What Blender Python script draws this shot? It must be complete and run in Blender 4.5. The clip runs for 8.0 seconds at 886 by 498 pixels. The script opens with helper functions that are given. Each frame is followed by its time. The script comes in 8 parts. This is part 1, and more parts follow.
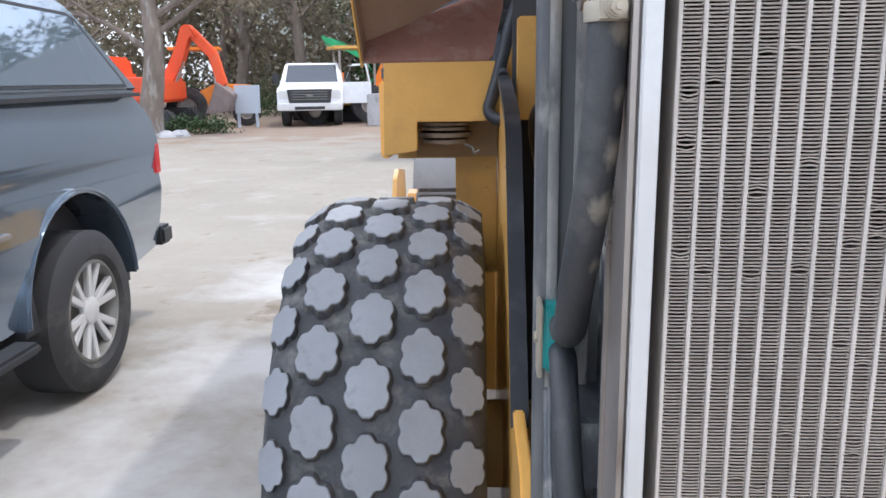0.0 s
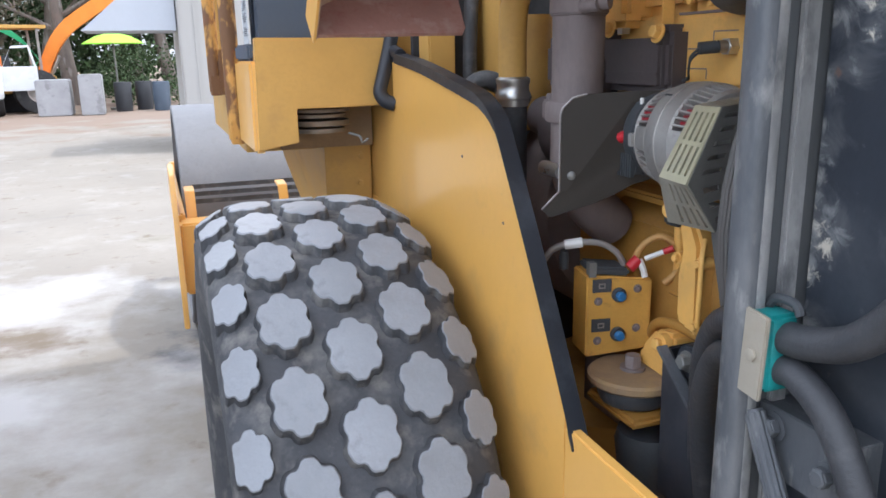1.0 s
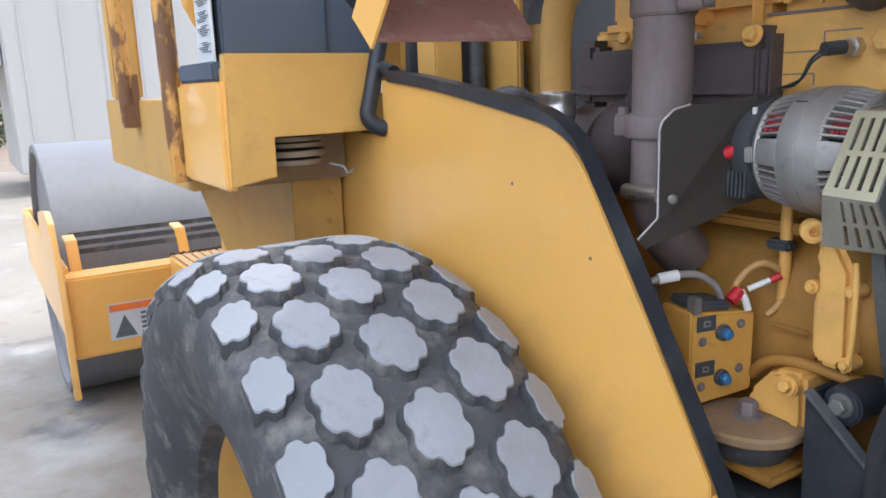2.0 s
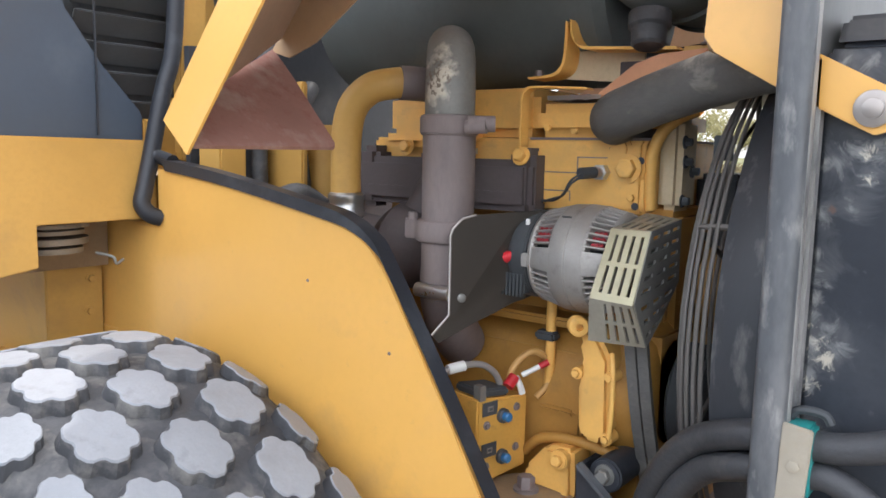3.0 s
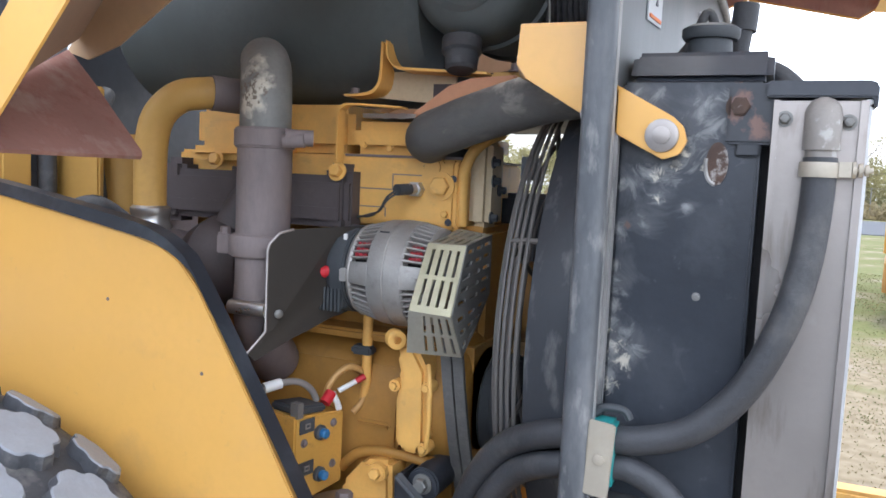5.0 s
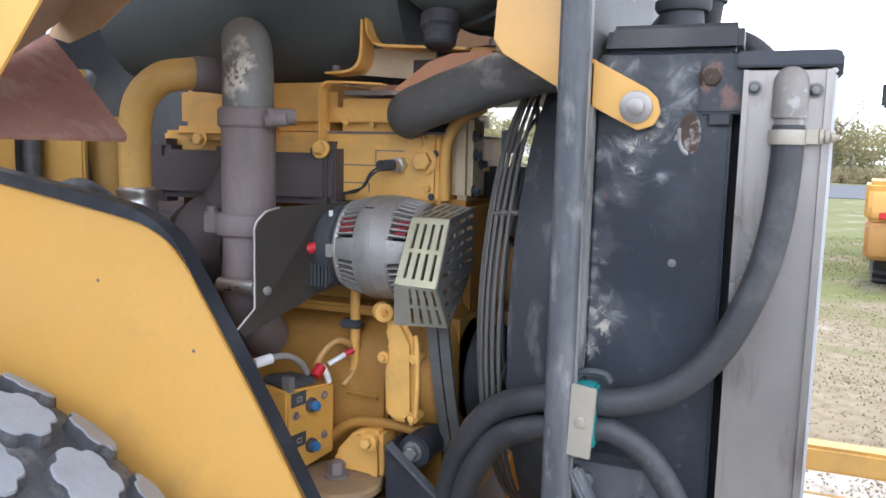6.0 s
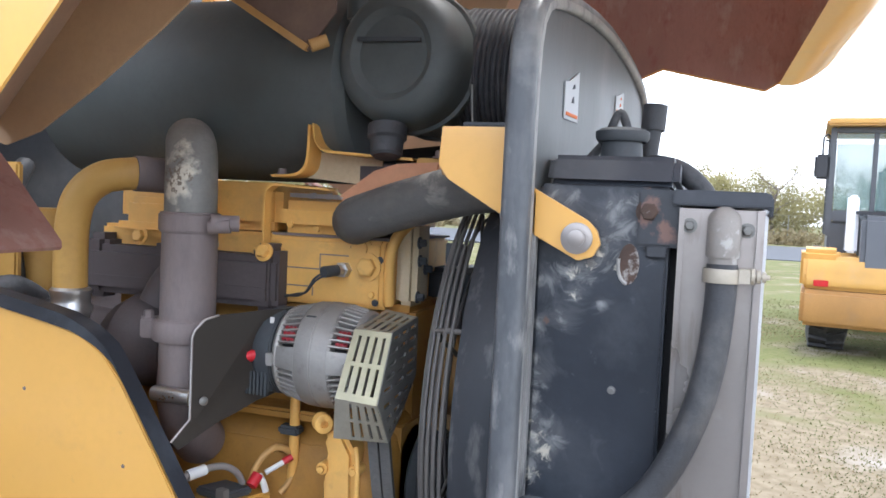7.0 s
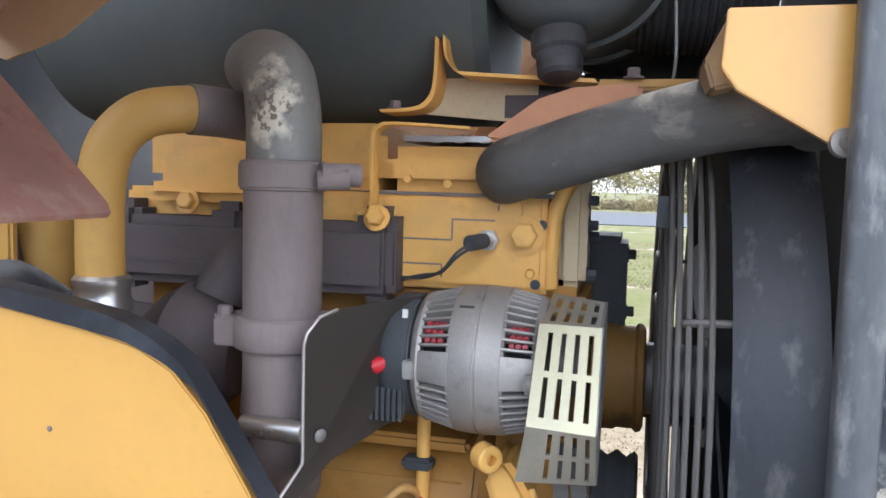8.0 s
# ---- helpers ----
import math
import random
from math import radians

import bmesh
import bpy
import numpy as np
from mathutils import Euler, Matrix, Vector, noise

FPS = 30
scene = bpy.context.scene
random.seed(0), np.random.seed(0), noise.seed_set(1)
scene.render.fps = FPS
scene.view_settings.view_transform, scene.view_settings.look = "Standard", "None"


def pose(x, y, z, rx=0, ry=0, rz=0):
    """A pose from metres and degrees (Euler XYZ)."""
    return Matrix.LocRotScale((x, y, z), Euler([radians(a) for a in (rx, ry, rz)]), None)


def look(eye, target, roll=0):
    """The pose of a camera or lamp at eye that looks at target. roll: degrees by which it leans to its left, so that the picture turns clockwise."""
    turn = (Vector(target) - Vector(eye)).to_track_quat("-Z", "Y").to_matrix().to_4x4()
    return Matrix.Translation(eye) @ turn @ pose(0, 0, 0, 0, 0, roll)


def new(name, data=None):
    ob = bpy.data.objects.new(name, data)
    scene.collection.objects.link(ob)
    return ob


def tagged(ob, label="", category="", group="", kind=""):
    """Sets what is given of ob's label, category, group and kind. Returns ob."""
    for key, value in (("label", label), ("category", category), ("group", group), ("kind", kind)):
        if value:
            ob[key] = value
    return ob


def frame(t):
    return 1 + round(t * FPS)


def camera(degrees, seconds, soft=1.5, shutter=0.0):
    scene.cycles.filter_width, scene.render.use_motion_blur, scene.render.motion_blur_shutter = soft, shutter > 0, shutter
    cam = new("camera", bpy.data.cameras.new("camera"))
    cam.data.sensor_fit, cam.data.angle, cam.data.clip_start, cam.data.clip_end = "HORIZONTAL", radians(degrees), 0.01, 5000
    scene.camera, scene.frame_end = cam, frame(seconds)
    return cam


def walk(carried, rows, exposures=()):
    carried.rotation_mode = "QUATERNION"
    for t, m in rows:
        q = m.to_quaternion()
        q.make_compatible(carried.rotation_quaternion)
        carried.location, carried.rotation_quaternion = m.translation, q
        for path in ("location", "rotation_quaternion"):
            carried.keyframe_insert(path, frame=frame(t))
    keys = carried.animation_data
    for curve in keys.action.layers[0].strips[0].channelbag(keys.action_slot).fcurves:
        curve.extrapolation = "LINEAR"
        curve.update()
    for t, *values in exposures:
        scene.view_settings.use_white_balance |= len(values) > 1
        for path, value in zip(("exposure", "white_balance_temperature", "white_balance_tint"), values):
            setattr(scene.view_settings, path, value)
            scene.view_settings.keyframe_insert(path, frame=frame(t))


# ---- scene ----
cam = camera(59.4, 8.0, 1.6)
PATH = [
    (0, (0.041, 0.087, 1.524), (-0.046, 2.038, 1.091), -0.8),
    (0.5, (-0.237, 0.195, 1.515), (0.109, 2.112, 1.06), -0.9),
    (1, (-0.424, 0.375, 1.523), (0.242, 2.197, 1.036), -1.1),
    (1.2, (-0.473, 0.495, 1.531), (0.277, 2.287, 1.058), -1.9),
    (2.3, (-0.681, 0.744, 1.493), (0.503, 2.309, 1.106), -1.6),
    (2.5, (-0.712, 0.756, 1.526), (0.609, 2.21, 1.151), -1.1),
    (3, (-0.749, 0.758, 1.555), (0.815, 1.978, 1.303), 1.2),
    (3.5, (-0.706, 0.769, 1.611), (1.002, 1.805, 1.516), 0.2),
    (4, (-0.744, 0.779, 1.656), (1.071, 1.62, 1.653), 0.7),
    (4.5, (-0.752, 0.782, 1.61), (1.079, 1.581, 1.528), 2.3),
    (5, (-0.776, 0.785, 1.545), (1.06, 1.556, 1.365), 2.7),
    (5.2, (-0.775, 0.778, 1.537), (1.055, 1.549, 1.298), 2.3),
    (6.3, (-0.814, 0.767, 1.563), (1.039, 1.486, 1.337), 1.2),
    (6.5, (-0.822, 0.751, 1.599), (1.044, 1.453, 1.431), 1.6),
    (7, (-0.787, 0.771, 1.635), (1.112, 1.390, 1.529), 2.7),
    (7.5, (-0.704, 0.916, 1.622), (1.213, 1.449, 1.415), 2.4),
    (8, (-0.53, 1.149, 1.587), (1.405, 1.631, 1.427), 1.5),
]
walk(cam, [(t, look(eye, target, roll)) for t, eye, target, roll in PATH],
     [(0, 0.6, 6000, 10), (0.5, 0.72, 6000, 10), (1.2, 0.92, 6000, 10), (2.0, 1.0, 6000, 10), (2.5, 1.03, 6200, 10), (3.0, 1.22, 6450, 10), (3.5, 1.28, 6200, 10), (4.2, 1.2, 6000, 10), (7, 1.2, 6000, 10), (8, 1.42, 6000, 10)])

# ---- world and sun ----
SUN_EL, SUN_AZ = 69.0, -15.0  # degrees; azimuth from +x towards +y
world = bpy.data.worlds.new("sky")
scene.world = world
world.use_nodes = True
wn = world.node_tree.nodes
sky = wn.new("ShaderNodeTexSky")
sky.sky_type = "NISHITA"
sky.sun_disc = False
sky.sun_elevation = radians(SUN_EL)
sky.sun_rotation = radians(90 - SUN_AZ)
sky.air_density, sky.dust_density, sky.ozone_density = 1.0, 4.0, 1.0
cloud = wn.new("ShaderNodeTexNoise")
cloud.inputs["Scale"].default_value = 2.2
cloud.inputs["Detail"].default_value = 7
ramp = wn.new("ShaderNodeValToRGB")
ramp.color_ramp.elements[0].position, ramp.color_ramp.elements[1].position = 0.36, 0.62
wcoord = wn.new("ShaderNodeTexCoord")
wmix = wn.new("ShaderNodeMix")
wmix.data_type = "RGBA"
wmix.inputs[7].default_value = (13.4, 13.9, 15.0, 1)
wlink = world.node_tree.links.new
wlink(wcoord.outputs["Generated"], cloud.inputs["Vector"])
wlink(cloud.outputs["Fac"], ramp.inputs["Fac"])
wlink(ramp.outputs["Color"], wmix.inputs[0])
wlink(sky.outputs["Color"], wmix.inputs[6])
wlink(wmix.outputs[2], wn["Background"].inputs["Color"])
wn["Background"].inputs["Strength"].default_value = 0.15
sun = bpy.data.lights.new("sun", "SUN")
sun.energy, sun.angle, sun.color = 1.1, radians(1.5), (1.0, 0.95, 0.87)
sun_ob = new("sun", sun)
sd = Vector((math.cos(radians(SUN_EL)) * math.cos(radians(SUN_AZ)), math.cos(radians(SUN_EL)) * math.sin(radians(SUN_AZ)), math.sin(radians(SUN_EL))))
sun_ob.matrix_world = look(sd * 50, (0, 0, 0))


# ---- materials ----
def mat(name, base, rough=0.5, metal=0.0, vary=0.12, scale=6.0, bump=0.0, bump_scale=60.0,
        dirt=None, dirt_amt=0.5, dirt_scale=4.0, dirt2=None, dirt2_amt=0.6, dirt2_scale=14.0, stretch=(1, 1, 1), coat=0.0, island=0.0, rnd=0.0, edge=0.08):
    """A painted or raw surface: colour with broad and fine variation, up to two stains with shapes of their own, and fine relief."""
    m = bpy.data.materials.new(name)
    m.use_nodes = True
    n, link = m.node_tree.nodes, m.node_tree.links.new
    bsdf = n["Principled BSDF"]
    bsdf.inputs["Metallic"].default_value = metal
    bsdf.inputs["Coat Weight"].default_value = coat
    tc = n.new("ShaderNodeTexCoord")
    mp = n.new("ShaderNodeMapping")
    mp.inputs["Scale"].default_value = stretch
    link(tc.outputs["Object"], mp.inputs["Vector"])

    def noise_tex(s, detail=4.0, w=0.5):
        t = n.new("ShaderNodeTexNoise")
        t.inputs["Scale"].default_value, t.inputs["Detail"].default_value, t.inputs["Roughness"].default_value = s, detail, w
        link(mp.outputs["Vector"], t.inputs["Vector"])
        return t.outputs["Fac"]

    def mix(fac, a, b):
        x = n.new("ShaderNodeMix")
        x.data_type = "RGBA"
        link(fac, x.inputs[0])
        for v, i in ((a, 6), (b, 7)):
            if isinstance(v, tuple):
                x.inputs[i].default_value = (*v, 1)
            else:
                link(v, x.inputs[i])
        return x.outputs[2]

    def step(fac, lo, hi, top=1.0):
        r = n.new("ShaderNodeMapRange")
        r.inputs[1].default_value, r.inputs[2].default_value, r.inputs[4].default_value = lo, hi, top
        link(fac, r.inputs[0])
        return r.outputs[0]

    lo = tuple(max(0.0, c * (1 - vary)) for c in base)
    hi = tuple(min(1.0, c * (1 + vary)) for c in base)
    broad = noise_tex(scale, 5.0, 0.6)
    col = mix(step(broad, 0.3, 0.7), lo, hi)
    fine = noise_tex(scale * 22, 3.0, 0.6)
    dk = tuple(c * (1 - 0.8 * vary) for c in base)
    col = mix(step(fine, 0.45, 0.75, 0.5), col, dk)
    if island or rnd:
        src = n.new("ShaderNodeNewGeometry").outputs["Random Per Island"] if island else n.new("ShaderNodeObjectInfo").outputs["Random"]
        hs = n.new("ShaderNodeHueSaturation")
        link(step(src, 0, 1, 1.0), hs.inputs["Fac"])
        hs.inputs["Value"].default_value = 1 - (island or rnd)
        link(col, hs.inputs["Color"])
        col = hs.outputs["Color"]
    rgh = step(broad, 0.2, 0.8)
    rr = n.new("ShaderNodeMapRange")
    rr.inputs[3].default_value, rr.inputs[4].default_value = max(0.05, rough - 0.1), min(1.0, rough + 0.12)
    link(rgh, rr.inputs[0])
    for d, amt, sc in ((dirt, dirt_amt, dirt_scale), (dirt2, dirt2_amt, dirt2_scale)):
        if d:
            k = noise_tex(sc, 8.0, 0.62)
            cut = 0.68 - 0.32 * amt
            col = mix(step(k, cut, cut + edge, min(1.0, 0.55 + amt * 0.5)), col, d)
    link(col, bsdf.inputs["Base Color"])
    link(rr.outputs[0], bsdf.inputs["Roughness"])
    if bump:
        bp = n.new("ShaderNodeBump")
        bp.inputs["Strength"].default_value, bp.inputs["Distance"].default_value = bump, 0.004
        link(noise_tex(bump_scale, 6.0, 0.6), bp.inputs["Height"])
        link(bp.outputs["Normal"], bsdf.inputs["Normal"])
    return m


RUST = mat("brown rust", (0.075, 0.046, 0.034), 0.8, vary=0.3, scale=25, bump=0.3, dirt=(0.45, 0.43, 0.4), dirt_amt=0.35, dirt_scale=40)
YELLOW = mat("yellow paint", (0.77, 0.425, 0.105), 0.34, vary=0.06, scale=3, bump=0.03, bump_scale=30, dirt=(0.62, 0.37, 0.14), dirt_amt=0.36, dirt_scale=5, edge=0.3, coat=0.3, dirt2=(0.45, 0.28, 0.12), dirt2_amt=0.12, dirt2_scale=45)
YELLOW_DULL = mat("dusty yellow paint", (0.52, 0.30, 0.075), 0.55, vary=0.10, scale=5, bump=0.05, dirt=(0.34, 0.2, 0.07), dirt_amt=0.45, dirt_scale=7, edge=0.25)
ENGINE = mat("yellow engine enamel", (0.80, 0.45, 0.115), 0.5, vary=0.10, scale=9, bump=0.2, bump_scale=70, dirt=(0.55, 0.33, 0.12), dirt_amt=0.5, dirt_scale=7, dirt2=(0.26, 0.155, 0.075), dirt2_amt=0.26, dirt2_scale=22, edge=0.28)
RUSTY = mat("rusted yellow paint", (0.60, 0.31, 0.07), 0.6, vary=0.12, scale=8, bump=0.2, dirt=(0.085, 0.035, 0.026), dirt_amt=0.56, dirt_scale=9, edge=0.05, dirt2=(0.22, 0.08, 0.035), dirt2_amt=0.35, dirt2_scale=25, stretch=(1, 1, 0.45))
PRIMER = mat("red oxide primer", (0.31, 0.155, 0.12), 0.75, vary=0.18, scale=6, bump=0.15, dirt=(0.44, 0.35, 0.29), dirt_amt=0.46, dirt_scale=14, edge=0.22, dirt2=(0.24, 0.075, 0.055), dirt2_amt=0.45, dirt2_scale=40, stretch=(1, 1, 0.5))
YELLOW_TAN = mat("dusty yellow inner paint", (0.50, 0.29, 0.10), 0.65, vary=0.15, scale=5, bump=0.08, dirt=(0.36, 0.25, 0.15), dirt_amt=0.5, dirt_scale=5, edge=0.3, dirt2=(0.22, 0.13, 0.06), dirt2_amt=0.3, dirt2_scale=16)
PRIMER_DUST = mat("dusty red primer", (0.44, 0.30, 0.21), 0.8, vary=0.15, scale=5, bump=0.1, dirt=(0.34, 0.27, 0.2), dirt_amt=0.5, dirt_scale=4, edge=0.3)
HOOD_TAN = mat("tan dust over hood paint", (0.47, 0.315, 0.175), 0.75, vary=0.14, scale=5, bump=0.1, dirt=(0.36, 0.26, 0.18), dirt_amt=0.5, dirt_scale=6, edge=0.3, dirt2=(0.42, 0.25, 0.10), dirt2_amt=0.3, dirt2_scale=14)
HOOD_BROWN = mat("dark brown hood primer", (0.17, 0.115, 0.09), 0.8, vary=0.2, scale=7, bump=0.15, dirt=(0.27, 0.19, 0.13), dirt_amt=0.45, dirt_scale=9, edge=0.3)
BLACK = mat("black enamel", (0.036, 0.040, 0.049), 0.42, vary=0.25, scale=4, bump=0.05, dirt=(0.16, 0.16, 0.165), dirt_amt=0.2, dirt_scale=6, edge=0.22, dirt2=(0.075, 0.075, 0.08), dirt2_amt=0.45, dirt2_scale=9)
BLACK_SCALED = mat("black enamel with white scale", (0.031, 0.036, 0.046), 0.36, vary=0.25, scale=4, bump=0.1, dirt=(0.20, 0.20, 0.20), dirt_amt=0.10, dirt_scale=34, edge=0.13, dirt2=(0.058, 0.063, 0.072), dirt2_amt=0.4, dirt2_scale=5)
BLACK_WORN = mat("worn black paint", (0.092, 0.098, 0.106), 0.42, vary=0.3, scale=7, bump=0.25, bump_scale=70, dirt=(0.17, 0.172, 0.175), dirt_amt=0.55, dirt_scale=16, edge=0.2, dirt2=(0.40, 0.39, 0.37), dirt2_amt=0.38, dirt2_scale=34, stretch=(1, 1, 0.35))
GREY_PANEL = mat("grey dusty panel", (0.098, 0.103, 0.106), 0.45, vary=0.2, scale=5, bump=0.08, dirt=(0.16, 0.158, 0.15), dirt_amt=0.45, dirt_scale=7, edge=0.3, dirt2=(0.24, 0.23, 0.21), dirt2_amt=0.26, dirt2_scale=16, stretch=(1, 1, 0.3))
PLASTIC = mat("black plastic", (0.055, 0.060, 0.065), 0.6, vary=0.2, scale=9, bump=0.06, dirt=(0.10, 0.10, 0.10), dirt_amt=0.3, dirt_scale=6, edge=0.3)
RUBBER = mat("dusty black rubber", (0.055, 0.056, 0.060), 0.62, vary=0.25, scale=8, bump=0.3, bump_scale=150, dirt=(0.24, 0.23, 0.21), dirt_amt=0.42, dirt_scale=9, edge=0.25, dirt2=(0.13, 0.13, 0.13), dirt2_amt=0.5, dirt2_scale=24)
SEAL = mat("rubber edge seal", (0.022, 0.025, 0.032), 0.5, vary=0.25, scale=9, bump=0.1, dirt=(0.10, 0.11, 0.125), dirt_amt=0.42, dirt_scale=8, edge=0.3)
TYRE = mat("tyre rubber", (0.052, 0.053, 0.058), 0.74, vary=0.3, scale=7, bump=0.35, bump_scale=80, dirt=(0.160, 0.154, 0.146), dirt_amt=0.5, dirt_scale=10, edge=0.22, dirt2=(0.26, 0.24, 0.215), dirt2_amt=0.42, dirt2_scale=13)
TREAD = mat("worn tread rubber", (0.275, 0.285, 0.305), 0.6, vary=0.12, scale=9, bump=0.4, bump_scale=90, dirt=(0.20, 0.20, 0.205), dirt_amt=0.5, dirt_scale=12, edge=0.25, dirt2=(0.12, 0.12, 0.125), dirt2_amt=0.26, dirt2_scale=26, rnd=0.22)
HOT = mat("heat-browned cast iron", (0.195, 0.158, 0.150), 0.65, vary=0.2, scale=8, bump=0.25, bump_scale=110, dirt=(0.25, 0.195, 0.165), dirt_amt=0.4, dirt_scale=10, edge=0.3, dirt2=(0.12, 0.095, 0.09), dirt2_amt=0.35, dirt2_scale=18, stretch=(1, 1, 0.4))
ALU = mat("cast aluminium", (0.37, 0.35, 0.322), 0.5, metal=0.45, vary=0.14, scale=12, bump=0.2, bump_scale=160, dirt=(0.24, 0.225, 0.205), dirt_amt=0.48, dirt_scale=14, edge=0.25, dirt2=(0.13, 0.115, 0.10), dirt2_amt=0.25, dirt2_scale=40)
ALU_DULL = mat("dull aluminium", (0.35, 0.315, 0.29), 0.32, metal=0.5, vary=0.12, scale=4, bump=0.08, dirt=(0.22, 0.20, 0.185), dirt_amt=0.4, dirt_scale=5, edge=0.3, dirt2=(0.5, 0.49, 0.48), dirt2_amt=0.25, dirt2_scale=9)
ALU_BRIGHT = mat("bright aluminium edge", (0.60, 0.60, 0.60), 0.42, metal=0.3, vary=0.06, scale=5, dirt=(0.5, 0.49, 0.47), dirt_amt=0.35, dirt_scale=7, edge=0.3)
FIN = mat("dusty cooling fins", (0.34, 0.30, 0.265), 0.6, metal=0.3, vary=0.25, scale=14, dirt=(0.60, 0.56, 0.52), dirt_amt=0.3, dirt_scale=12, edge=0.3)
TUBE_EDGE = mat("dusty cooling tube", (0.52, 0.48, 0.44), 0.6, metal=0.2, vary=0.1, scale=8, dirt=(0.33, 0.3, 0.27), dirt_amt=0.4, dirt_scale=9, edge=0.3)
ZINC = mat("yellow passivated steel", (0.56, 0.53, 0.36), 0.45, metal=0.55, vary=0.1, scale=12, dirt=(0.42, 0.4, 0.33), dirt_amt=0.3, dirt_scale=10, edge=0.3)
ZINC_DARK = mat("darker zinc plate", (0.40, 0.38, 0.31), 0.45, metal=0.5, vary=0.15, scale=10, dirt=(0.24, 0.22, 0.19), dirt_amt=0.4, dirt_scale=9, edge=0.3)
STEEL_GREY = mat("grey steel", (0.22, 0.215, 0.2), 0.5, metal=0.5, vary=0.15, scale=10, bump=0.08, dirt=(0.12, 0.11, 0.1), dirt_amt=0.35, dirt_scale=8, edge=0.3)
STEEL = mat("bright steel", (0.55, 0.54, 0.52), 0.32, metal=0.9, vary=0.12, scale=20, dirt=(0.3, 0.27, 0.24), dirt_amt=0.35, dirt_scale=20, edge=0.3)
SHIELD = mat("brown heat shield", (0.045, 0.038, 0.031), 0.6, metal=0.2, vary=0.15, scale=6, bump=0.06, dirt=(0.07, 0.058, 0.046), dirt_amt=0.45, dirt_scale=5, edge=0.35)
COPPER = mat("red lacquered copper", (0.35, 0.03, 0.04), 0.35, vary=0.2, scale=40)
RED = mat("red plastic", (0.55, 0.02, 0.03), 0.4, vary=0.1, scale=20)
WHITE = mat("white plastic", (0.75, 0.74, 0.71), 0.5, vary=0.08, scale=15, dirt=(0.5, 0.47, 0.42), dirt_amt=0.3, dirt_scale=20, edge=0.3)
BLUE = mat("blue plastic cap", (0.03, 0.16, 0.36), 0.35, vary=0.1, scale=20)
TEAL = mat("teal clamp plastic", (0.02, 0.27, 0.26), 0.5, vary=0.2, scale=12, dirt=(0.2, 0.3, 0.28), dirt_amt=0.35, dirt_scale=14, edge=0.3)
CLAMP_STEEL = mat("weathered clamp plate", (0.42, 0.375, 0.30), 0.5, metal=0.25, vary=0.12, scale=12, dirt=(0.40, 0.33, 0.2), dirt_amt=0.35, dirt_scale=14, edge=0.3)
BLUEGREY = mat("blue-grey cab paint", (0.055, 0.075, 0.105), 0.5, vary=0.1, scale=4, bump=0.05, dirt=(0.11, 0.135, 0.165), dirt_amt=0.4, dirt_scale=4, edge=0.35)
DRUM = mat("polished drum steel", (0.165, 0.165, 0.172), 0.55, metal=0.2, vary=0.15, scale=2.5, bump=0.1, dirt=(0.22, 0.215, 0.21), dirt_amt=0.4, dirt_scale=5, edge=0.3, dirt2=(0.12, 0.115, 0.11), dirt2_amt=0.35, dirt2_scale=18)
PAPER = mat("white decal", (0.52, 0.54, 0.55), 0.5, vary=0.04, scale=30, dirt=(0.5, 0.5, 0.49), dirt_amt=0.3, dirt_scale=30, edge=0.3)
INK = mat("decal ink", (0.10, 0.11, 0.13), 0.6, vary=0.1, scale=30)
ORANGE_INK = mat("orange decal ink", (0.75, 0.18, 0.04), 0.6, vary=0.1, scale=30)
WIRE_TAN = mat("tan wire insulation", (0.50, 0.28, 0.09), 0.5, vary=0.12, scale=30)
WIRE_GREY = mat("grey wire insulation", (0.25, 0.22, 0.2), 0.5, vary=0.12, scale=30)
DUSTY_RED = mat("dusty orange casting", (0.62, 0.30, 0.16), 0.65, vary=0.15, scale=9, dirt=(0.5, 0.36, 0.25), dirt_amt=0.4, dirt_scale=9, edge=0.3)


HOT_DARK = mat("dark brown cast iron", (0.092, 0.074, 0.073), 0.65, vary=0.2, scale=8, bump=0.25, bump_scale=110, dirt=(0.11, 0.085, 0.075), dirt_amt=0.4, dirt_scale=10, edge=0.3)
# raised above black so that the colour holds haze as well as dust
HAZY_BLACK = mat("black paint greyed for dust and haze", (0.100, 0.112, 0.108), 0.55, vary=0.2, scale=4, bump=0.06, dirt=(0.165, 0.17, 0.155), dirt_amt=0.4, dirt_scale=4, edge=0.3)
RING_WIRE = mat("dusty grey guard wire", (0.115, 0.106, 0.098), 0.55, metal=0.15, vary=0.15, scale=12, dirt=(0.14, 0.12, 0.1), dirt_amt=0.4, dirt_scale=10, edge=0.3)
BROWN_DUST = mat("brown dust on paint", (0.30, 0.20, 0.11), 0.85, vary=0.2, scale=14, bump=0.3, dirt=(0.45, 0.28, 0.1), dirt_amt=0.35, dirt_scale=12, edge=0.25)


# brown grime and the shade low in the bay, both in one colour
GRIMY_SHADED = mat("oil-browned, shade-darkened engine enamel", (0.42, 0.212, 0.043), 0.55, vary=0.18, scale=7, bump=0.25, bump_scale=70, dirt=(0.29, 0.155, 0.045), dirt_amt=0.55, dirt_scale=6, edge=0.35, dirt2=(0.16, 0.09, 0.04), dirt2_amt=0.35, dirt2_scale=18)
DUST_CAST = mat("tan dust-caked casting", (0.56, 0.45, 0.29), 0.75, vary=0.2, scale=9, bump=0.25, dirt=(0.38, 0.30, 0.19), dirt_amt=0.5, dirt_scale=9, edge=0.3, dirt2=(0.55, 0.36, 0.13), dirt2_amt=0.3, dirt2_scale=16)


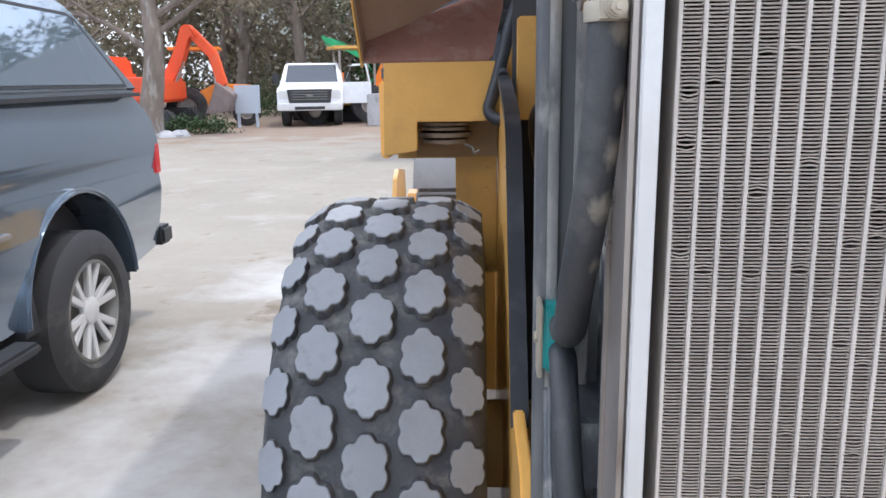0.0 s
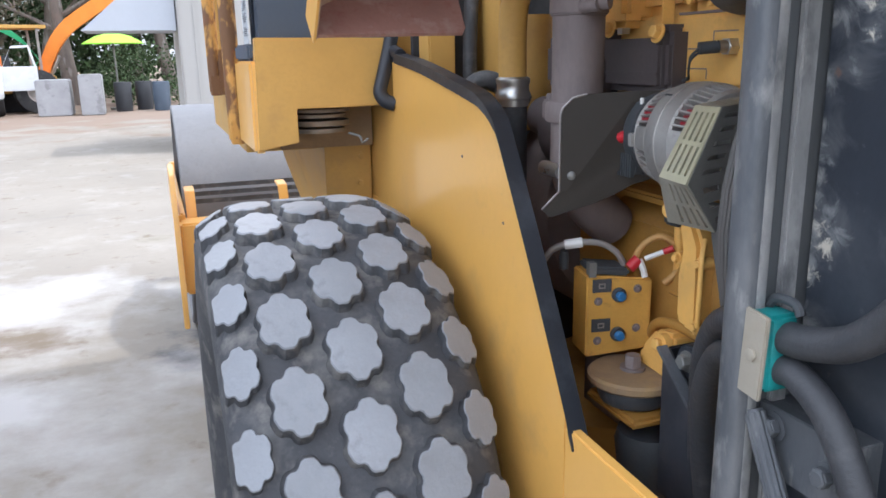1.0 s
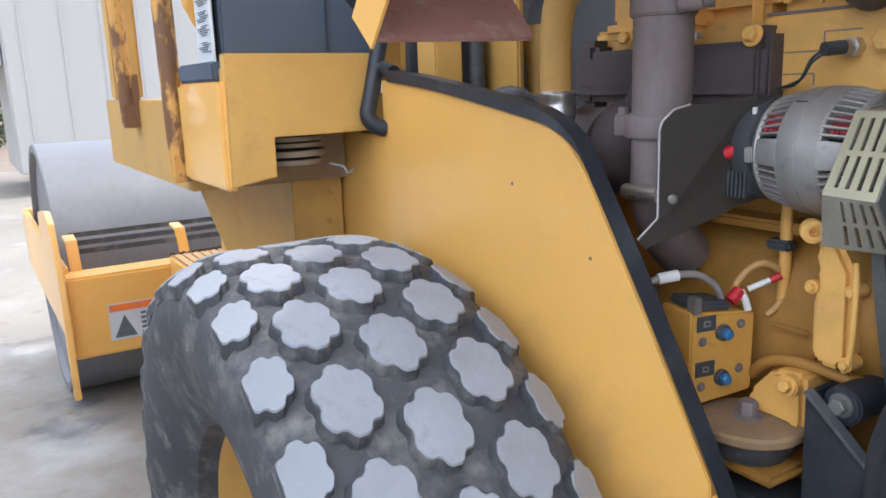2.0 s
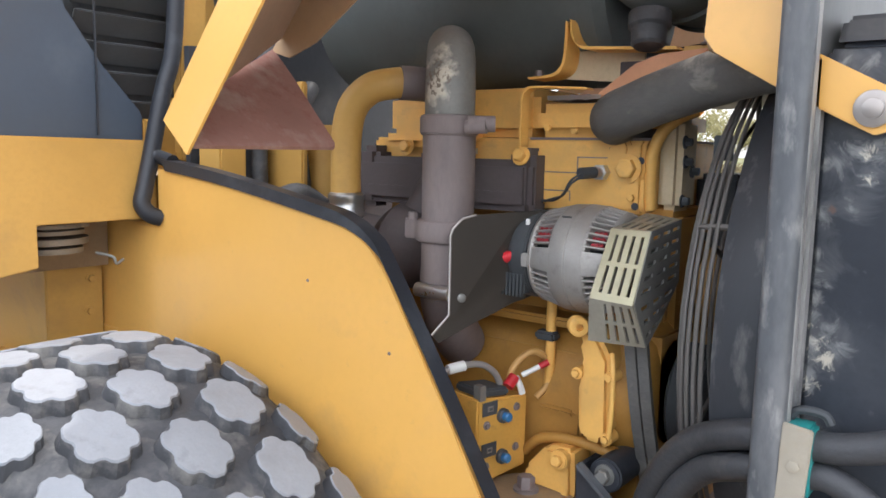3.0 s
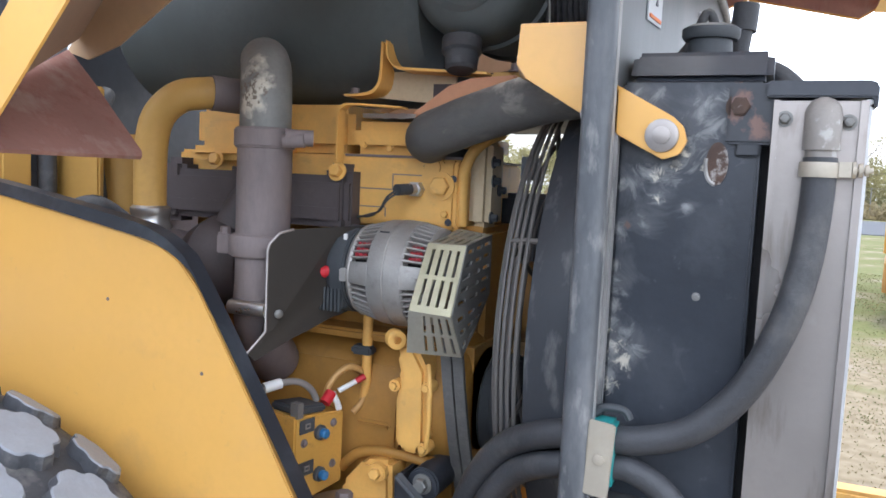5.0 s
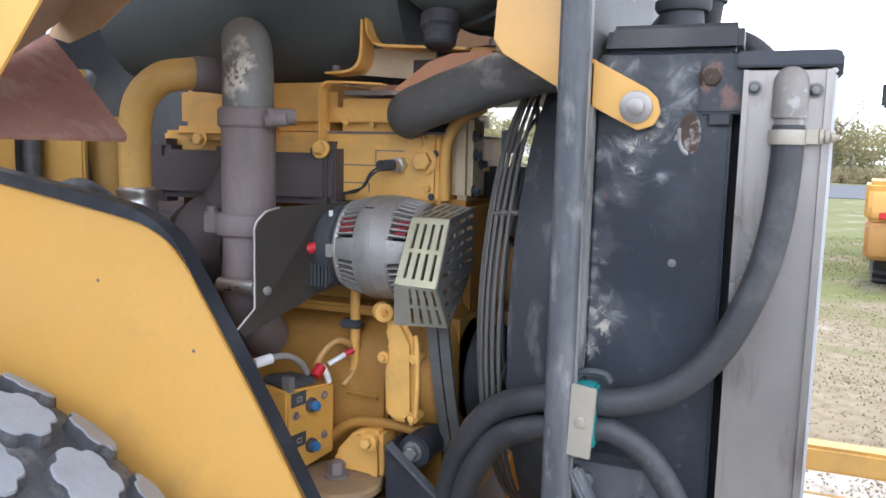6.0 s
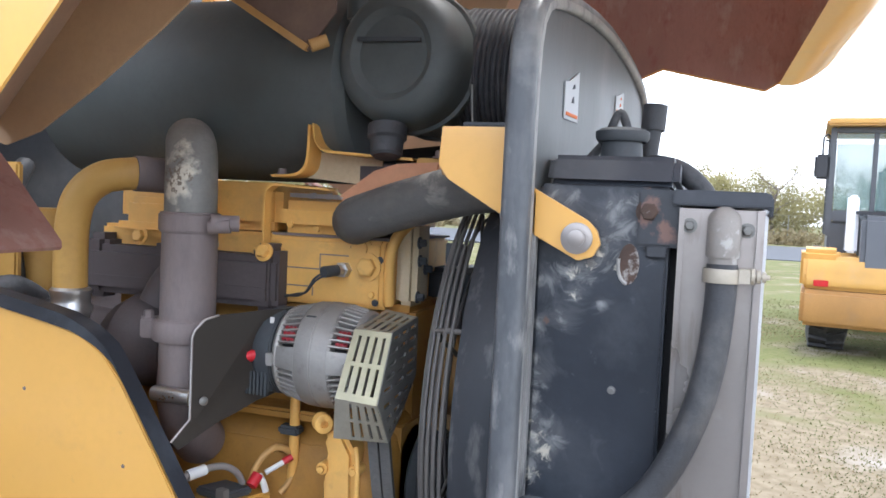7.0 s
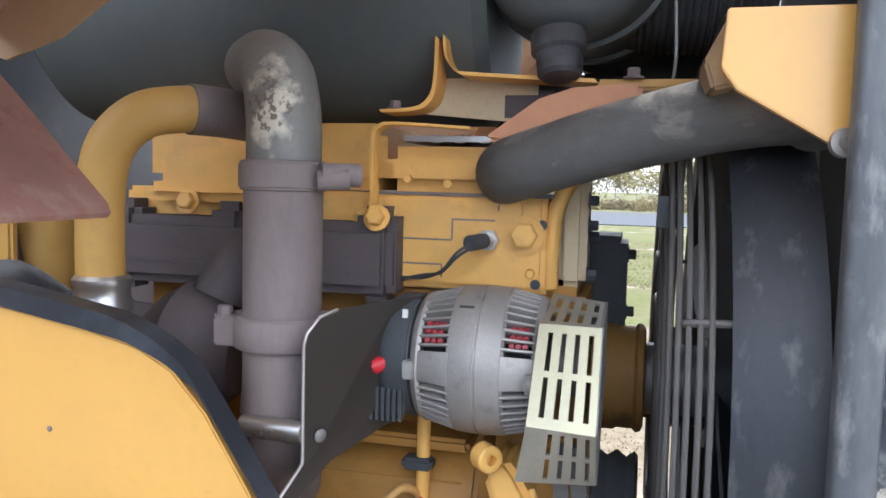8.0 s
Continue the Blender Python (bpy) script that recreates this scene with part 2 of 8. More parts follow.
HOSE = mat("dust-caked rubber hose", (0.046, 0.047, 0.051), 0.5, vary=0.25, scale=8, bump=0.35, bump_scale=150, dirt=(0.17, 0.165, 0.155), dirt_amt=0.26, dirt_scale=10, edge=0.25)


DUSTY_HOSE = mat("tan-dusted rubber hose", (0.11, 0.106, 0.10), 0.7, vary=0.25, scale=10, bump=0.35, bump_scale=170, dirt=(0.33, 0.30, 0.255), dirt_amt=0.5, dirt_scale=9, edge=0.3, dirt2=(0.16, 0.15, 0.13), dirt2_amt=0.45, dirt2_scale=30, stretch=(1, 0.6, 1))


def stain(m, colour, blobs, scale=18.0, cut=0.62, soft=0.1, most=0.85, reach=0.42, stretch=(1, 1, 1), swirl=0.0):
    """Adds a stain with a ragged outline round each of the given spots (x, y, z, radius) of the paint."""
    n, link = m.node_tree.nodes, m.node_tree.links.new
    bsdf = n["Principled BSDF"]
    old = bsdf.inputs["Base Color"].links[0].from_socket
    tc = n.new("ShaderNodeTexCoord")
    mp = n.new("ShaderNodeMapping")
    mp.inputs["Scale"].default_value = stretch
    link(tc.outputs["Object"], mp.inputs["Vector"])
    nz = n.new("ShaderNodeTexNoise")
    nz.inputs["Scale"].default_value, nz.inputs["Detail"].default_value, nz.inputs["Roughness"].default_value = scale, 9, 0.62
    nz.inputs["Distortion"].default_value = swirl
    link(mp.outputs["Vector"], nz.inputs["Vector"])
    total = None
    for x, y, z, r in blobs:
        dist = n.new("ShaderNodeVectorMath")
        dist.operation = "DISTANCE"
        link(tc.outputs["Object"], dist.inputs[0])
        dist.inputs[1].default_value = (x, y, z)
        fall = n.new("ShaderNodeMapRange")
        fall.inputs[1].default_value, fall.inputs[2].default_value = 0.0, r
        fall.inputs[3].default_value, fall.inputs[4].default_value = reach, 0.0
        link(dist.outputs["Value"], fall.inputs[0])
        if total is None:
            total = fall.outputs[0]
        else:
            mx = n.new("ShaderNodeMath")
            mx.operation = "MAXIMUM"
            link(total, mx.inputs[0]), link(fall.outputs[0], mx.inputs[1])
            total = mx.outputs[0]
    add = n.new("ShaderNodeMath")
    add.operation = "ADD"
    link(total, add.inputs[0]), link(nz.outputs["Fac"], add.inputs[1])
    th = n.new("ShaderNodeMapRange")
    th.inputs[1].default_value, th.inputs[2].default_value, th.inputs[4].default_value = cut, cut + soft, most
    link(add.outputs[0], th.inputs[0])
    mix = n.new("ShaderNodeMix")
    mix.data_type = "RGBA"
    link(th.outputs[0], mix.inputs[0])
    link(old, mix.inputs[6])
    mix.inputs[7].default_value = (*colour, 1)
    link(mix.outputs[2], bsdf.inputs["Base Color"])
    return m


# coolant scale round the lug and the port, and creeping up the radiator's edge
SIDE_X = 0.182
stain(DUSTY_HOSE, (0.42, 0.385, 0.33), [(0.325, 1.255, 1.655, 0.05), (0.295, 1.19, 1.672, 0.05), (0.275, 1.12, 1.69, 0.05), (0.255, 1.06, 1.70, 0.05), (0.265, 1.12, 1.665, 0.04)], 26, 0.62, 0.34, 0.85, 0.40, (1, 0.7, 1), 0.8)
SHROUD_BLACK = mat("scratched black shroud paint", (0.036, 0.039, 0.045), 0.5, vary=0.25, scale=6, bump=0.2, dirt=(0.085, 0.087, 0.09), dirt_amt=0.45, dirt_scale=12, edge=0.25, dirt2=(0.27, 0.265, 0.25), dirt2_amt=0.36, dirt2_scale=26, stretch=(1, 1, 0.35))
RUBBED = mat("rubbed grey paint edge", (0.33, 0.325, 0.315), 0.5, metal=0.15, vary=0.25, scale=9, bump=0.25, bump_scale=80, dirt=(0.095, 0.097, 0.103), dirt_amt=0.55, dirt_scale=20, edge=0.18, dirt2=(0.48, 0.465, 0.43), dirt2_amt=0.42, dirt2_scale=34, stretch=(1, 1, 0.45))
# near-black that stands in for shade in gaps and hollows
SHADE_DARK = mat("near-black shade filler", (0.012, 0.012, 0.013), 0.9, vary=0.2, scale=9)
WISPS = [(0.870, 1.635, 0.030), (0.862, 1.646, 0.026), (0.858, 1.622, 0.026), (0.874, 1.596, 0.030), (0.885, 1.579, 0.030), (0.904, 1.569, 0.034), (0.923, 1.561, 0.032), (0.940, 1.551, 0.028), (0.911, 1.538, 0.024),
         (0.926, 1.500, 0.020), (0.956, 1.494, 0.022), (0.878, 1.526, 0.014), (0.824, 1.597, 0.026), (0.818, 1.607, 0.022), (0.835, 1.655, 0.022), (0.923, 1.655, 0.020), (0.945, 1.66, 0.02)]
FOOT_CREEP = [(0.943, 1.357, 0.040), (0.952, 1.337, 0.045), (0.958, 1.31, 0.035), (0.934, 1.346, 0.036), (0.957, 1.371, 0.03), (0.958, 1.25, 0.03), (0.956, 1.43, 0.026)]
stain(BLACK_SCALED, (0.12, 0.125, 0.132), [(SIDE_X, y, z, r * 2.1) for y, z, r in WISPS + FOOT_CREEP], 12, 0.70, 0.28, 0.8, 0.36, swirl=1.6)
stain(BLACK_SCALED, (0.33, 0.335, 0.33), [(SIDE_X, y, z, r * 1.25) for y, z, r in WISPS + FOOT_CREEP], 24, 0.72, 0.26, 0.72, 0.34, swirl=2.0)
stain(BLACK_SCALED, (0.62, 0.57, 0.47), [(SIDE_X, 0.912, 1.565, 0.026), (SIDE_X, 0.895, 1.574, 0.022), (SIDE_X, 0.911, 1.535, 0.019), (SIDE_X, 0.882, 1.585, 0.018), (SIDE_X, 0.861, 1.572, 0.014), (SIDE_X, 0.950, 1.345, 0.034), (SIDE_X, 0.940, 1.332, 0.03), (SIDE_X, 0.957, 1.302, 0.028), (SIDE_X, 0.958, 1.37, 0.024)], 55, 0.80, 0.14, 0.85, swirl=1.5)
stain(BLACK_SCALED, (0.38, 0.375, 0.36), [(SIDE_X, 0.957, 1.20 + 0.05 * k, 0.022) for k in range(10)], 30, 0.74, 0.2, 0.75, 0.36, (1, 1, 0.5), 1.2)
stain(BLACK_SCALED, (0.15, 0.085, 0.06), [(SIDE_X, 0.945, 1.50, 0.02), (SIDE_X, 0.83, 1.668, 0.03), (SIDE_X, 0.816, 1.612, 0.02)], 60, 0.84, 0.1, 0.7)
stain(ALU_DULL, (0.13, 0.095, 0.07), [(0.16, 0.78, 1.62, 0.06), (0.16, 0.70, 1.61, 0.06), (0.16, 0.785, 1.48, 0.09), (0.16, 0.785, 1.30, 0.10), (0.16, 0.70, 1.20, 0.10), (0.16, 0.75, 1.02, 0.12)], 46, 0.80, 0.22, 0.6, 0.40, (1, 1, 0.16))

# soft brown smudge on the side plate beside the tread, and the scuff on the tyre wall
stain(YELLOW, (0.36, 0.22, 0.11), [(0.10, 1.640, 1.105, 0.06), (0.10, 1.565, 1.045, 0.07), (0.10, 1.495, 0.985, 0.08), (0.10, 1.42, 0.93, 0.07)], 9, 0.62, 0.45, 0.6, 0.36)
stain(TYRE, (0.75, 0.75, 0.74), [(-0.36, 1.942, 1.103, 0.03)], 120, 0.88, 0.04, 0.9)

# tan dust on the cooler hoses, paler where they have rubbed
stain(HOSE, (0.40, 0.36, 0.30), [(0.125, 0.735, 1.52, 0.06), (0.12, 0.755, 1.40, 0.06)], 14, 0.74, 0.5, 0.35)
stain(HOSE, (0.44, 0.39, 0.31), [(0.161, 0.732, 1.56, 0.030), (0.160, 0.733, 1.51, 0.030), (0.157, 0.735, 1.46, 0.030), (0.153, 0.745, 1.41, 0.028), (0.150, 0.765, 1.355, 0.024)], 22, 0.70, 0.25, 0.8, 0.40, (1, 1, 0.5))
stain(HOSE, (0.42, 0.42, 0.42), [(0.10, 0.80, 1.09, 0.06), (0.095, 0.87, 1.185, 0.05), (0.11, 1.06, 1.225, 0.05), (0.12, 1.05, 1.19, 0.05), (0.10, 0.87, 1.26, 0.04)], 18, 0.76, 0.4, 0.55, 0.42, (1, 1, 0.5))

stain(BLACK_WORN, (0.33, 0.325, 0.31), [(0.13, 0.97, 1.84, 0.09), (0.20, 0.965, 1.92, 0.11), (0.30, 0.96, 1.94, 0.11), (0.42, 0.95, 1.95, 0.10)], 12, 0.66, 0.3, 0.6)
BLACK_RUSTED = stain(mat("black enamel with rust bleed", (0.034, 0.037, 0.044), 0.4, vary=0.25, scale=4, bump=0.1, dirt=(0.09, 0.09, 0.095), dirt_amt=0.3, dirt_scale=9, edge=0.25), (0.20, 0.105, 0.075), [(0.176, 0.827, 1.642, 0.035), (0.176, 0.81, 1.62, 0.03)], 40, 0.70, 0.14, 0.8)


def glass(name, tint, rough=0.03, alpha=0.35, film=0.0):
    m = bpy.data.materials.new(name)
    m.use_nodes = True
    b = m.node_tree.nodes["Principled BSDF"]
    b.inputs["Base Color"].default_value = (*tint, 1)
    b.inputs["Roughness"].default_value = rough
    b.inputs["Metallic"].default_value = film
    b.inputs["Alpha"].default_value = alpha
    b.inputs["IOR"].default_value = 1.5
    b.inputs["Specular IOR Level"].default_value = 0.8
    return m


GLASS = glass("clear cab glass", (0.25, 0.33, 0.33), alpha=0.3)
GLASS_DARK = glass("dark car glass", (0.02, 0.03, 0.045), alpha=0.95)
GLASS_FILM = glass("mirror-tinted car glass", (0.22, 0.27, 0.33), alpha=0.97, film=0.6)


# ---- geometry helpers ----
def thing(name, at, label, category, group="", kind=""):
    ob = new(name)
    ob.matrix_world = Matrix.Translation(at)
    ob.empty_display_size = 0.05
    return tagged(ob, label, category, group, kind)


def finish(bm, bevel=0.0, segs=2):
    bmesh.ops.remove_doubles(bm, verts=bm.verts, dist=1e-5)
    bmesh.ops.recalc_face_normals(bm, faces=bm.faces)
    if bevel:
        es = [e for e in bm.edges if len(e.link_faces) == 2 and e.calc_face_angle() > 0.5]
        bmesh.ops.bevel(bm, geom=es, offset=bevel, segments=segs, affect="EDGES", clamp_overlap=True)
    return bm


def mesh_of(name, bm, material, angle=38):
    me = bpy.data.meshes.new(name)
    bm.to_mesh(me)
    bm.free()
    for m in (material if isinstance(material, (list, tuple)) else [material]):
        me.materials.append(m)
    me.polygons.foreach_set("use_smooth", [True] * len(me.polygons))
    me.set_sharp_from_angle(angle=radians(angle))
    return me


def island_groups(bm, tol):
    """Loose pieces of a bmesh as lists of faces; pieces whose middles lie within tol go together."""
    seen, groups = set(), []
    for f in bm.faces:
        if f in seen:
            continue
        stack, found = [f], []
        seen.add(f)
        while stack:
            g = stack.pop()
            found.append(g)
            for v in g.verts:
                for h in v.link_faces:
                    if h not in seen:
                        seen.add(h)
                        stack.append(h)
        c = sum((g.calc_center_median() for g in found), Vector()) / len(found)
        for grp in groups:
            if (grp[0] - c).length < tol:
                grp[1].extend(found)
                break
        else:
            groups.append([c, found])
    return [g[1] for g in groups]


def part(name, bm, material, parent=None, label="", bevel=0.0, angle=38, split=0.0):
    """Links a bmesh as one mesh object under a thing or a part; the mesh is in world coordinates.
    split: loose pieces further apart than this become objects of their own."""
    finish(bm, bevel)
    pieces = [bm]
    if split:
        pieces = []
        for faces in island_groups(bm, split):
            one, made = bmesh.new(), {}
            for f in faces:
                for v in f.verts:
                    if v not in made:
                        made[v] = one.verts.new(v.co)
                one.faces.new([made[v] for v in f.verts]).material_index = f.material_index
            pieces.append(one)
        bm.free()
    ob = None
    for piece in pieces[::-1]:
        ob = new(name, mesh_of(name, piece, material, angle))
        if parent is not None:
            ob.parent = parent
            ob.matrix_parent_inverse = parent.matrix_basis.inverted() if parent.parent is None else Matrix.Identity(4)
        if label:
            ob["label"] = label
    return ob


def box(bm, x0, x1, y0, y1, z0, z1, m=None):
    vs = bmesh.ops.create_cube(bm, size=1.0)["verts"]
    for v in vs:
        v.co = Vector(((x0 + x1) / 2 + v.co.x * (x1 - x0), (y0 + y1) / 2 + v.co.y * (y1 - y0), (z0 + z1) / 2 + v.co.z * (z1 - z0)))
        if m is not None:
            v.co = m @ v.co
    return bm


def prism(bm, pts, axis, a, b):
    """A polygon extruded along an axis. pts: (y, z) for x, (x, z) for y, (x, y) for z."""
    def co(p, h):
        return {"x": (h, p[0], p[1]), "y": (p[0], h, p[1]), "z": (p[0], p[1], h)}[axis]
    lo = [bm.verts.new(co(p, a)) for p in pts]
    hi = [bm.verts.new(co(p, b)) for p in pts]
    bm.faces.new(lo), bm.faces.new(hi[::-1])
    k = len(pts)
    for i in range(k):
        bm.faces.new((lo[i], lo[(i + 1) % k], hi[(i + 1) % k], hi[i]))
    return bm


def frame_of(d):
    d = Vector(d).normalized()
    u = d.cross(Vector((0, 0, 1)))
    u = (u if u.length > 1e-3 else d.cross(Vector((0, 1, 0)))).normalized()
    return d, u, d.cross(u)


def lathe(bm, p0, d, prof, n=28):
    """Rings (along, radius) round the axis from p0 in direction d; radius 0 closes an end."""
    p0 = Vector(p0)
    d, u, w = frame_of(d)
    rows = []
    for a, r in prof:
        if r < 1e-6:
            rows.append([bm.verts.new(p0 + d * a)])
        else:
            rows.append([bm.verts.new(p0 + d * a + (u * math.cos(2 * math.pi * i / n) + w * math.sin(2 * math.pi * i / n)) * r) for i in range(n)])
    for A, C in zip(rows, rows[1:]):
        for i in range(n):
            j = (i + 1) % n
            if len(A) == 1 and len(C) == 1:
                break
            if len(A) == 1:
                bm.faces.new((A[0], C[i], C[j]))
            elif len(C) == 1:
                bm.faces.new((A[i], A[j], C[0]))
            else:
                bm.faces.new((A[i], A[j], C[j], C[i]))
    return bm


def cyl(bm, p0, p1, r, n=20, r1=None):
    d = Vector(p1) - Vector(p0)
    r1 = r if r1 is None else r1
    return lathe(bm, p0, d, [(0, 0), (0, r), (d.length, r1), (d.length, 0)], n)


def spline(pts, per=8, closed=False):
    pts = [Vector(p) for p in pts]
    out = []
    k = len(pts)
    for i in range(k if closed else k - 1):
        a, b, c, e = (pts[(i + j) % k] if closed else pts[min(max(i + j, 0), k - 1)] for j in (-1, 0, 1, 2))
        for s in range(per):
            t = s / per
            out.append(0.5 * (2 * b + (c - a) * t + (2 * a - 5 * b + 4 * c - e) * t * t + (3 * b - a - 3 * c + e) * t ** 3))
    if not closed:
        out.append(pts[-1])
    return out


def tube(bm, pts, r, n=12, per=8, smooth=True, closed=False):
    """A round tube along a curve through pts; r may be a function of 0..1 along it."""
    path = spline(pts, per, closed) if smooth else [Vector(p) for p in pts]
    rings, u = [], None
    k = len(path)
    for i, p in enumerate(path):
        a, b = path[(i - 1) % k] if closed else path[max(i - 1, 0)], path[(i + 1) % k] if closed else path[min(i + 1, k - 1)]
        d = (b - a).normalized()
        if u is None:
            u = frame_of(d)[1]
        u = (u - d * u.dot(d)).normalized()
        w = d.cross(u)
        rad = r(i / max(1, k - 1)) if callable(r) else r
        rings.append([bm.verts.new(p + (u * math.cos(2 * math.pi * j / n) + w * math.sin(2 * math.pi * j / n)) * rad) for j in range(n)])
    for i in range(k if closed else k - 1):
        A, C = rings[i], rings[(i + 1) % k]
        for j in range(n):
            bm.faces.new((A[j], A[(j + 1) % n], C[(j + 1) % n], C[j]))
    if not closed:
        bm.faces.new(rings[0][::-1]), bm.faces.new(rings[-1])
    return bm


def strip(bm, pts, width_dir, width, thick_dir, thick, per=6, smooth=True):
    """A flat bar along pts with a rectangular section."""
    path = spline(pts, per) if smooth else [Vector(p) for p in pts]
    a, b = Vector(width_dir) * width / 2, Vector(thick_dir) * thick / 2
    rings = [[bm.verts.new(p + s * a + q * b) for s, q in ((-1, -1), (1, -1), (1, 1), (-1, 1))] for p in path]
    for A, C in zip(rings, rings[1:]):
        for j in range(4):
            bm.faces.new((A[j], A[(j + 1) % 4], C[(j + 1) % 4], C[j]))
    bm.faces.new(rings[0][::-1]), bm.faces.new(rings[-1])
    return bm


def bolt(bm, p, d, r=0.008, h=0.008, washer=True):
    """A hexagon head with its washer, standing at p and pointing along d."""
    if washer:
        lathe(bm, p, d, [(0, 0), (0, r * 1.45), (h * 0.22, r * 1.45), (h * 0.22, 0)], 16)
    lathe(bm, Vector(p) + Vector(d).normalized() * h * 0.2, d, [(0, 0), (0, r), (h * 0.85, r), (h, r * 0.82), (h, 0)], 6)
    return bm


def slotted(bm, origin, eu, ev, w, h, slots, thick):
    """A plate with slots cut through: slots are (u0, u1, v0, v1) on a grid without overlap in each row."""
    o, eu, ev = Vector(origin), Vector(eu).normalized(), Vector(ev).normalized()
    en = eu.cross(ev)
    us = sorted({0.0, w, *[round(s[0], 5) for s in slots], *[round(s[1], 5) for s in slots]})
    vs = sorted({0.0, h, *[round(s[2], 5) for s in slots], *[round(s[3], 5) for s in slots]})
    grid = {}

    def vert(i, j, k):
        if (i, j, k) not in grid:
            grid[i, j, k] = bm.verts.new(o + eu * us[i] + ev * vs[j] + en * thick * k)
        return grid[i, j, k]

    def solid(i, j):
        if not (0 <= i < len(us) - 1 and 0 <= j < len(vs) - 1):
            return False
        cu, cv = (us[i] + us[i + 1]) / 2, (vs[j] + vs[j + 1]) / 2
        return not any(s[0] < cu < s[1] and s[2] < cv < s[3] for s in slots)
    for i in range(len(us) - 1):
        for j in range(len(vs) - 1):
            if not solid(i, j):
                continue
            for k in (0, 1):
                q = [vert(i, j, k), vert(i + 1, j, k), vert(i + 1, j + 1, k), vert(i, j + 1, k)]
                bm.faces.new(q if k else q[::-1])
            for di, dj, a, b in ((-1, 0, (0, 0), (0, 1)), (1, 0, (1, 1), (1, 0)), (0, -1, (1, 0), (0, 0)), (0, 1, (0, 1), (1, 1))):
                if not solid(i + di, j + dj):
                    p, q = (i + a[0], j + a[1]), (i + b[0], j + b[1])
                    bm.faces.new((vert(*p, 0), vert(*p, 1), vert(*q, 1), vert(*q, 0)))
    return bm


def BM():
    return bmesh.new()


# ---- ground ----
def ground_material():
    """Sand with wheel-worn streaks, an oil stain and a dark grey patch; soil and grass towards the road."""
    m = mat("pale sandy yard", (0.265, 0.240, 0.207), 0.9, vary=0.12, scale=0.5, bump=0.3, bump_scale=30, dirt=(0.215, 0.178, 0.142), dirt_amt=0.42, dirt_scale=0.35, edge=0.2, dirt2=(0.35, 0.325, 0.29), dirt2_amt=0.4, dirt2_scale=1.3)
    stain(m, (0.17, 0.135, 0.10), [(-1.18, 5.06, 0, 0.36), (-1.10, 4.95, 0, 0.2)], 4, 0.60, 0.12, 0.85)
    stain(m, (0.10, 0.10, 0.11), [(-0.40, 4.45, 0, 0.28), (-0.30, 4.75, 0, 0.2)], 5, 0.62, 0.2, 0.7)
    stain(m, (0.19, 0.18, 0.17), [(0, 12, 0, 14.0)], 1.1, 0.80, 0.14, 0.6, 0.22, (0.25, 1.6, 1))
    # pale patches: brighter light on the near sand is put into its colour
    stain(m, (0.50, 0.495, 0.49), [(-1.7, 2.6, 0, 2.3), (-1.2, 4.0, 0, 1.3), (-1.3, 5.8, 0, 1.2)], 1.6, 0.60, 0.35, 0.72, 0.42)
    stain(m, (0.41, 0.39, 0.36), [(-2, 8, 0, 12.0)], 0.9, 0.80, 0.2, 0.6, 0.22, (0.3, 1.2, 1))
    n, link = m.node_tree.nodes, m.node_tree.links.new
    bsdf = n["Principled BSDF"]
    bsdf.inputs["Specular IOR Level"].default_value = 0.12
    old = bsdf.inputs["Base Color"].links[0].from_socket
    tc = n.new("ShaderNodeTexCoord")
    sep = n.new("ShaderNodeSeparateXYZ")
    link(tc.outputs["Object"], sep.inputs[0])
    nz = n.new("ShaderNodeTexNoise")
    nz.inputs["Scale"].default_value, nz.inputs["Detail"].default_value = 0.9, 8
    link(tc.outputs["Object"], nz.inputs["Vector"])
    nz2 = n.new("ShaderNodeTexNoise")
    nz2.inputs["Scale"].default_value, nz2.inputs["Detail"].default_value = 9.0, 6
    link(tc.outputs["Object"], nz2.inputs["Vector"])

    def ramp(src, a, b, lo=0.0, hi=1.0):
        r = n.new("ShaderNodeMapRange")
        r.inputs[1].default_value, r.inputs[2].default_value, r.inputs[3].default_value, r.inputs[4].default_value = a, b, lo, hi
        link(src, r.inputs[0])
        return r.outputs[0]

    def summed(p, q):
        x = n.new("ShaderNodeMath")
        x.operation = "ADD"
        link(p, x.inputs[0]), link(q, x.inputs[1])
        return x.outputs[0]

    def blend(fac, p, q):
        x = n.new("ShaderNodeMix")
        x.data_type = "RGBA"
        link(fac, x.inputs[0])
        for v, i in ((p, 6), (q, 7)):
            if isinstance(v, tuple):
                x.inputs[i].default_value = (*v, 1)
            else:
                link(v, x.inputs[i])
        return x.outputs[2]

    # bare tan soil east of the yard, patchy grass on it, full grass before the road
    soil = blend(ramp(nz2.outputs["Fac"], 0.35, 0.65), (0.205, 0.170, 0.118), (0.145, 0.116, 0.074))
    green = blend(ramp(nz2.outputs["Fac"], 0.3, 0.7), (0.085, 0.10, 0.030), (0.125, 0.122, 0.05))
    tan = ramp(summed(ramp(sep.outputs["X"], 2.6, 4.4, -0.35, 0.15), nz.outputs["Fac"]), 0.44, 0.56)
    grown = ramp(summed(ramp(sep.outputs["X"], 4.0, 10.0, -0.20, 0.12), nz.outputs["Fac"]), 0.46, 0.62)
    litter = ramp(summed(ramp(sep.outputs["Y"], 13.0, 24.0, -0.3, 0.2), nz.outputs["Fac"]), 0.45, 0.6, 0.0, 0.75)
    yard = blend(litter, old, (0.235, 0.17, 0.13))
    col = blend(tan, yard, soil)
    mx = n.new("ShaderNodeMix")
    mx.data_type = "RGBA"
    link(grown, mx.inputs[0])
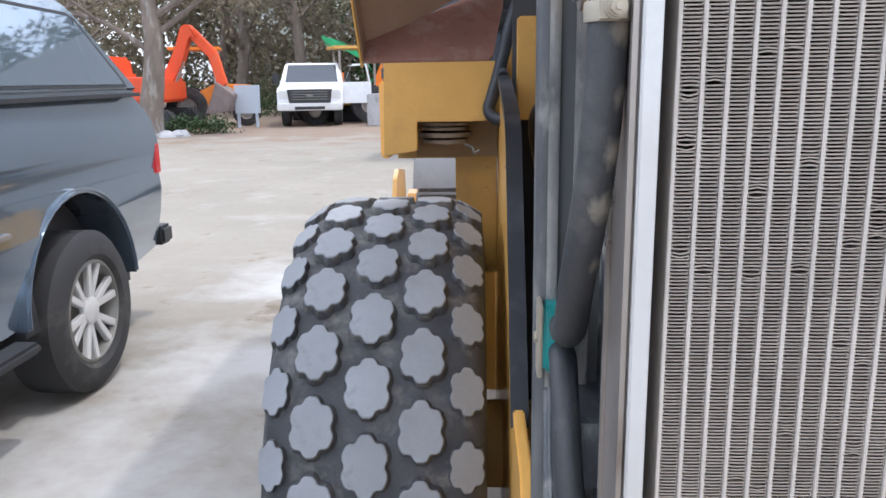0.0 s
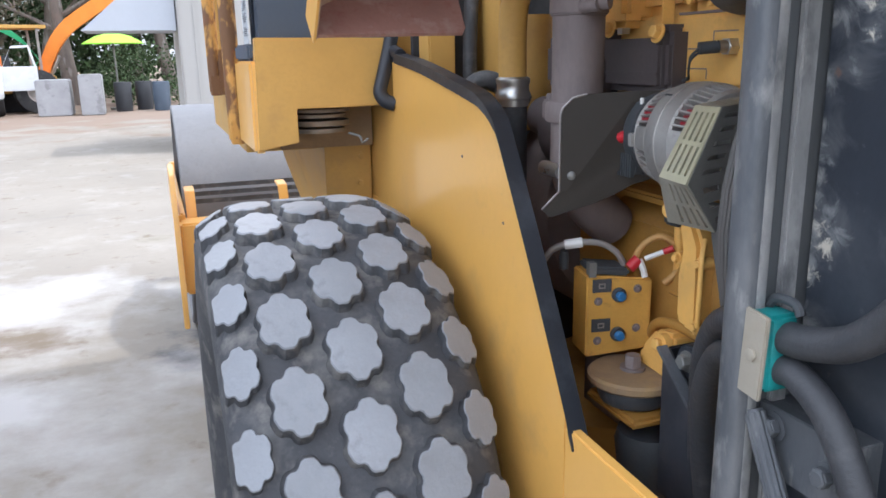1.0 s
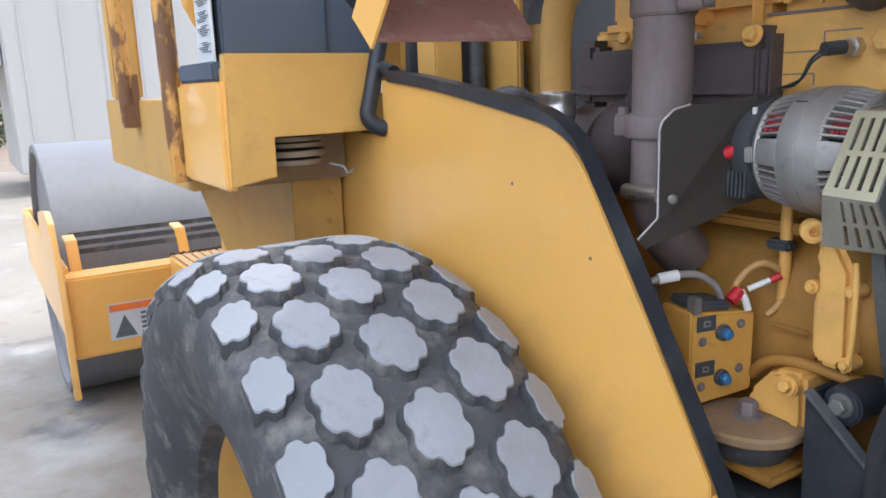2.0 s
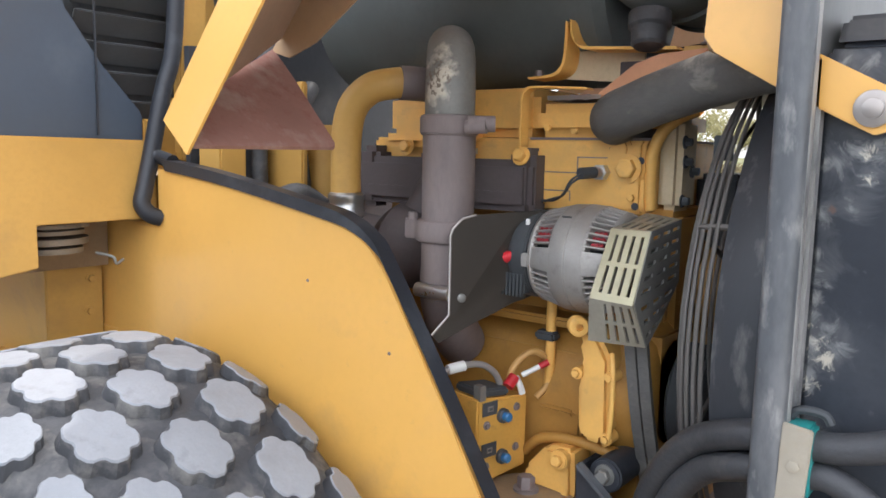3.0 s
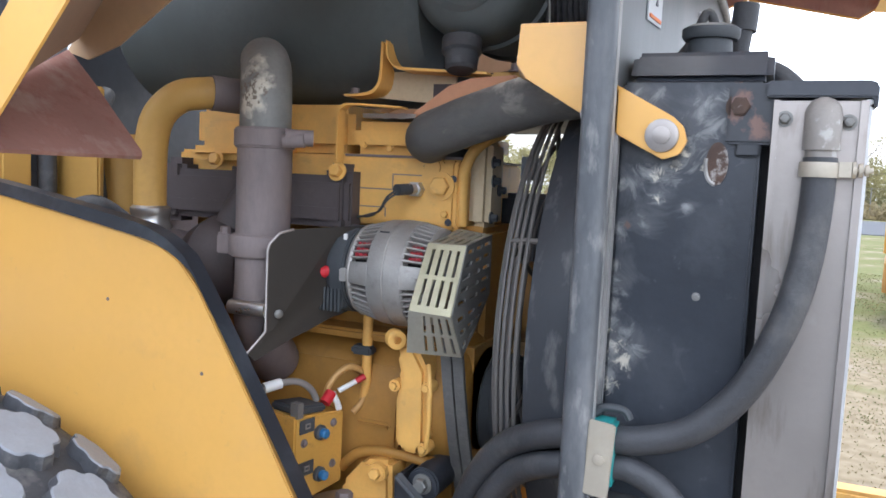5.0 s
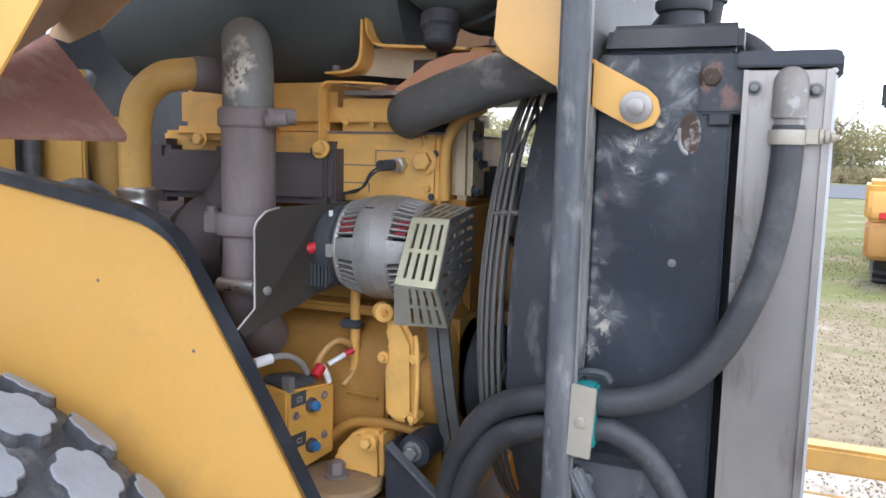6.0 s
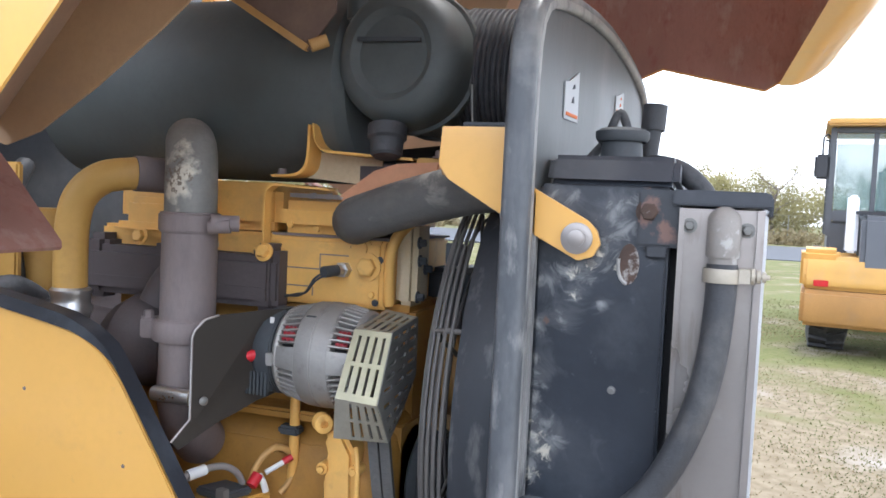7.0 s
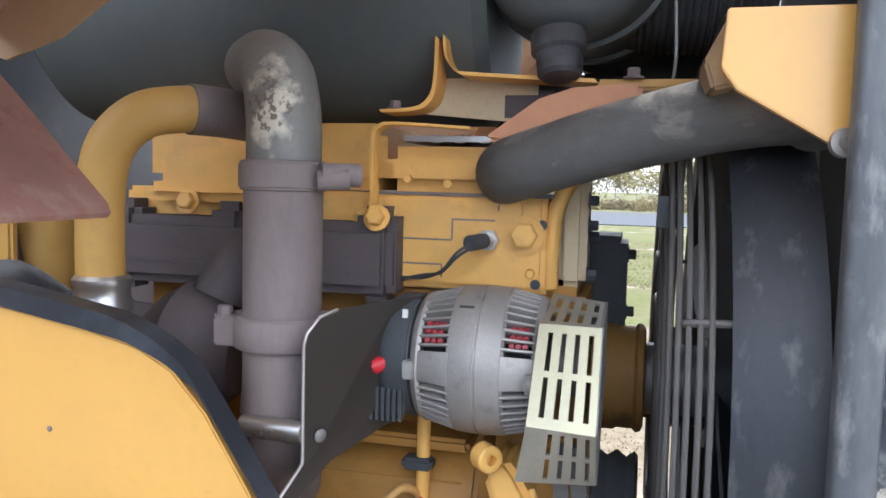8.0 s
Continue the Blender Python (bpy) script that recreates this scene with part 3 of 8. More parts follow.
    link(col, mx.inputs[6])
    link(green, mx.inputs[7])
    link(mx.outputs[2], bsdf.inputs["Base Color"])
    return m


bm = BM()
bmesh.ops.create_grid(bm, x_segments=60, y_segments=60, size=0.5)
for v in bm.verts:
    # finer near the machine, reaching to the horizon
    v.co = Vector((math.copysign(abs(2 * v.co.x) ** 3.2, v.co.x) * 900, math.copysign(abs(2 * v.co.y) ** 3.2, v.co.y) * 900, 0))
    far = math.hypot(v.co.x, v.co.y)
    v.co.z = 0.05 * (noise.noise(v.co * 0.09)) * min(1, max(0, far - 8) / 10)
tagged(part("ground", bm, ground_material()), "pale sandy yard with patchy grass towards the road", "ground", kind="structure")

# road beyond the grass, seen under the trees
bm = BM()
box(bm, 36, 58, -160, 160, -0.3, 0.06)
asphalt = mat("asphalt", (0.085, 0.09, 0.10), 0.9, vary=0.12, scale=1.5, bump=0.2, bump_scale=20)
asphalt.node_tree.nodes["Principled BSDF"].inputs["Specular IOR Level"].default_value = 0.1
tagged(part("road", bm, asphalt), "grey asphalt road beyond the grass field", "road", kind="structure")

# ---- the road roller ----
roller = thing("road_roller", (0.565, 3.0, 0), "dusty yellow soil compactor with raised engine hood on the yard", "road roller")
TX, TY, TZ, TR = -0.155, 1.93, 0.605, 0.632


def wheel(cx, out):
    """A rear wheel: carcass with its tread blocks and a dished rim. out: -1 faces -x."""
    bm = BM()
    half = [(0.115, 0.315), (0.155, 0.33), (0.195, 0.40), (0.211, 0.475), (0.214, 0.525), (0.210, 0.56), (0.195, 0.584), (0.16, 0.602), (0.09, 0.611), (0.0, 0.614)]
    prof = [(-a, r) for a, r in half] + [(a, r) for a, r in half[-2::-1]]
    lathe(bm, (cx, TY, TZ), (1, 0, 0), prof, 96)
    t = part("tyre", bm, TYRE, roller, "dusty diamond-tread rear tyre")
    bm = BM()
    s = out
    lathe(bm, (cx, TY, TZ), (s, 0, 0), [(-0.11, 0.318), (0.105, 0.318), (0.114, 0.336), (0.120, 0.33), (0.116, 0.31), (0.08, 0.295), (0.03, 0.27), (0.015, 0.2), (0.03, 0.19), (0.03, 0.12), (0.075, 0.11), (0.08, 0.0)], 64)
    rim = part("rim", bm, YELLOW_DULL, t, "yellow dished steel rim")
    bm = BM()
    for k in range(8):
        a = math.radians(45 * k)
        bolt(bm, (cx + s * 0.03, TY + 0.155 * math.cos(a), TZ + 0.155 * math.sin(a)), (s, 0, 0), 0.014, 0.02)
    part("wheel_nut", bm, YELLOW_DULL, t, split=0.03)
    return t


def tread_block(column, wlen, wid, turn, lobes):
    """One worn rubber lug: a lobed outline laid on the crown."""
    bm = BM()
    n = 42
    base, rim, top = [], [], []
    for i in range(n):
        th = 2 * math.pi * i / n
        k = 1.03 - 0.20 * abs(math.sin(lobes / 2 * th + turn * 0.12)) ** 4.2 - 0.035 * abs(math.cos(lobes / 2 * th)) ** 5 + 0.012 * math.sin(3 * th + turn * 9)
        e = (abs(math.cos(th)) ** 2.15 + abs(math.sin(th)) ** 2.15) ** (-1 / 2.15)
        u, v = wlen / 2 * k * e * math.cos(th), wid / 2 * k * e * math.sin(th)
        for lst, grow, up in ((base, 1.13, -0.024), (rim, 1.0, -0.0025), (top, 0.95, 0.0)):
            vv = column + v * grow
            vv = max(-0.209, min(0.209, vv))
            drop = 0.0 if abs(vv) < 0.10 else (abs(vv) - 0.10) ** 2 * 3.6
            rad = TR - drop + up
            a = u * grow / TR
            lst.append(bm.verts.new((vv, -rad * math.cos(a), rad * math.sin(a))))
    for A, C, mi in ((base, rim, 1), (rim, top, 0)):
        for i in range(n):
            f = bm.faces.new((A[i], A[(i + 1) % n], C[(i + 1) % n], C[i]))
            f.material_index = mi
    f = bm.faces.new(top)
    f.material_index = 0
    finish(bm)
    return mesh_of("tread_block", bm, [TREAD, TYRE], 30)


COLS = [(0.0, 48.2, tread_block(-0.006, 0.114, 0.089, 0.0, 6)), (-0.1, 41.6, tread_block(-0.106, 0.112, 0.087, 0.3, 6)), (0.1, 41.0, tread_block(0.094, 0.112, 0.087, 0.2, 6)),
        (-0.172, 48.0, tread_block(-0.184, 0.095, 0.060, 0.4, 6)), (0.172, 48.0, tread_block(0.178, 0.095, 0.066, 0.1, 6))]
NBLOCK = 28


def lay_blocks(t, cx):
    for v, phase, me in COLS:
        for k in range(NBLOCK):
            ob = new("tread_block", me)
            ob.parent = t
            ob.matrix_basis = Matrix.Translation((cx, TY, TZ)) @ Matrix.Rotation(-radians(phase + 360.0 / NBLOCK * k), 4, "X")


lay_blocks(wheel(TX, -1), TX)
lay_blocks(wheel(1.13 - TX, 1), 1.13 - TX)

# axle and main frame
bm = BM()
cyl(bm, (-0.14, TY, TZ), (1.27, TY, TZ), 0.11, 24)
lathe(bm, (0.565, TY, TZ), (0, 0, 1), [(-0.2, 0), (-0.2, 0.12), (-0.1, 0.22), (0.1, 0.22), (0.2, 0.12), (0.2, 0)], 24)
part("rear_axle", bm, YELLOW_DULL, roller)
bm = BM()
box(bm, 0.116, 0.30, 0.99, 2.7, 0.50, 0.66)
box(bm, 0.83, 1.014, 0.99, 2.7, 0.50, 0.66)
box(bm, 0.116, 1.014, 1.0, 2.7, 0.46, 0.50)
box(bm, 0.25, 0.88, 2.62, 3.3, 0.45, 0.95)
box(bm, -0.03, 0.116, 2.64, 2.74, 0.45, 1.06)
part("main_frame", bm, YELLOW_DULL, roller, bevel=0.006)

# side plate above the wheel, its lower tail and the rubber edge seal
PLATE = [(2.13, 1.395), (2.13, 1.508), (1.92, 1.485), (1.66, 1.443), (1.60, 1.428), (1.565, 1.409), (1.53, 1.371), (1.405, 1.174), (1.302, 1.0), (1.302, 0.45), (3.4, 0.45), (3.4, 1.0), (2.62, 1.165), (2.295, 1.165), (2.29, 1.33), (2.2, 1.395)]


def side_plate(x0, x1, name):
    bm = BM()
    prism(bm, PLATE, "x", x0, x1)
    sp = part(name, bm, YELLOW, roller, "yellow steel side plate over the wheel", bevel=0.0018)
    bm = BM()
    prism(bm, [(1.299, 0.988), (1.08, 0.985), (1.04, 0.965), (1.02, 0.92), (1.01, 0.62), (1.01, 0.45), (1.299, 0.45)], "x", x0 - 0.003, x1)
    part("tail_plate", bm, YELLOW, sp, bevel=0.003)
    return sp


sp = side_plate(0.102, 0.118, "side_plate")
bm = BM()
box(bm, 0.106, 0.114, 2.06, 2.365, 0.95, 1.40)
part("plate_return", bm, YELLOW, sp, bevel=0.002)
side_plate(1.012, 1.028, "side_plate")
bm = BM()
for p in ((1.52, 1.25), (1.70, 1.34)):
    lathe(bm, (0.1015, p[0], p[1]), (-1, 0, 0), [(0, 0.003), (0.0015, 0.002), (0.0015, 0)], 8)
part("paint_chip", bm, HOT, sp, split=0.01)
bm = BM()
x = 0.110
strip(bm, [(x, 2.10, 1.516), (x, 1.92, 1.496), (x, 1.66, 1.454), (x, 1.60, 1.439), (x, 1.557, 1.416), (x, 1.522, 1.377), (x, 1.394, 1.179), (x, 1.292, 1.01), (x, 1.275, 0.972)], (1, 0, 0), 0.030, (0, 0.5, 0.86), 0.026, 5)
part("edge_seal", bm, SEAL, sp, "black rubber edge seal", bevel=0.006)
bm = BM()
tube(bm, [(0.175, 2.15, 2.1), (0.17, 2.15, 1.95), (0.157, 2.15, 1.75), (0.13, 2.15, 1.655), (0.102, 2.148, 1.54), (0.082, 2.143, 1.47), (0.074, 2.14, 1.44), (0.085, 2.132, 1.42), (0.105, 2.125, 1.412)], 0.0165, 12)
tube(bm, [(0.102, 2.145, 1.535), (0.11, 2.13, 1.53), (0.11, 2.09, 1.522)], 0.014, 10)
part("door_seal", bm, SEAL, roller, "black rubber seal of the hood opening")

# operator platform: stepped box with a pocket, mast panel and rails
bm = BM()
prism(bm, [(-0.205, 1.318), (-0.116, 1.332), (-0.116, 1.408), (0.0, 1.408), (0.118, 1.41), (0.118, 1.562), (-0.20, 1.565)], "y", 2.16, 2.19)
box(bm, -0.205, -0.185, 2.19, 2.52, 1.318, 1.50)
box(bm, -0.20, 1.33, 2.19, 2.52, 1.50, 1.54)
box(bm, -0.2, 1.33, 2.48, 3.5, 1.28, 1.48)
prism(bm, [(0.83, 1.318), (1.33, 1.318), (1.33, 1.565), (0.83, 1.565)], "y", 2.16, 2.19)
# darker yellow than the side plate: the back face's shade is in the colour
platform = part("operator_platform", bm, YELLOW_DULL, roller, "dull yellow platform box with a cut-out pocket", bevel=0.004)
bm = BM()
prism(bm, [(-0.215, 1.312), (-0.187, 1.312), (-0.187, 1.515), (-0.215, 1.515)], "y", 2.165, 2.47)
part("platform_edge", bm, YELLOW, platform, bevel=0.006)
bm = BM()
box(bm, -0.13, 0.10, 2.32, 2.36, 1.30, 1.47)
part("pocket_back", bm, BROWN_DUST, platform)
bm = BM()
for z, t, o in ((1.345, 0.010, 0.0), (1.362, 0.012, 0.012), (1.381, 0.008, 0.004), (1.394, 0.008, 0.015)):
    lathe(bm, (-0.045, 2.275 + o * 0.4, z), (0, 0, 1), [(0, 0), (0, 0.062 + o), (t, 0.062 + o), (t, 0)], 32)
part("rubber_mount", bm, mat("dusty isolator rubber", (0.24, 0.20, 0.15), 0.8, vary=0.2, scale=12, dirt=(0.12, 0.1, 0.08), dirt_amt=0.4, dirt_scale=14), platform, "stacked grey isolator discs in the pocket")
bm = BM()
tube(bm, [(0.01, 2.20, 1.345), (0.03, 2.175, 1.338), (0.035, 2.17, 1.325), (0.05, 2.172, 1.332)], 0.003, 8)
part("clip", bm, STEEL_GREY, platform)
# plate below the platform, facing back
bm = BM()
prism(bm, [(-0.02, 1.3), (0.10, 1.3), (0.10, 0.98), (0.075, 0.98), (0.02, 1.15)], "y", 2.36, 3.25)
box(bm, -0.02, 0.101, 2.348, 2.359, 0.95, 1.345)
box(bm, 0.12, 1.01, 2.56, 3.0, 1.0, 1.27)
part("under_plate", bm, YELLOW_DULL, roller, bevel=0.003)
bm = BM()
for p in ((0.075, 1.27), (0.07, 1.2)):
    bolt(bm, (p[0], 2.348, p[1]), (0, -1, 0), 0.008, 0.007)
part("bolt", bm, YELLOW_DULL, roller, split=0.02)

# cab: blue-grey lower body, pillars, glass and roof
bm = BM()
prism(bm, [(-0.19, 1.545), (0.118, 1.545), (0.118, 1.615), (0.04, 1.70), (-0.03, 1.80), (-0.07, 1.95), (-0.07, 2.95), (-0.19, 2.95)], "y", 2.20, 2.24)
prism(bm, [(-0.20, 1.53), (-0.165, 1.53), (-0.165, 2.1), (-0.20, 2.1)], "y", 2.24, 2.312)
box(bm, -0.212, -0.16, 2.20, 2.46, 1.516, 1.553)
cab = part("cab_panel", bm, BLUEGREY, roller, "blue-grey painted cab side and console panel", bevel=0.005)
bm = BM()
box(bm, 0.02, 0.023, 2.195, 2.199, 1.57, 1.85)
part("panel_seam", bm, BLACK, cab)
bm = BM()
box(bm, -0.206, -0.2015, 2.204, 2.304, 1.552, 2.02)
sheet = part("decal_sheet", bm, PAPER, cab, "white instruction decal with unreadable print")
bm = BM()
for k in range(104):
    if k % 13 in (5, 6, 12):
        continue
    z = 2.010 - k * 0.0043
    box(bm, -0.2078, -0.2062, 2.214 + 0.010 * ((k * 7) % 3), 2.292 - 0.009 * ((k * 5) % 4), z, z + 0.0013)
part("print_bars", bm, INK, sheet)
bm = BM()
for x0, x1, y0, y1 in ((-0.2, -0.12, 3.3, 3.38), (1.25, 1.33, 3.3, 3.38), (1.25, 1.33, 2.2, 2.28)):
    box(bm, x0, x1, y0, y1, 1.48, 2.9)
# unseen roof, drawn out forwards so that its ground shadow reaches far enough
box(bm, -0.26, 1.39, 2.1, 4.25, 2.9, 2.98)
box(bm, 0.22, 0.33, 2.22, 2.28, 1.54, 2.9)
part("roll_frame", bm, YELLOW_DULL, roller, "yellow roll-over frame with flat roof", bevel=0.008)
bm = BM()
strip(bm, [(0.29, 2.34, 2.19), (0.37, 2.34, 2.08), (0.46, 2.34, 1.94), (0.52, 2.34, 1.80)], (0.8, 0, 0.6), 0.085, (0, 1, 0), 0.03, 3)
wf = part("window_frame", bm, mat("pale blue-grey window border", (0.33, 0.36, 0.42), 0.35, vary=0.1, scale=4, dirt=(0.45, 0.47, 0.52), dirt_amt=0.4, dirt_scale=5, edge=0.35), roller, "pale blue-grey border of the cab window", bevel=0.004)
bm = BM()
strip(bm, [(0.265, 2.325, 2.165), (0.345, 2.325, 2.055), (0.435, 2.325, 1.915), (0.495, 2.325, 1.78)], (0.8, 0, 0.6), 0.012, (0, 1, 0), 0.03, 3)
part("window_trim", bm, YELLOW, roller)
bm = BM()
prism(bm, [(0.425, 2.075), (0.44, 2.05), (0.425, 2.02), (0.412, 2.045)], "y", 2.318, 2.3235)
part("frame_decal", bm, PAPER, wf)
bm = BM()
box(bm, 0.32, 1.22, 2.42, 2.428, 1.75, 2.88)
pane = part("cab_glass", bm, GLASS, roller)
bm = BM()
tube(bm, [(0.36, 2.36, 2.0), (0.42, 2.36, 2.14), (0.5, 2.36, 2.13), (0.56, 2.36, 2.25), (0.7, 2.36, 2.3)], 0.003, 6)
tube(bm, [(0.62, 2.36, 2.18), (0.70, 2.36, 2.42), (0.66, 2.36, 2.16), (0.72, 2.36, 2.36)], 0.004, 6)
part("wiper_cable", bm, STEEL_GREY, roller)
# gas strut by the cab pillar
bm = BM()
cyl(bm, (0.30, 2.17, 1.75), (0.27, 2.17, 1.93), 0.013, 14)
strut = part("gas_strut", bm, BLACK, roller, "black gas strut with steel end fitting")
bm = BM()
cyl(bm, (0.27, 2.17, 1.93), (0.262, 2.17, 1.985), 0.008, 12)
lathe(bm, (0.262, 2.17, 1.975), (-0.1, 0, 1), [(0, 0), (0, 0.014), (0.03, 0.014), (0.036, 0.009), (0.036, 0)], 12)
part("strut_end", bm, ZINC_DARK, strut)
# louvred dark panel seen beside the seal
bm = BM()
box(bm, -0.02, 0.26, 2.27, 2.30, 1.60, 2.1)
louvre = part("louvre_panel", bm, PLASTIC, roller, "black louvred intake panel")
for k in range(9):
    bm = BM()
    z = 1.60 + k * 0.055
    box(bm, 0.0, 0.25, -0.004, 0.004, 0, 0.045)
    bm.transform(Matrix.Translation((0, 2.25, z)) @ Matrix.Rotation(radians(28), 4, "X"))
    part("slat", bm, PLASTIC, louvre, bevel=0.002)

bm = BM()
box(bm, 0.185, 0.25, 2.17, 2.20, 1.52, 2.3)
box(bm, 0.1185, 0.19, 2.20, 2.215, 1.50, 1.605)
part("door_frame", bm, YELLOW_DULL, roller, bevel=0.004)
# dark firewall ahead of the engine, with pipes on it
bm = BM()
prism(bm, [(0.13, 0.52), (1.0, 0.52), (1.0, 2.3), (0.47, 2.3), (0.41, 1.76), (0.13, 1.74)], "y", 2.06, 2.075)
firewall = part("firewall", bm, BLACK, roller, "dark dusty firewall sheet")
bm = BM()
box(bm, 0.14, 0.20, 1.98, 2.05, 1.42, 1.66)
box(bm, 0.27, 0.285, 1.9, 2.05, 1.40, 1.68)
part("wall_bracket", bm, YELLOW_DULL, firewall, bevel=0.004, split=0.05)
bm = BM()
cyl(bm, (0.36, 1.93, 1.36), (0.36, 1.93, 1.60), 0.05, 24)
part("hydraulic_filter", bm, YELLOW_DULL, firewall, bevel=0.006)
for pts, r in (([(0.24, 1.99, 1.2), (0.235, 1.985, 1.45), (0.25, 2.0, 1.66), (0.3, 2.02, 1.8)], 0.016), ([(0.30, 1.9, 1.25), (0.29, 1.92, 1.45), (0.32, 1.97, 1.6), (0.4, 2.02, 1.68)], 0.018), ([(0.2, 1.93, 1.3), (0.18, 1.9, 1.42), (0.22, 1.86, 1.47), (0.3, 1.84, 1.42)], 0.02)):
    bm = BM()
    tube(bm, pts, r, 12)
    part("wall_hose", bm, RUBBER, firewall)

# rusted grab posts and the curved rail behind them
for x, y, zb, r in ((-0.219, 2.50, 1.315, 0.022), (-0.225, 3.0, 1.42, 0.020)):
    bm = BM()
    tube(bm, [(x, y, zb), (x - 0.002, y, 1.6), (x - 0.004, y + 0.003, 2.0), (x, y, 2.6)], r, 12)
    post = part("grab_post", bm, RUSTY, roller, "rust-eaten yellow grab post")
    bm = BM()
    box(bm, x + 0.012, x + 0.03, y - 0.026, y - 0.018, zb - 0.01, 1.55)
    box(bm, x - 0.016, x + 0.018, y - 0.022, y + 0.02, zb - 0.012, zb + 0.05)
    part("post_foot", bm, RUSTY, post, bevel=0.002)
bm = BM()
tube(bm, [(-0.02, 2.85, 1.625), (-0.042, 2.85, 1.660), (-0.064, 2.85, 1.705), (-0.078, 2.85, 1.775), (-0.086, 2.86, 2.2), (-0.086, 2.9, 2.5)], 0.017, 12)
part("curved_rail", bm, YELLOW, roller, "curved yellow handrail")

# ---- front: drum, yoke frame, scraper and step ----
DY, DZ, DR = 5.1, 0.635, 0.635
bm = BM()
lathe(bm, (-0.325, DY, DZ), (1, 0, 0), [(0.03, 0), (0.03, DR - 0.05), (0.0, DR - 0.04), (0.0, DR - 0.006), (0.006, DR), (1.694, DR), (1.70, DR - 0.006), (1.70, DR - 0.04), (1.58, DR - 0.05), (1.58, 0)], 96)
part("drum", bm, DRUM, roller, "smooth grey steel compaction drum")
bm = BM()
box(bm, -0.36, -0.33, 4.05, 6.0, 0.50, 0.84)
box(bm, 1.46, 1.49, 4.05, 6.0, 0.50, 0.84)
box(bm, -0.36, 1.49, 3.95, 4.1, 0.48, 0.81)
box(bm, -0.36, 1.49, 5.95, 6.03, 0.50, 0.84)
box(bm, 0.35, 0.78, 3.2, 3.96, 0.5, 0.8)
yoke = part("drum_yoke", bm, YELLOW, roller, "yellow drum yoke frame", bevel=0.01)
bm = BM()
prism(bm, [(3.95, 0.84), (4.5, 0.84), (4.44, 1.02), (4.10, 1.06), (4.0, 1.02), (3.90, 0.84), (3.86, 0.35), (3.92, 0.33)], "x", -0.385, -0.362)
part("yoke_ear", bm, YELLOW, yoke, bevel=0.004)
bm = BM()
for k, z in enumerate((0.90, 0.935, 0.97)):
    box(bm, -0.28, 1.41, 4.36 + 0.015 * k, 4.375 + 0.015 * k, z - 0.075, z - 0.053)
part("scraper_bar", bm, RUBBER, yoke, "black drum scraper bar", split=0.01)
for x in (-0.30, 0.13):
    bm = BM()
    strip(bm, [(x, 4.08, 0.80), (x, 4.14, 0.92), (x, 4.24, 0.93)], (1, 0, 0), 0.045, (0, 0, 1), 0.012, 3, False)
    part("scraper_arm", bm, YELLOW, yoke, bevel=0.003)

# access step with serrated tread and warning decal
SX0, SX1, SY0, SY1, SZ = 0.035, 0.31, 3.42, 3.949, 0.85
bm = BM()
box(bm, SX0, SX0 + 0.012, SY0, SY1, 0.60, SZ - 0.003)
box(bm, SX1 - 0.012, SX1, SY0, SY1, 0.60, SZ - 0.003)
box(bm, SX0 + 0.012, SX1 - 0.012, SY1 - 0.012, SY1, 0.60, SZ - 0.003)
box(bm, SX0 + 0.012, SX1 - 0.012, SY0 + 0.02, SY1 - 0.012, 0.60, 0.70)
step_box = part("access_step", bm, YELLOW, roller, "yellow access step with grip tread", bevel=0.006)
bm = BM()
for k in range(7):
    x = SX0 + 0.015 + k * 0.0352
    box(bm, x, x + 0.0285, SY0, SY1 - 0.016, SZ - 0.006, SZ)
part("grip_bar", bm, YELLOW_TAN, step_box, "dusty yellow tread bar", bevel=0.001, split=0.004)
for y in (SY0 + 0.12, SY1 - 0.04):
    bm = BM()
    box(bm, SX0 + 0.0125, SX1 - 0.0125, y, y + 0.02, SZ - 0.03, SZ - 0.0065)
    part("cross_bar", bm, YELLOW_DULL, step_box)
bm = BM()
strip(bm, [(SX0 + 0.012 * k, SY1 - 0.006, SZ + (0.006 if k % 2 else 0.0)) for k in range(23)], (0, 1, 0), 0.006, (0, 0, 1), 0.008, 1, False)
part("tread_edge", bm, RUST, step_box, "toothed rusty tread edge")
DX, DYF = -0.22, 3.95
bm = BM()
box(bm, DX, DX + 0.28, DYF - 0.0025, DYF - 0.0005, 0.535, 0.685)
wd = part("warning_decal", bm, PAPER, yoke, "white warning decal with orange header")
bm = BM()
box(bm, DX + 0.005, DX + 0.275, DYF - 0.0045, DYF - 0.0027, 0.652, 0.68)
part("decal_header", bm, ORANGE_INK, yoke)
bm = BM()
for k in range(5):
    for c in range(2):
        box(bm, DX + 0.12 + c * 0.078, DX + 0.187 + c * 0.078, DYF - 0.0045, DYF - 0.0027, 0.548 + k * 0.02, 0.557 + k * 0.02)
prism(bm, [(DX + 0.015, 0.545), (DX + 0.10, 0.545), (DX + 0.058, 0.635)], "y", DYF - 0.0045, DYF - 0.0027)
part("decal_print", bm, INK, yoke)


# ---- raised engine hood ----
HA = Vector((0, 1.61, 1.543))                      # lower front corner of the open hood
HS = Vector((0, -0.656, 0.755))                    # along the hood, rising to the back
HN = Vector((0, 0.755, 0.656))                     # the hood's own up
MIDX = 0.565


def hood_point(x, s, n):
    return HA + HS * s + HN * n + Vector((x, 0, 0))


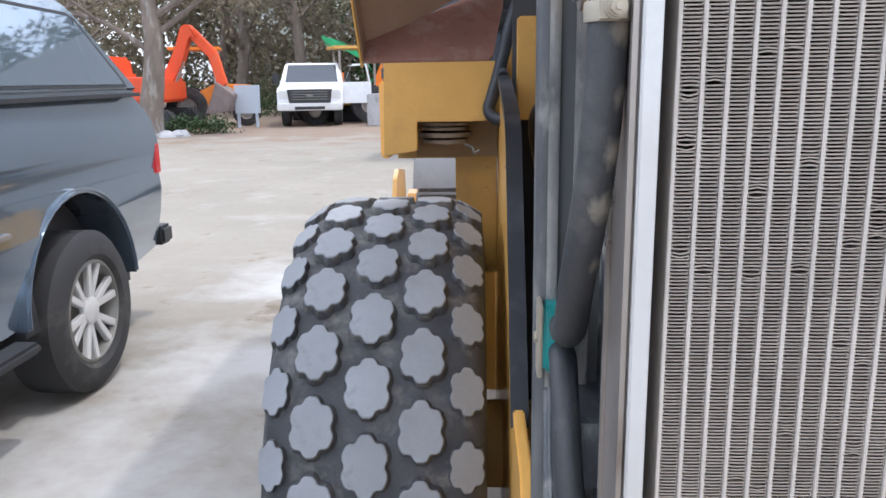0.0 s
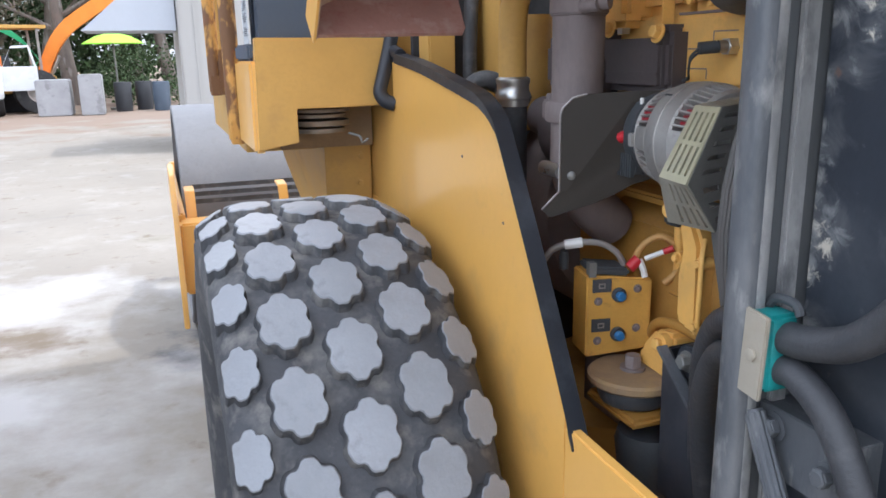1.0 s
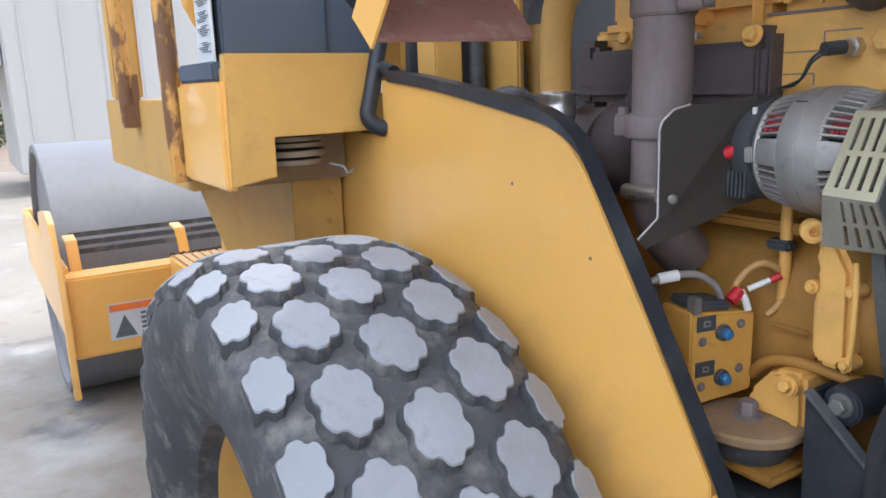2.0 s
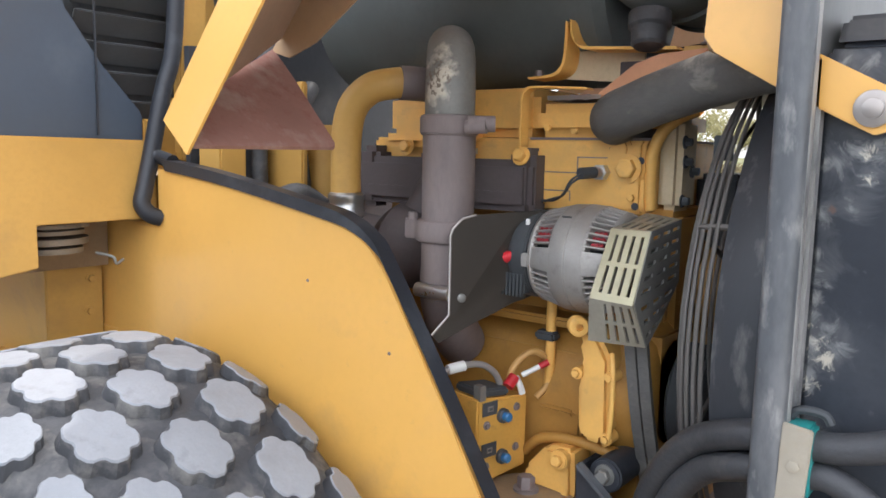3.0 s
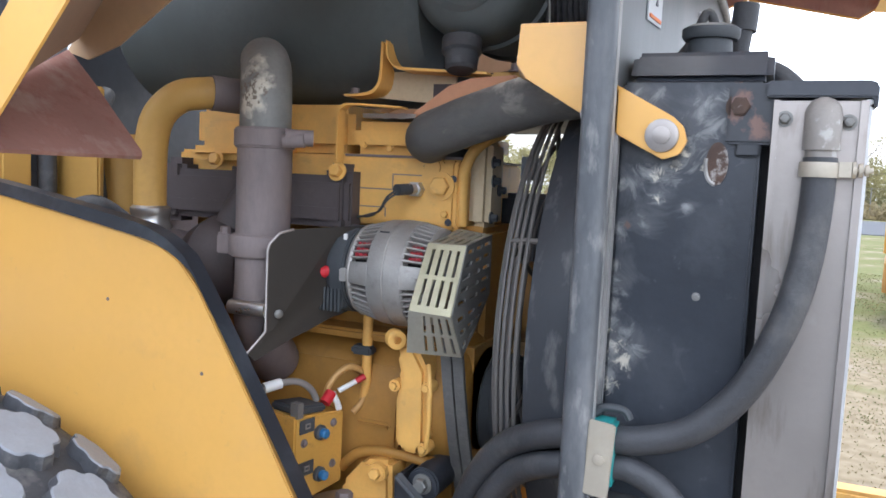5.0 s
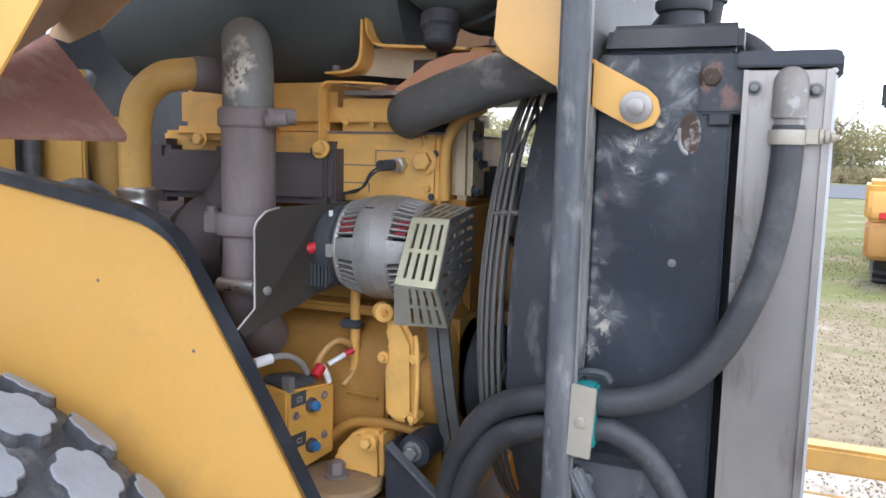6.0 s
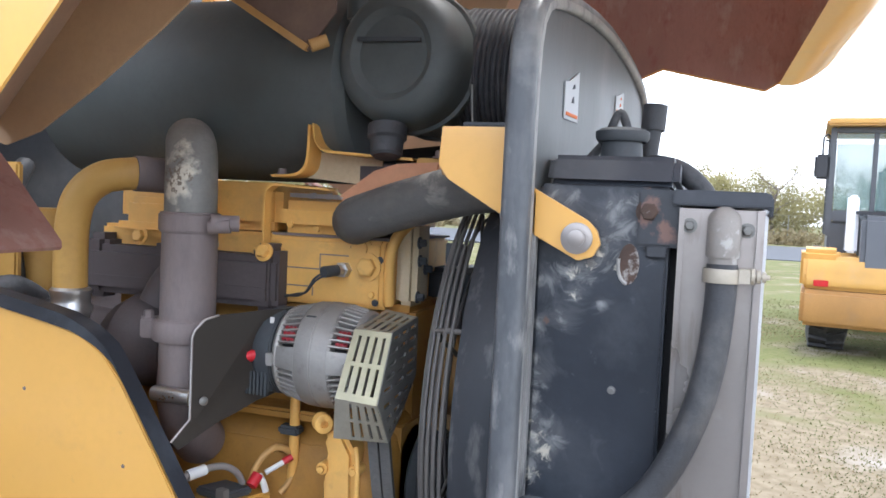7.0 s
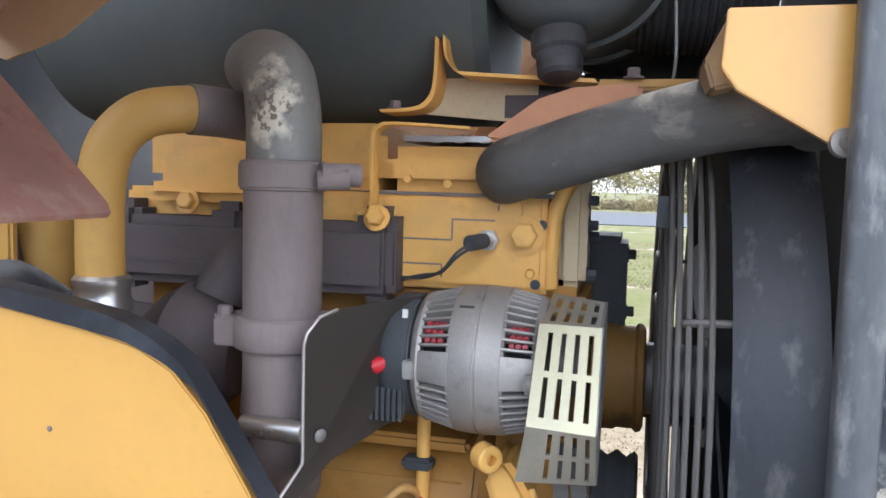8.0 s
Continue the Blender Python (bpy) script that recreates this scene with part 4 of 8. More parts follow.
def hood_shell(bm, pts, s0, s1, thick):
    """A folded sheet (x, n) drawn along the hood; the material side follows thick."""
    k = len(pts)
    rows = []
    for s in (s0, s1):
        for off in (0, thick):
            rows.append([bm.verts.new(hood_point(x, s + (max(0, n - 0.2) * 1.0 if s < 0.5 else 0), n + off * b) + Vector((off * a, 0, 0))) for x, n, a, b in pts])
    A, Ai, C, Ci = rows
    for i in range(k - 1):
        bm.faces.new((A[i], A[i + 1], C[i + 1], C[i]))
        bm.faces.new((Ai[i + 1], Ai[i], Ci[i], Ci[i + 1]))
        bm.faces.new((A[i + 1], A[i], Ai[i], Ai[i + 1]))
        bm.faces.new((C[i], C[i + 1], Ci[i + 1], Ci[i]))
    for i in (0, k - 1):
        bm.faces.new((A[i], C[i], Ci[i], Ai[i]))


# outer skin (yellow), lining sheet (red primer) inside it, both folded the same way
SKIN = [(-0.18, 0.0, 1, 0), (-0.18, 0.065, 1, -1), (0.10, 0.245, 1, -1), (0.13, 0.50, 1, -1), (0.22, 0.57, 0, -1)]
MIRROR = [(2 * MIDX - x, n, -a, b) for x, n, a, b in SKIN[::-1]]
bm = BM()
hood_shell(bm, SKIN + MIRROR, 0.0, 1.45, 0.004)
hood = part("hood", bm, YELLOW, roller, "yellow steel engine hood tilted open")
bm = BM()
IN = [(x + a * 0.005, n + b * 0.005, a, b) for x, n, a, b in SKIN]
INM = [(2 * MIDX - x, n, -a, b) for x, n, a, b in IN[::-1]]
IN[0] = (-0.175, 0.004, 1, 0)
INM[-1] = (2 * MIDX + 0.175, 0.004, -1, 0)
hood_shell(bm, IN + INM, 0.004, 1.446, 0.002)
part("lining", bm, PRIMER_DUST, hood, "dusty red-brown inside of the hood")
for sx in (1, -1):
    def hx(x):
        return x if sx == 1 else 2 * MIDX - x
    # gusset that closes the flared front corner
    bm = BM()
    tri = [(-0.174, 0.0), (0.066, 0.002), (0.074, 0.014), (0.084, 0.09), (0.096, 0.17), (0.1015, 0.242), (-0.174, 0.064)]
    lo = [bm.verts.new(hood_point(hx(x), 0.010, n)) for x, n in tri]
    hi = [bm.verts.new(hood_point(hx(x), 0.016, n)) for x, n in tri]
    bm.faces.new(lo), bm.faces.new(hi[::-1])
    for i in range(len(tri)):
        bm.faces.new((lo[i], lo[(i + 1) % len(tri)], hi[(i + 1) % len(tri)], hi[i]))
    part("gusset", bm, PRIMER, hood, "scuffed red-oxide corner gusset")
    # inner stiffener sheet hanging from the fold of the flare
    bm = BM()
    web = [(0.012, 0.240), (0.030, 0.200), (0.085, 0.167), (0.20, 0.133), (0.33, 0.103), (0.48, 0.078), (0.60, 0.06), (0.70, 0.10), (0.70, 0.236)]
    lo = [bm.verts.new(hood_point(hx(0.099), s, n)) for s, n in web]
    hi = [bm.verts.new(hood_point(hx(0.103), s, n)) for s, n in web]
    bm.faces.new(lo), bm.faces.new(hi[::-1])
    for i in range(len(web)):
        bm.faces.new((lo[i], lo[(i + 1) % len(web)], hi[(i + 1) % len(web)], hi[i]))
    part("stiffener_web", bm, HOOD_TAN, hood, "dusty tan stiffener inside the hood")
    # deep rear side panel with its outer face and primed inside
    x_out = hx(-0.165)
    poly = [(1.245, 2.10), (0.93, 1.990), (0.88, 2.012), (0.634, 1.957), (0.535, 2.02), (0.448, 2.10), (0.30, 2.32), (0.55, 2.75), (0.75, 2.80), (1.10, 2.25)]
    bm = BM()
    prism(bm, poly, "x", x_out, x_out + sx * 0.004)
    part("rear_side", bm, YELLOW, hood)
    bm = BM()
    prism(bm, [(y + (0.004 if y < 0.6 else 0), z + 0.004) for y, z in poly[:7]] + poly[7:], "x", x_out + sx * 0.005, x_out + sx * 0.008)
    part("rear_side_lining", bm, PRIMER, hood, "red-brown primed inside of the hood side")
bm = BM()
pts = spline([(0, 0.605, 1.973), (0, 0.560, 1.975), (0, 0.505, 2.010), (0, 0.455, 2.070), (0, 0.30, 2.28), (0, 0.23, 2.40), (0, 0.22, 2.52), (0, 0.36, 2.70), (0, 0.75, 2.84)], 6)
for a, b in zip(pts, pts[1:]):
    bm.faces.new([bm.verts.new((x, p.y, p.z)) for x, p in ((-0.16, a), (1.29, a), (1.29, b), (-0.16, b))])
bmesh.ops.solidify(bm, geom=bm.faces[:], thickness=0.004)
part("rear_skin", bm, YELLOW, hood, "yellow rear end of the hood")
bm = BM()
strip(bm, [hood_point(0.30, 0.30, 0.50), hood_point(0.55, 0.22, 0.40), hood_point(0.80, 0.30, 0.50)], HS, 0.03, HN, 0.02, 4, False)
part("stiffener", bm, YELLOW_DULL, hood)
# lift bracket under the hood, primed, with a bare yellow lower edge
bm = BM()
prism(bm, [(1.515, 1.963), (1.36, 1.867), (1.314, 1.925), (1.314, 2.05), (1.49, 2.385), (1.61, 2.32), (1.45, 2.05)], "x", 0.298, 0.302)
lift = part("lift_bracket", bm, HOOD_BROWN, hood, "dusty brown lift bracket under the hood")
bm = BM()
strip(bm, [(0.298, 1.515, 1.965), (0.298, 1.36, 1.871)], (1, 0, 0), 0.010, (0, -0.53, 0.85), 0.011, 2, False)
cyl(bm, (0.292, 1.352, 1.873), (0.305, 1.330, 1.884), 0.010, 12)
part("bracket_edge", bm, YELLOW_TAN, lift)
bm = BM()
prism(bm, [(1.63, 1.99), (1.50, 1.955), (1.44, 2.06), (1.60, 2.33), (1.70, 2.28)], "x", 0.310, 0.314)
part("hinge_brace", bm, SHIELD, hood, "dark hinge brace under the hood")

# ---- bulkhead between engine and radiator ----
BX0, BX1 = 0.108, 1.022


def by(x):
    return 0.975 - 0.080 * (x - BX0)


def bulk_outline(inset, zb=0.62):
    """The bulkhead's edge: upright sides, tight shoulders and a low arch, shrunk by inset."""
    half = [(-0.457, zb), (-0.457, 1.0), (-0.457, 1.40), (-0.457, 1.72), (-0.456, 1.79), (-0.451, 1.835), (-0.439, 1.872), (-0.412, 1.900), (-0.378, 1.916), (-0.315, 1.929), (-0.23, 1.941), (-0.115, 1.951)]
    ring = [Vector(p) for p in half + [(0.0, 1.955)] + [(-x, z) for x, z in half[::-1]]]
    out = []
    for k, p in enumerate(ring):
        d = (ring[min(k + 1, len(ring) - 1)] - ring[max(k - 1, 0)]).normalized()
        q = p + Vector((d.y, -d.x)) * inset
        out.append((MIDX + q.x, q.y))
    return out


bm = BM()
i_ = bulk_outline(0.015)
lo = [bm.verts.new((x, by(x) - 0.004, z)) for x, z in i_]
hi = [bm.verts.new((x, by(x), z)) for x, z in i_]
bm.faces.new(lo), bm.faces.new(hi[::-1])
for k in range(len(lo)):
    j = (k + 1) % len(lo)
    bm.faces.new((lo[k], lo[j], hi[j], hi[k]))
bulkhead = part("bulkhead", bm, GREY_PANEL, roller, "grey sheet bulkhead with an arched top")

# sheet added to darken the bulkhead's engine side where sun falls on it
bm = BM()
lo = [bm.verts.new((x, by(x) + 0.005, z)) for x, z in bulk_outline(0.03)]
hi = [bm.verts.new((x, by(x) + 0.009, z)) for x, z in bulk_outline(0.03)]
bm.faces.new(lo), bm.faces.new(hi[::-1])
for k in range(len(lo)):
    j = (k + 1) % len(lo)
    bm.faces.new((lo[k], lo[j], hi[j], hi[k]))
part("bulkhead_liner", bm, SHADE_DARK, bulkhead, "added near-black sheet for shade on the engine side")


def channel(sec):
    """A section (inset, along y) drawn round the bulkhead's edge."""
    bm = BM()
    rings = [[bm.verts.new((x, by(x) + dy, z)) for x, z in bulk_outline(inset)] for inset, dy in sec]
    for q in range(len(sec)):
        A, C = rings[q], rings[(q + 1) % len(sec)]
        for k in range(len(A) - 1):
            bm.faces.new((A[k], A[k + 1], C[k + 1], C[k]))
    return bm


part("edge_channel", channel([(0.013, -0.0135), (0.006, -0.013), (0.0015, -0.010), (0.0, -0.004), (0.0, 0.014), (0.003, 0.019), (0.008, 0.021), (0.024, 0.021), (0.026, 0.017), (0.024, 0.006), (0.013, 0.004)]), BLACK_WORN, bulkhead, "worn black edge channel with scuffed paint", angle=50)
part("rubbed_lip", channel([(0.0132, 0.0), (0.0132, -0.0140), (0.022, -0.0146), (0.0255, -0.012), (0.026, -0.0045), (0.022, 0.0)]), RUBBED, bulkhead, "pale rubbed lip of the edge channel", angle=50)
bm = BM()
box(bm, 0.150, 0.1705, 0.9585, 0.9675, 0.72, 1.66)
part("joint_strip", bm, RUBBED, bulkhead, bevel=0.002)
for x, z, w, h, mt in ((0.285, 1.766, 0.080, 0.076, INK), (0.655, 1.822, 0.075, 0.046, ORANGE_INK)):
    # a slanted paper label with a pictogram and a red line of print
    def label_at(u, v, off):
        px = x + w * u
        return (px, by(px) - off, z + h * v)
    pieces = []
    for outline, off in (([(0, 0), (1, 0.03), (1, 1.0), (0.3, 0.72), (0, 0.66)], 0.0062),
                         ([(0.46, 0.34), (0.62, 0.35), (0.56, 0.46)], 0.0078), ([(0.50, 0.60), (0.66, 0.63), (0.60, 0.70)], 0.0078),
                         ([(0.10, 0.07), (0.90, 0.09), (0.90, 0.15), (0.10, 0.13)], 0.0078)):
        bm = BM()
        lo = [bm.verts.new(label_at(u, v, off)) for u, v in outline]
        hi = [bm.verts.new(label_at(u, v, off - 0.0016)) for u, v in outline]
        bm.faces.new(lo), bm.faces.new(hi[::-1])
        for k in range(len(lo)):
            j = (k + 1) % len(lo)
            bm.faces.new((lo[k], hi[k], hi[j], lo[j]))
        pieces.append(bm)
    d = part("sticker", pieces[0], PAPER, bulkhead, "small white warning sticker")
    part("pictogram", pieces[1], mt, bulkhead)
    part("pictogram", pieces[2], mt, bulkhead)
    part("print_bar", pieces[3], ORANGE_INK, bulkhead)

# ---- radiator with header tank ----
bm = BM()
box(bm, 0.182, 0.95, 0.802, 0.962, 0.70, 1.672)
radiator = part("radiator", bm, BLACK_SCALED, roller, "black radiator with white coolant scale on its side", bevel=0.004)
bm = BM()
box(bm, 0.176, 0.182, 0.802, 0.83, 1.585, 1.672)
box(bm, 0.172, 0.95, 0.79, 0.84, 1.60, 1.668)
part("header_flange", bm, BLACK_RUSTED, radiator, bevel=0.004)
bm = BM()
bolt(bm, (0.176, 0.827, 1.642), (-1, 0, 0), 0.011, 0.009)
part("header_bolt", bm, RUST, radiator, "rust-stained bolt")
bm = BM()
prism(bm, [(0.175, 1.672), (0.205, 1.71), (0.93, 1.71), (0.955, 1.672)], "y", 0.795, 0.955)
tank = part("header_tank", bm, BLACK, radiator, "black header tank", bevel=0.008)
bm = BM()
lathe(bm, (0.262, 0.872, 1.708), (0, 0, 1), [(0, 0), (0, 0.028), (0.024, 0.026), (0.024, 0.032), (0.029, 0.035), (0.037, 0.035), (0.041, 0.029), (0.041, 0)], 32)
part("filler_cap", bm, PLASTIC, radiator, "black pressure cap on the filler neck")
bm = BM()
tube(bm, [(0.30, 0.93, 1.70), (0.30, 0.90, 1.735), (0.30, 0.88, 1.775), (0.31, 0.865, 1.735), (0.32, 0.86, 1.70)], 0.006, 10)
tube(bm, [(0.33, 0.845, 1.70), (0.33, 0.838, 1.76)], 0.013, 14, 2)
tube(bm, [(0.33, 0.838, 1.755), (0.332, 0.836, 1.79)], 0.0165, 16, 2)
part("overflow_fitting", bm, RUBBER, radiator, "black overflow pipe and loop")
bm = BM()
tube(bm, [(0.33, 0.85, 1.71), (0.31, 0.80, 1.70), (0.30, 0.765, 1.67), (0.31, 0.75, 1.63)], 0.014, 12)
part("overflow_hose", bm, RUBBER, radiator)
# oval port with rusty plug in the side, and a row of small bolts
bm = BM()
prism(bm, [(0.848 + 0.0125 * math.cos(a), 1.577 + 0.025 * math.sin(a)) for a in [k * math.pi / 10 for k in range(20)]], "x", 0.1795, 0.183)
port = part("side_port", bm, RUST, radiator, "oval port with rust and white scale")
bm = BM()
tube(bm, [(0.1805, 0.848 + 0.0125 * math.cos(a), 1.577 + 0.024 * math.sin(a)) for a in [-1.5 + k * 0.16 for k in range(12)]], 0.0026, 6, 1, False)
part("scale_rim", bm, mat("white coolant scale", (0.34, 0.33, 0.31), 0.85, vary=0.3, scale=40, bump=0.4), port, "crust of white coolant scale")
bm = BM()
for y, z in ((0.893, 1.575), (0.86, 1.42)):
    bolt(bm, (0.182, y, z), (-1, 0, 0), 0.0035, 0.003)
part("side_screw", bm, STEEL_GREY, radiator, split=0.01)

# yellow hinge arm from the bulkhead to the lug on the radiator's side
bm = BM()
prism(bm, [(1.085, 1.738), (0.988, 1.738), (0.978, 1.672), (0.897, 1.628), (0.885, 1.617), (0.880, 1.600), (0.888, 1.585), (0.906, 1.579), (0.99, 1.622), (1.075, 1.672), (1.088, 1.69)], "x", 0.150, 0.162)
arm = part("hood_hinge_arm", bm, YELLOW, roller, "bright yellow hood hinge arm", bevel=0.0012)
bm = BM()
lathe(bm, (0.150, 0.908, 1.606), (-1, 0, 0), [(0, 0), (0, 0.019), (0.005, 0.019), (0.006, 0.017), (0.006, 0.010), (0.011, 0.010), (0.012, 0.007), (0.012, 0)], 30)
part("hinge_washer", bm, ALU_DULL, arm, "steel pivot washer and bolt")
bm = BM()
lathe(bm, (0.152, 0.992, 1.630), (-1, 0, 0), [(0, 0), (0, 0.0125), (0.008, 0.0115), (0.008, 0.006), (0.012, 0.005), (0.012, 0)], 20)
part("hinge_screw", bm, ALU_DULL, arm)
bm = BM()
prism(bm, [(1.083, 1.735), (1.100, 1.70), (1.092, 1.675), (1.07, 1.68)], "x", 0.180, 0.26)
part("hinge_base", bm, BROWN_DUST, arm, bevel=0.003)

# ---- oil cooler behind the radiator: side channels, tubes and fins ----
CX0, CX1, CZ0, CZ1, CY = 0.182, 0.948, 0.80, 1.648, 0.707
bm = BM()
box(bm, 0.1635, 0.1815, CY - 0.004, CY + 0.083, CZ0 - 0.03, CZ1)
cooler = part("oil_cooler", bm, ALU_DULL, roller, "dull aluminium oil cooler in a channel frame", bevel=0.002)
bm = BM()
box(bm, CX1, CX1 + 0.018, CY - 0.004, CY + 0.083, CZ0 - 0.03, CZ1)
part("far_channel", bm, ALU_DULL, cooler, bevel=0.002)
bm = BM()
box(bm, 0.166, 0.1815, CY - 0.012, CY - 0.0045, CZ0 - 0.03, CZ1 - 0.005)
box(bm, 0.1635, 0.970, CY - 0.012, CY - 0.0045, CZ1 - 0.004, CZ1 + 0.002)
part("bright_edge", bm, ALU_BRIGHT, cooler, "bright rubbed aluminium edge", bevel=0.0015)
bm = BM()
box(bm, 0.159, 0.1633, CY - 0.008, CY + 0.0, CZ0, CZ1)
box(bm, 0.159, 0.1633, CY + 0.079, CY + 0.085, CZ0, CZ1)
part("channel_lip", bm, ALU_DULL, cooler)
bm = BM()
prism(bm, [(CY - 0.016, 1.640), (CY - 0.016, 1.664), (CY - 0.010, 1.669), (0.80, 1.669), (0.80, 1.651), (CY - 0.0122, 1.651), (CY - 0.0122, 1.640)], "x", 0.158, 0.968)
part("top_bracket", bm, BLACK, cooler, "black top bracket", bevel=0.002)
bm = BM()
box(bm, CX0, CX1, CY + 0.055, CY + 0.06, CZ0, CZ1)
part("core_backing", bm, PLASTIC, cooler)
# added strip: closes the gap and gives it the black of shade
bm = BM()
box(bm, 0.198, 0.935, 0.791, 0.8015, 0.72, 1.645)
part("foam_seal", bm, SHADE_DARK, cooler, "added near-black filler for the dark gap before the radiator")
PITCH = 0.01926
NT = int((CX1 - CX0) / PITCH)
bm = BM()
box(bm, -0.0018, 0.0018, CY - 0.001, CY + 0.05, CZ0, CZ1 - 0.004)
finish(bm, 0.0008, 1)
tube_mesh = mesh_of("core_tube", bm, TUBE_EDGE)
for k in range(NT):
    ob = new("core_tube", tube_mesh)
    ob.parent = cooler
    ob.matrix_basis = Matrix.Translation((CX0 + 0.0141 + k * PITCH, 0, 0))
# corrugated fins between the tubes, some of them bent over
rng = random.Random(4)
verts, faces = [], []
FP = 0.0030
for k in range(NT - 1):
    xa, xb = CX0 + 0.0141 + k * PITCH + 0.0022, CX0 + 0.0141 + (k + 1) * PITCH - 0.0022
    nz = int((CZ1 - CZ0 - 0.01) / FP)
    dent = 0.0
    for j in range(nz):
        z = CZ0 + j * FP
        dent = max(0.0, dent - 0.15) if rng.random() > 0.02 else rng.uniform(0.5, 1.0)
        bend = dent * 0.0022
        y0 = CY + 0.001 + 0.0006 * rng.random() - 0.0006 * dent
        zs = [z]
        # two walls and a rounded crown: a narrow U seen from the back
        for zz in zs:
            b = len(verts)
            xm = (xa + xb) / 2
            verts += [(xa, y0, zz), (xm, y0 - 0.0004, zz + bend * math.sin(j * 0.9)), (xb, y0, zz), (xb, y0 + 0.045, zz), (xm, y0 + 0.045, zz), (xa, y0 + 0.045, zz),
                      (xa, y0, zz + FP * 0.45), (xm, y0 - 0.0004, zz + FP * 0.45 + bend * math.sin(j * 0.9)), (xb, y0, zz + FP * 0.45)]
            faces += [(b, b + 1, b + 4, b + 5), (b + 1, b + 2, b + 3, b + 4), (b, b + 6, b + 7, b + 1), (b + 1, b + 7, b + 8, b + 2)]
        b = len(verts)
        xe = xa if j % 2 else xb
        dx = 0.0012 if j % 2 else -0.0012
        verts += [(xe, y0, z), (xe + dx, y0, z), (xe + dx, y0, z + FP * 0.8), (xe, y0, z + FP * 0.8)]
        faces += [(b, b + 1, b + 2, b + 3)]
me = bpy.data.meshes.new("fin_core")
me.from_pydata(verts, [], faces)
me.materials.append(FIN)
fins = new("fin_core", me)
fins.parent = cooler
fins["kind"] = "stuff"
# fittings on the side: cast elbow, clamp, long hose
bm = BM()
tube(bm, [(0.175, 0.742, 1.633), (0.158, 0.742, 1.633), (0.152, 0.742, 1.627), (0.148, 0.742, 1.611), (0.148, 0.742, 1.594)], 0.0185, 18)
cyl(bm, (0.148, 0.742, 1.595), (0.148, 0.742, 1.581), 0.0155, 20)
part("hose_elbow", bm, stain(mat("cast elbow with scale", (0.27, 0.245, 0.22), 0.6, metal=0.2, vary=0.157, scale=14, bump=0.2, dirt=(0.5, 0.48, 0.45), dirt_amt=0.4, dirt_scale=30), (0.46, 0.44, 0.41), [(0.125, 0.742, 1.611, 0.03)], 70, 0.80, 0.12, 0.7), cooler, "cast aluminium hose elbow")
bm = BM()
lathe(bm, (0.148, 0.742, 1.565), (0, 0, 1), [(0, 0.0165), (0, 0.0200), (0.002, 0.0205), (0.014, 0.0205), (0.016, 0.0200), (0.016, 0.0165)], 28)
box(bm, 0.137, 0.157, 0.712, 0.724, 1.566, 1.582)
for k in range(3):
    cyl(bm, (0.148, 0.711 - 0.006 * k, 1.574), (0.148, 0.707 - 0.006 * k, 1.574), 0.009 - 0.0015 * k, 14)
cyl(bm, (0.148, 0.712, 1.574), (0.148, 0.691, 1.574), 0.003, 10)
part("hose_clamp", bm, CLAMP_STEEL, cooler, "bright worm-drive hose clamp")
bm = BM()
for y, z in ((0.780, 1.628), (0.717, 1.625)):
    bolt(bm, (0.163, y, z), (-1, 0, 0), 0.006, 0.008)
    cyl(bm, (0.165, y, z), (0.150, y, z), 0.003, 8)
part("frame_screw", bm, STEEL_GREY, cooler, split=0.02)

bm = BM()
tube(bm, [(0.148, 0.742, 1.586), (0.147, 0.742, 1.54), (0.144, 0.748, 1.47), (0.139, 0.765, 1.40), (0.134, 0.80, 1.325), (0.136, 0.85, 1.272), (0.138, 0.905, 1.250), (0.140, 0.95, 1.245),
          (0.142, 1.00, 1.242), (0.178, 1.075, 1.205), (0.205, 1.125, 1.145), (0.232, 1.160, 1.065), (0.245, 1.170, 0.97)], lambda q: 0.0170 + 0.0030 * max(0.0, min(1.0, (q - 0.62) * 5)), 20)
part("cooler_hose", bm, HOSE, roller, "thick dusty black cooler hose")
bm = BM()
tube(bm, [(0.150, 0.795, 0.90), (0.145, 0.80, 1.02), (0.135, 0.822, 1.11), (0.134, 0.865, 1.184), (0.137, 0.915, 1.213), (0.138, 0.95, 1.209), (0.141, 1.00, 1.203),
          (0.172, 1.068, 1.168), (0.198, 1.118, 1.095), (0.225, 1.145, 1.0), (0.24, 1.15, 0.92)], lambda q: 0.0155 + 0.0022 * max(0.0, min(1.0, (q - 0.5) * 5)), 20)
part("return_hose", bm, HOSE, roller, "lower dusty black return hose")
# teal hose clamp with its steel plate
bm = BM()
box(bm, 0.116, 0.152, 0.933, 0.966, 1.190, 1.270)
clamp = part("hose_bracket", bm, TEAL, roller, "teal plastic hose clamp under a steel plate", bevel=0.004)
bm = BM()
prism(bm, [(0.966, 1.184), (0.936, 1.181), (0.931, 1.270), (0.962, 1.274)], "x", 0.110, 0.1158)
plate = part("clamp_plate", bm, CLAMP_STEEL, clamp, "weathered steel clamp plate", bevel=0.0015)
bm = BM()
bolt(bm, (0.110, 0.948, 1.228), (-1, 0, 0), 0.007, 0.003, False)
part("clamp_bolt", bm, CLAMP_STEEL, clamp)
bm = BM()
tube(bm, [(0.14, 0.962, 1.272), (0.14, 0.952, 1.282), (0.14, 0.928, 1.282), (0.14, 0.920, 1.272)], 0.005, 8)
part("clamp_strap", bm, PLASTIC, clamp)
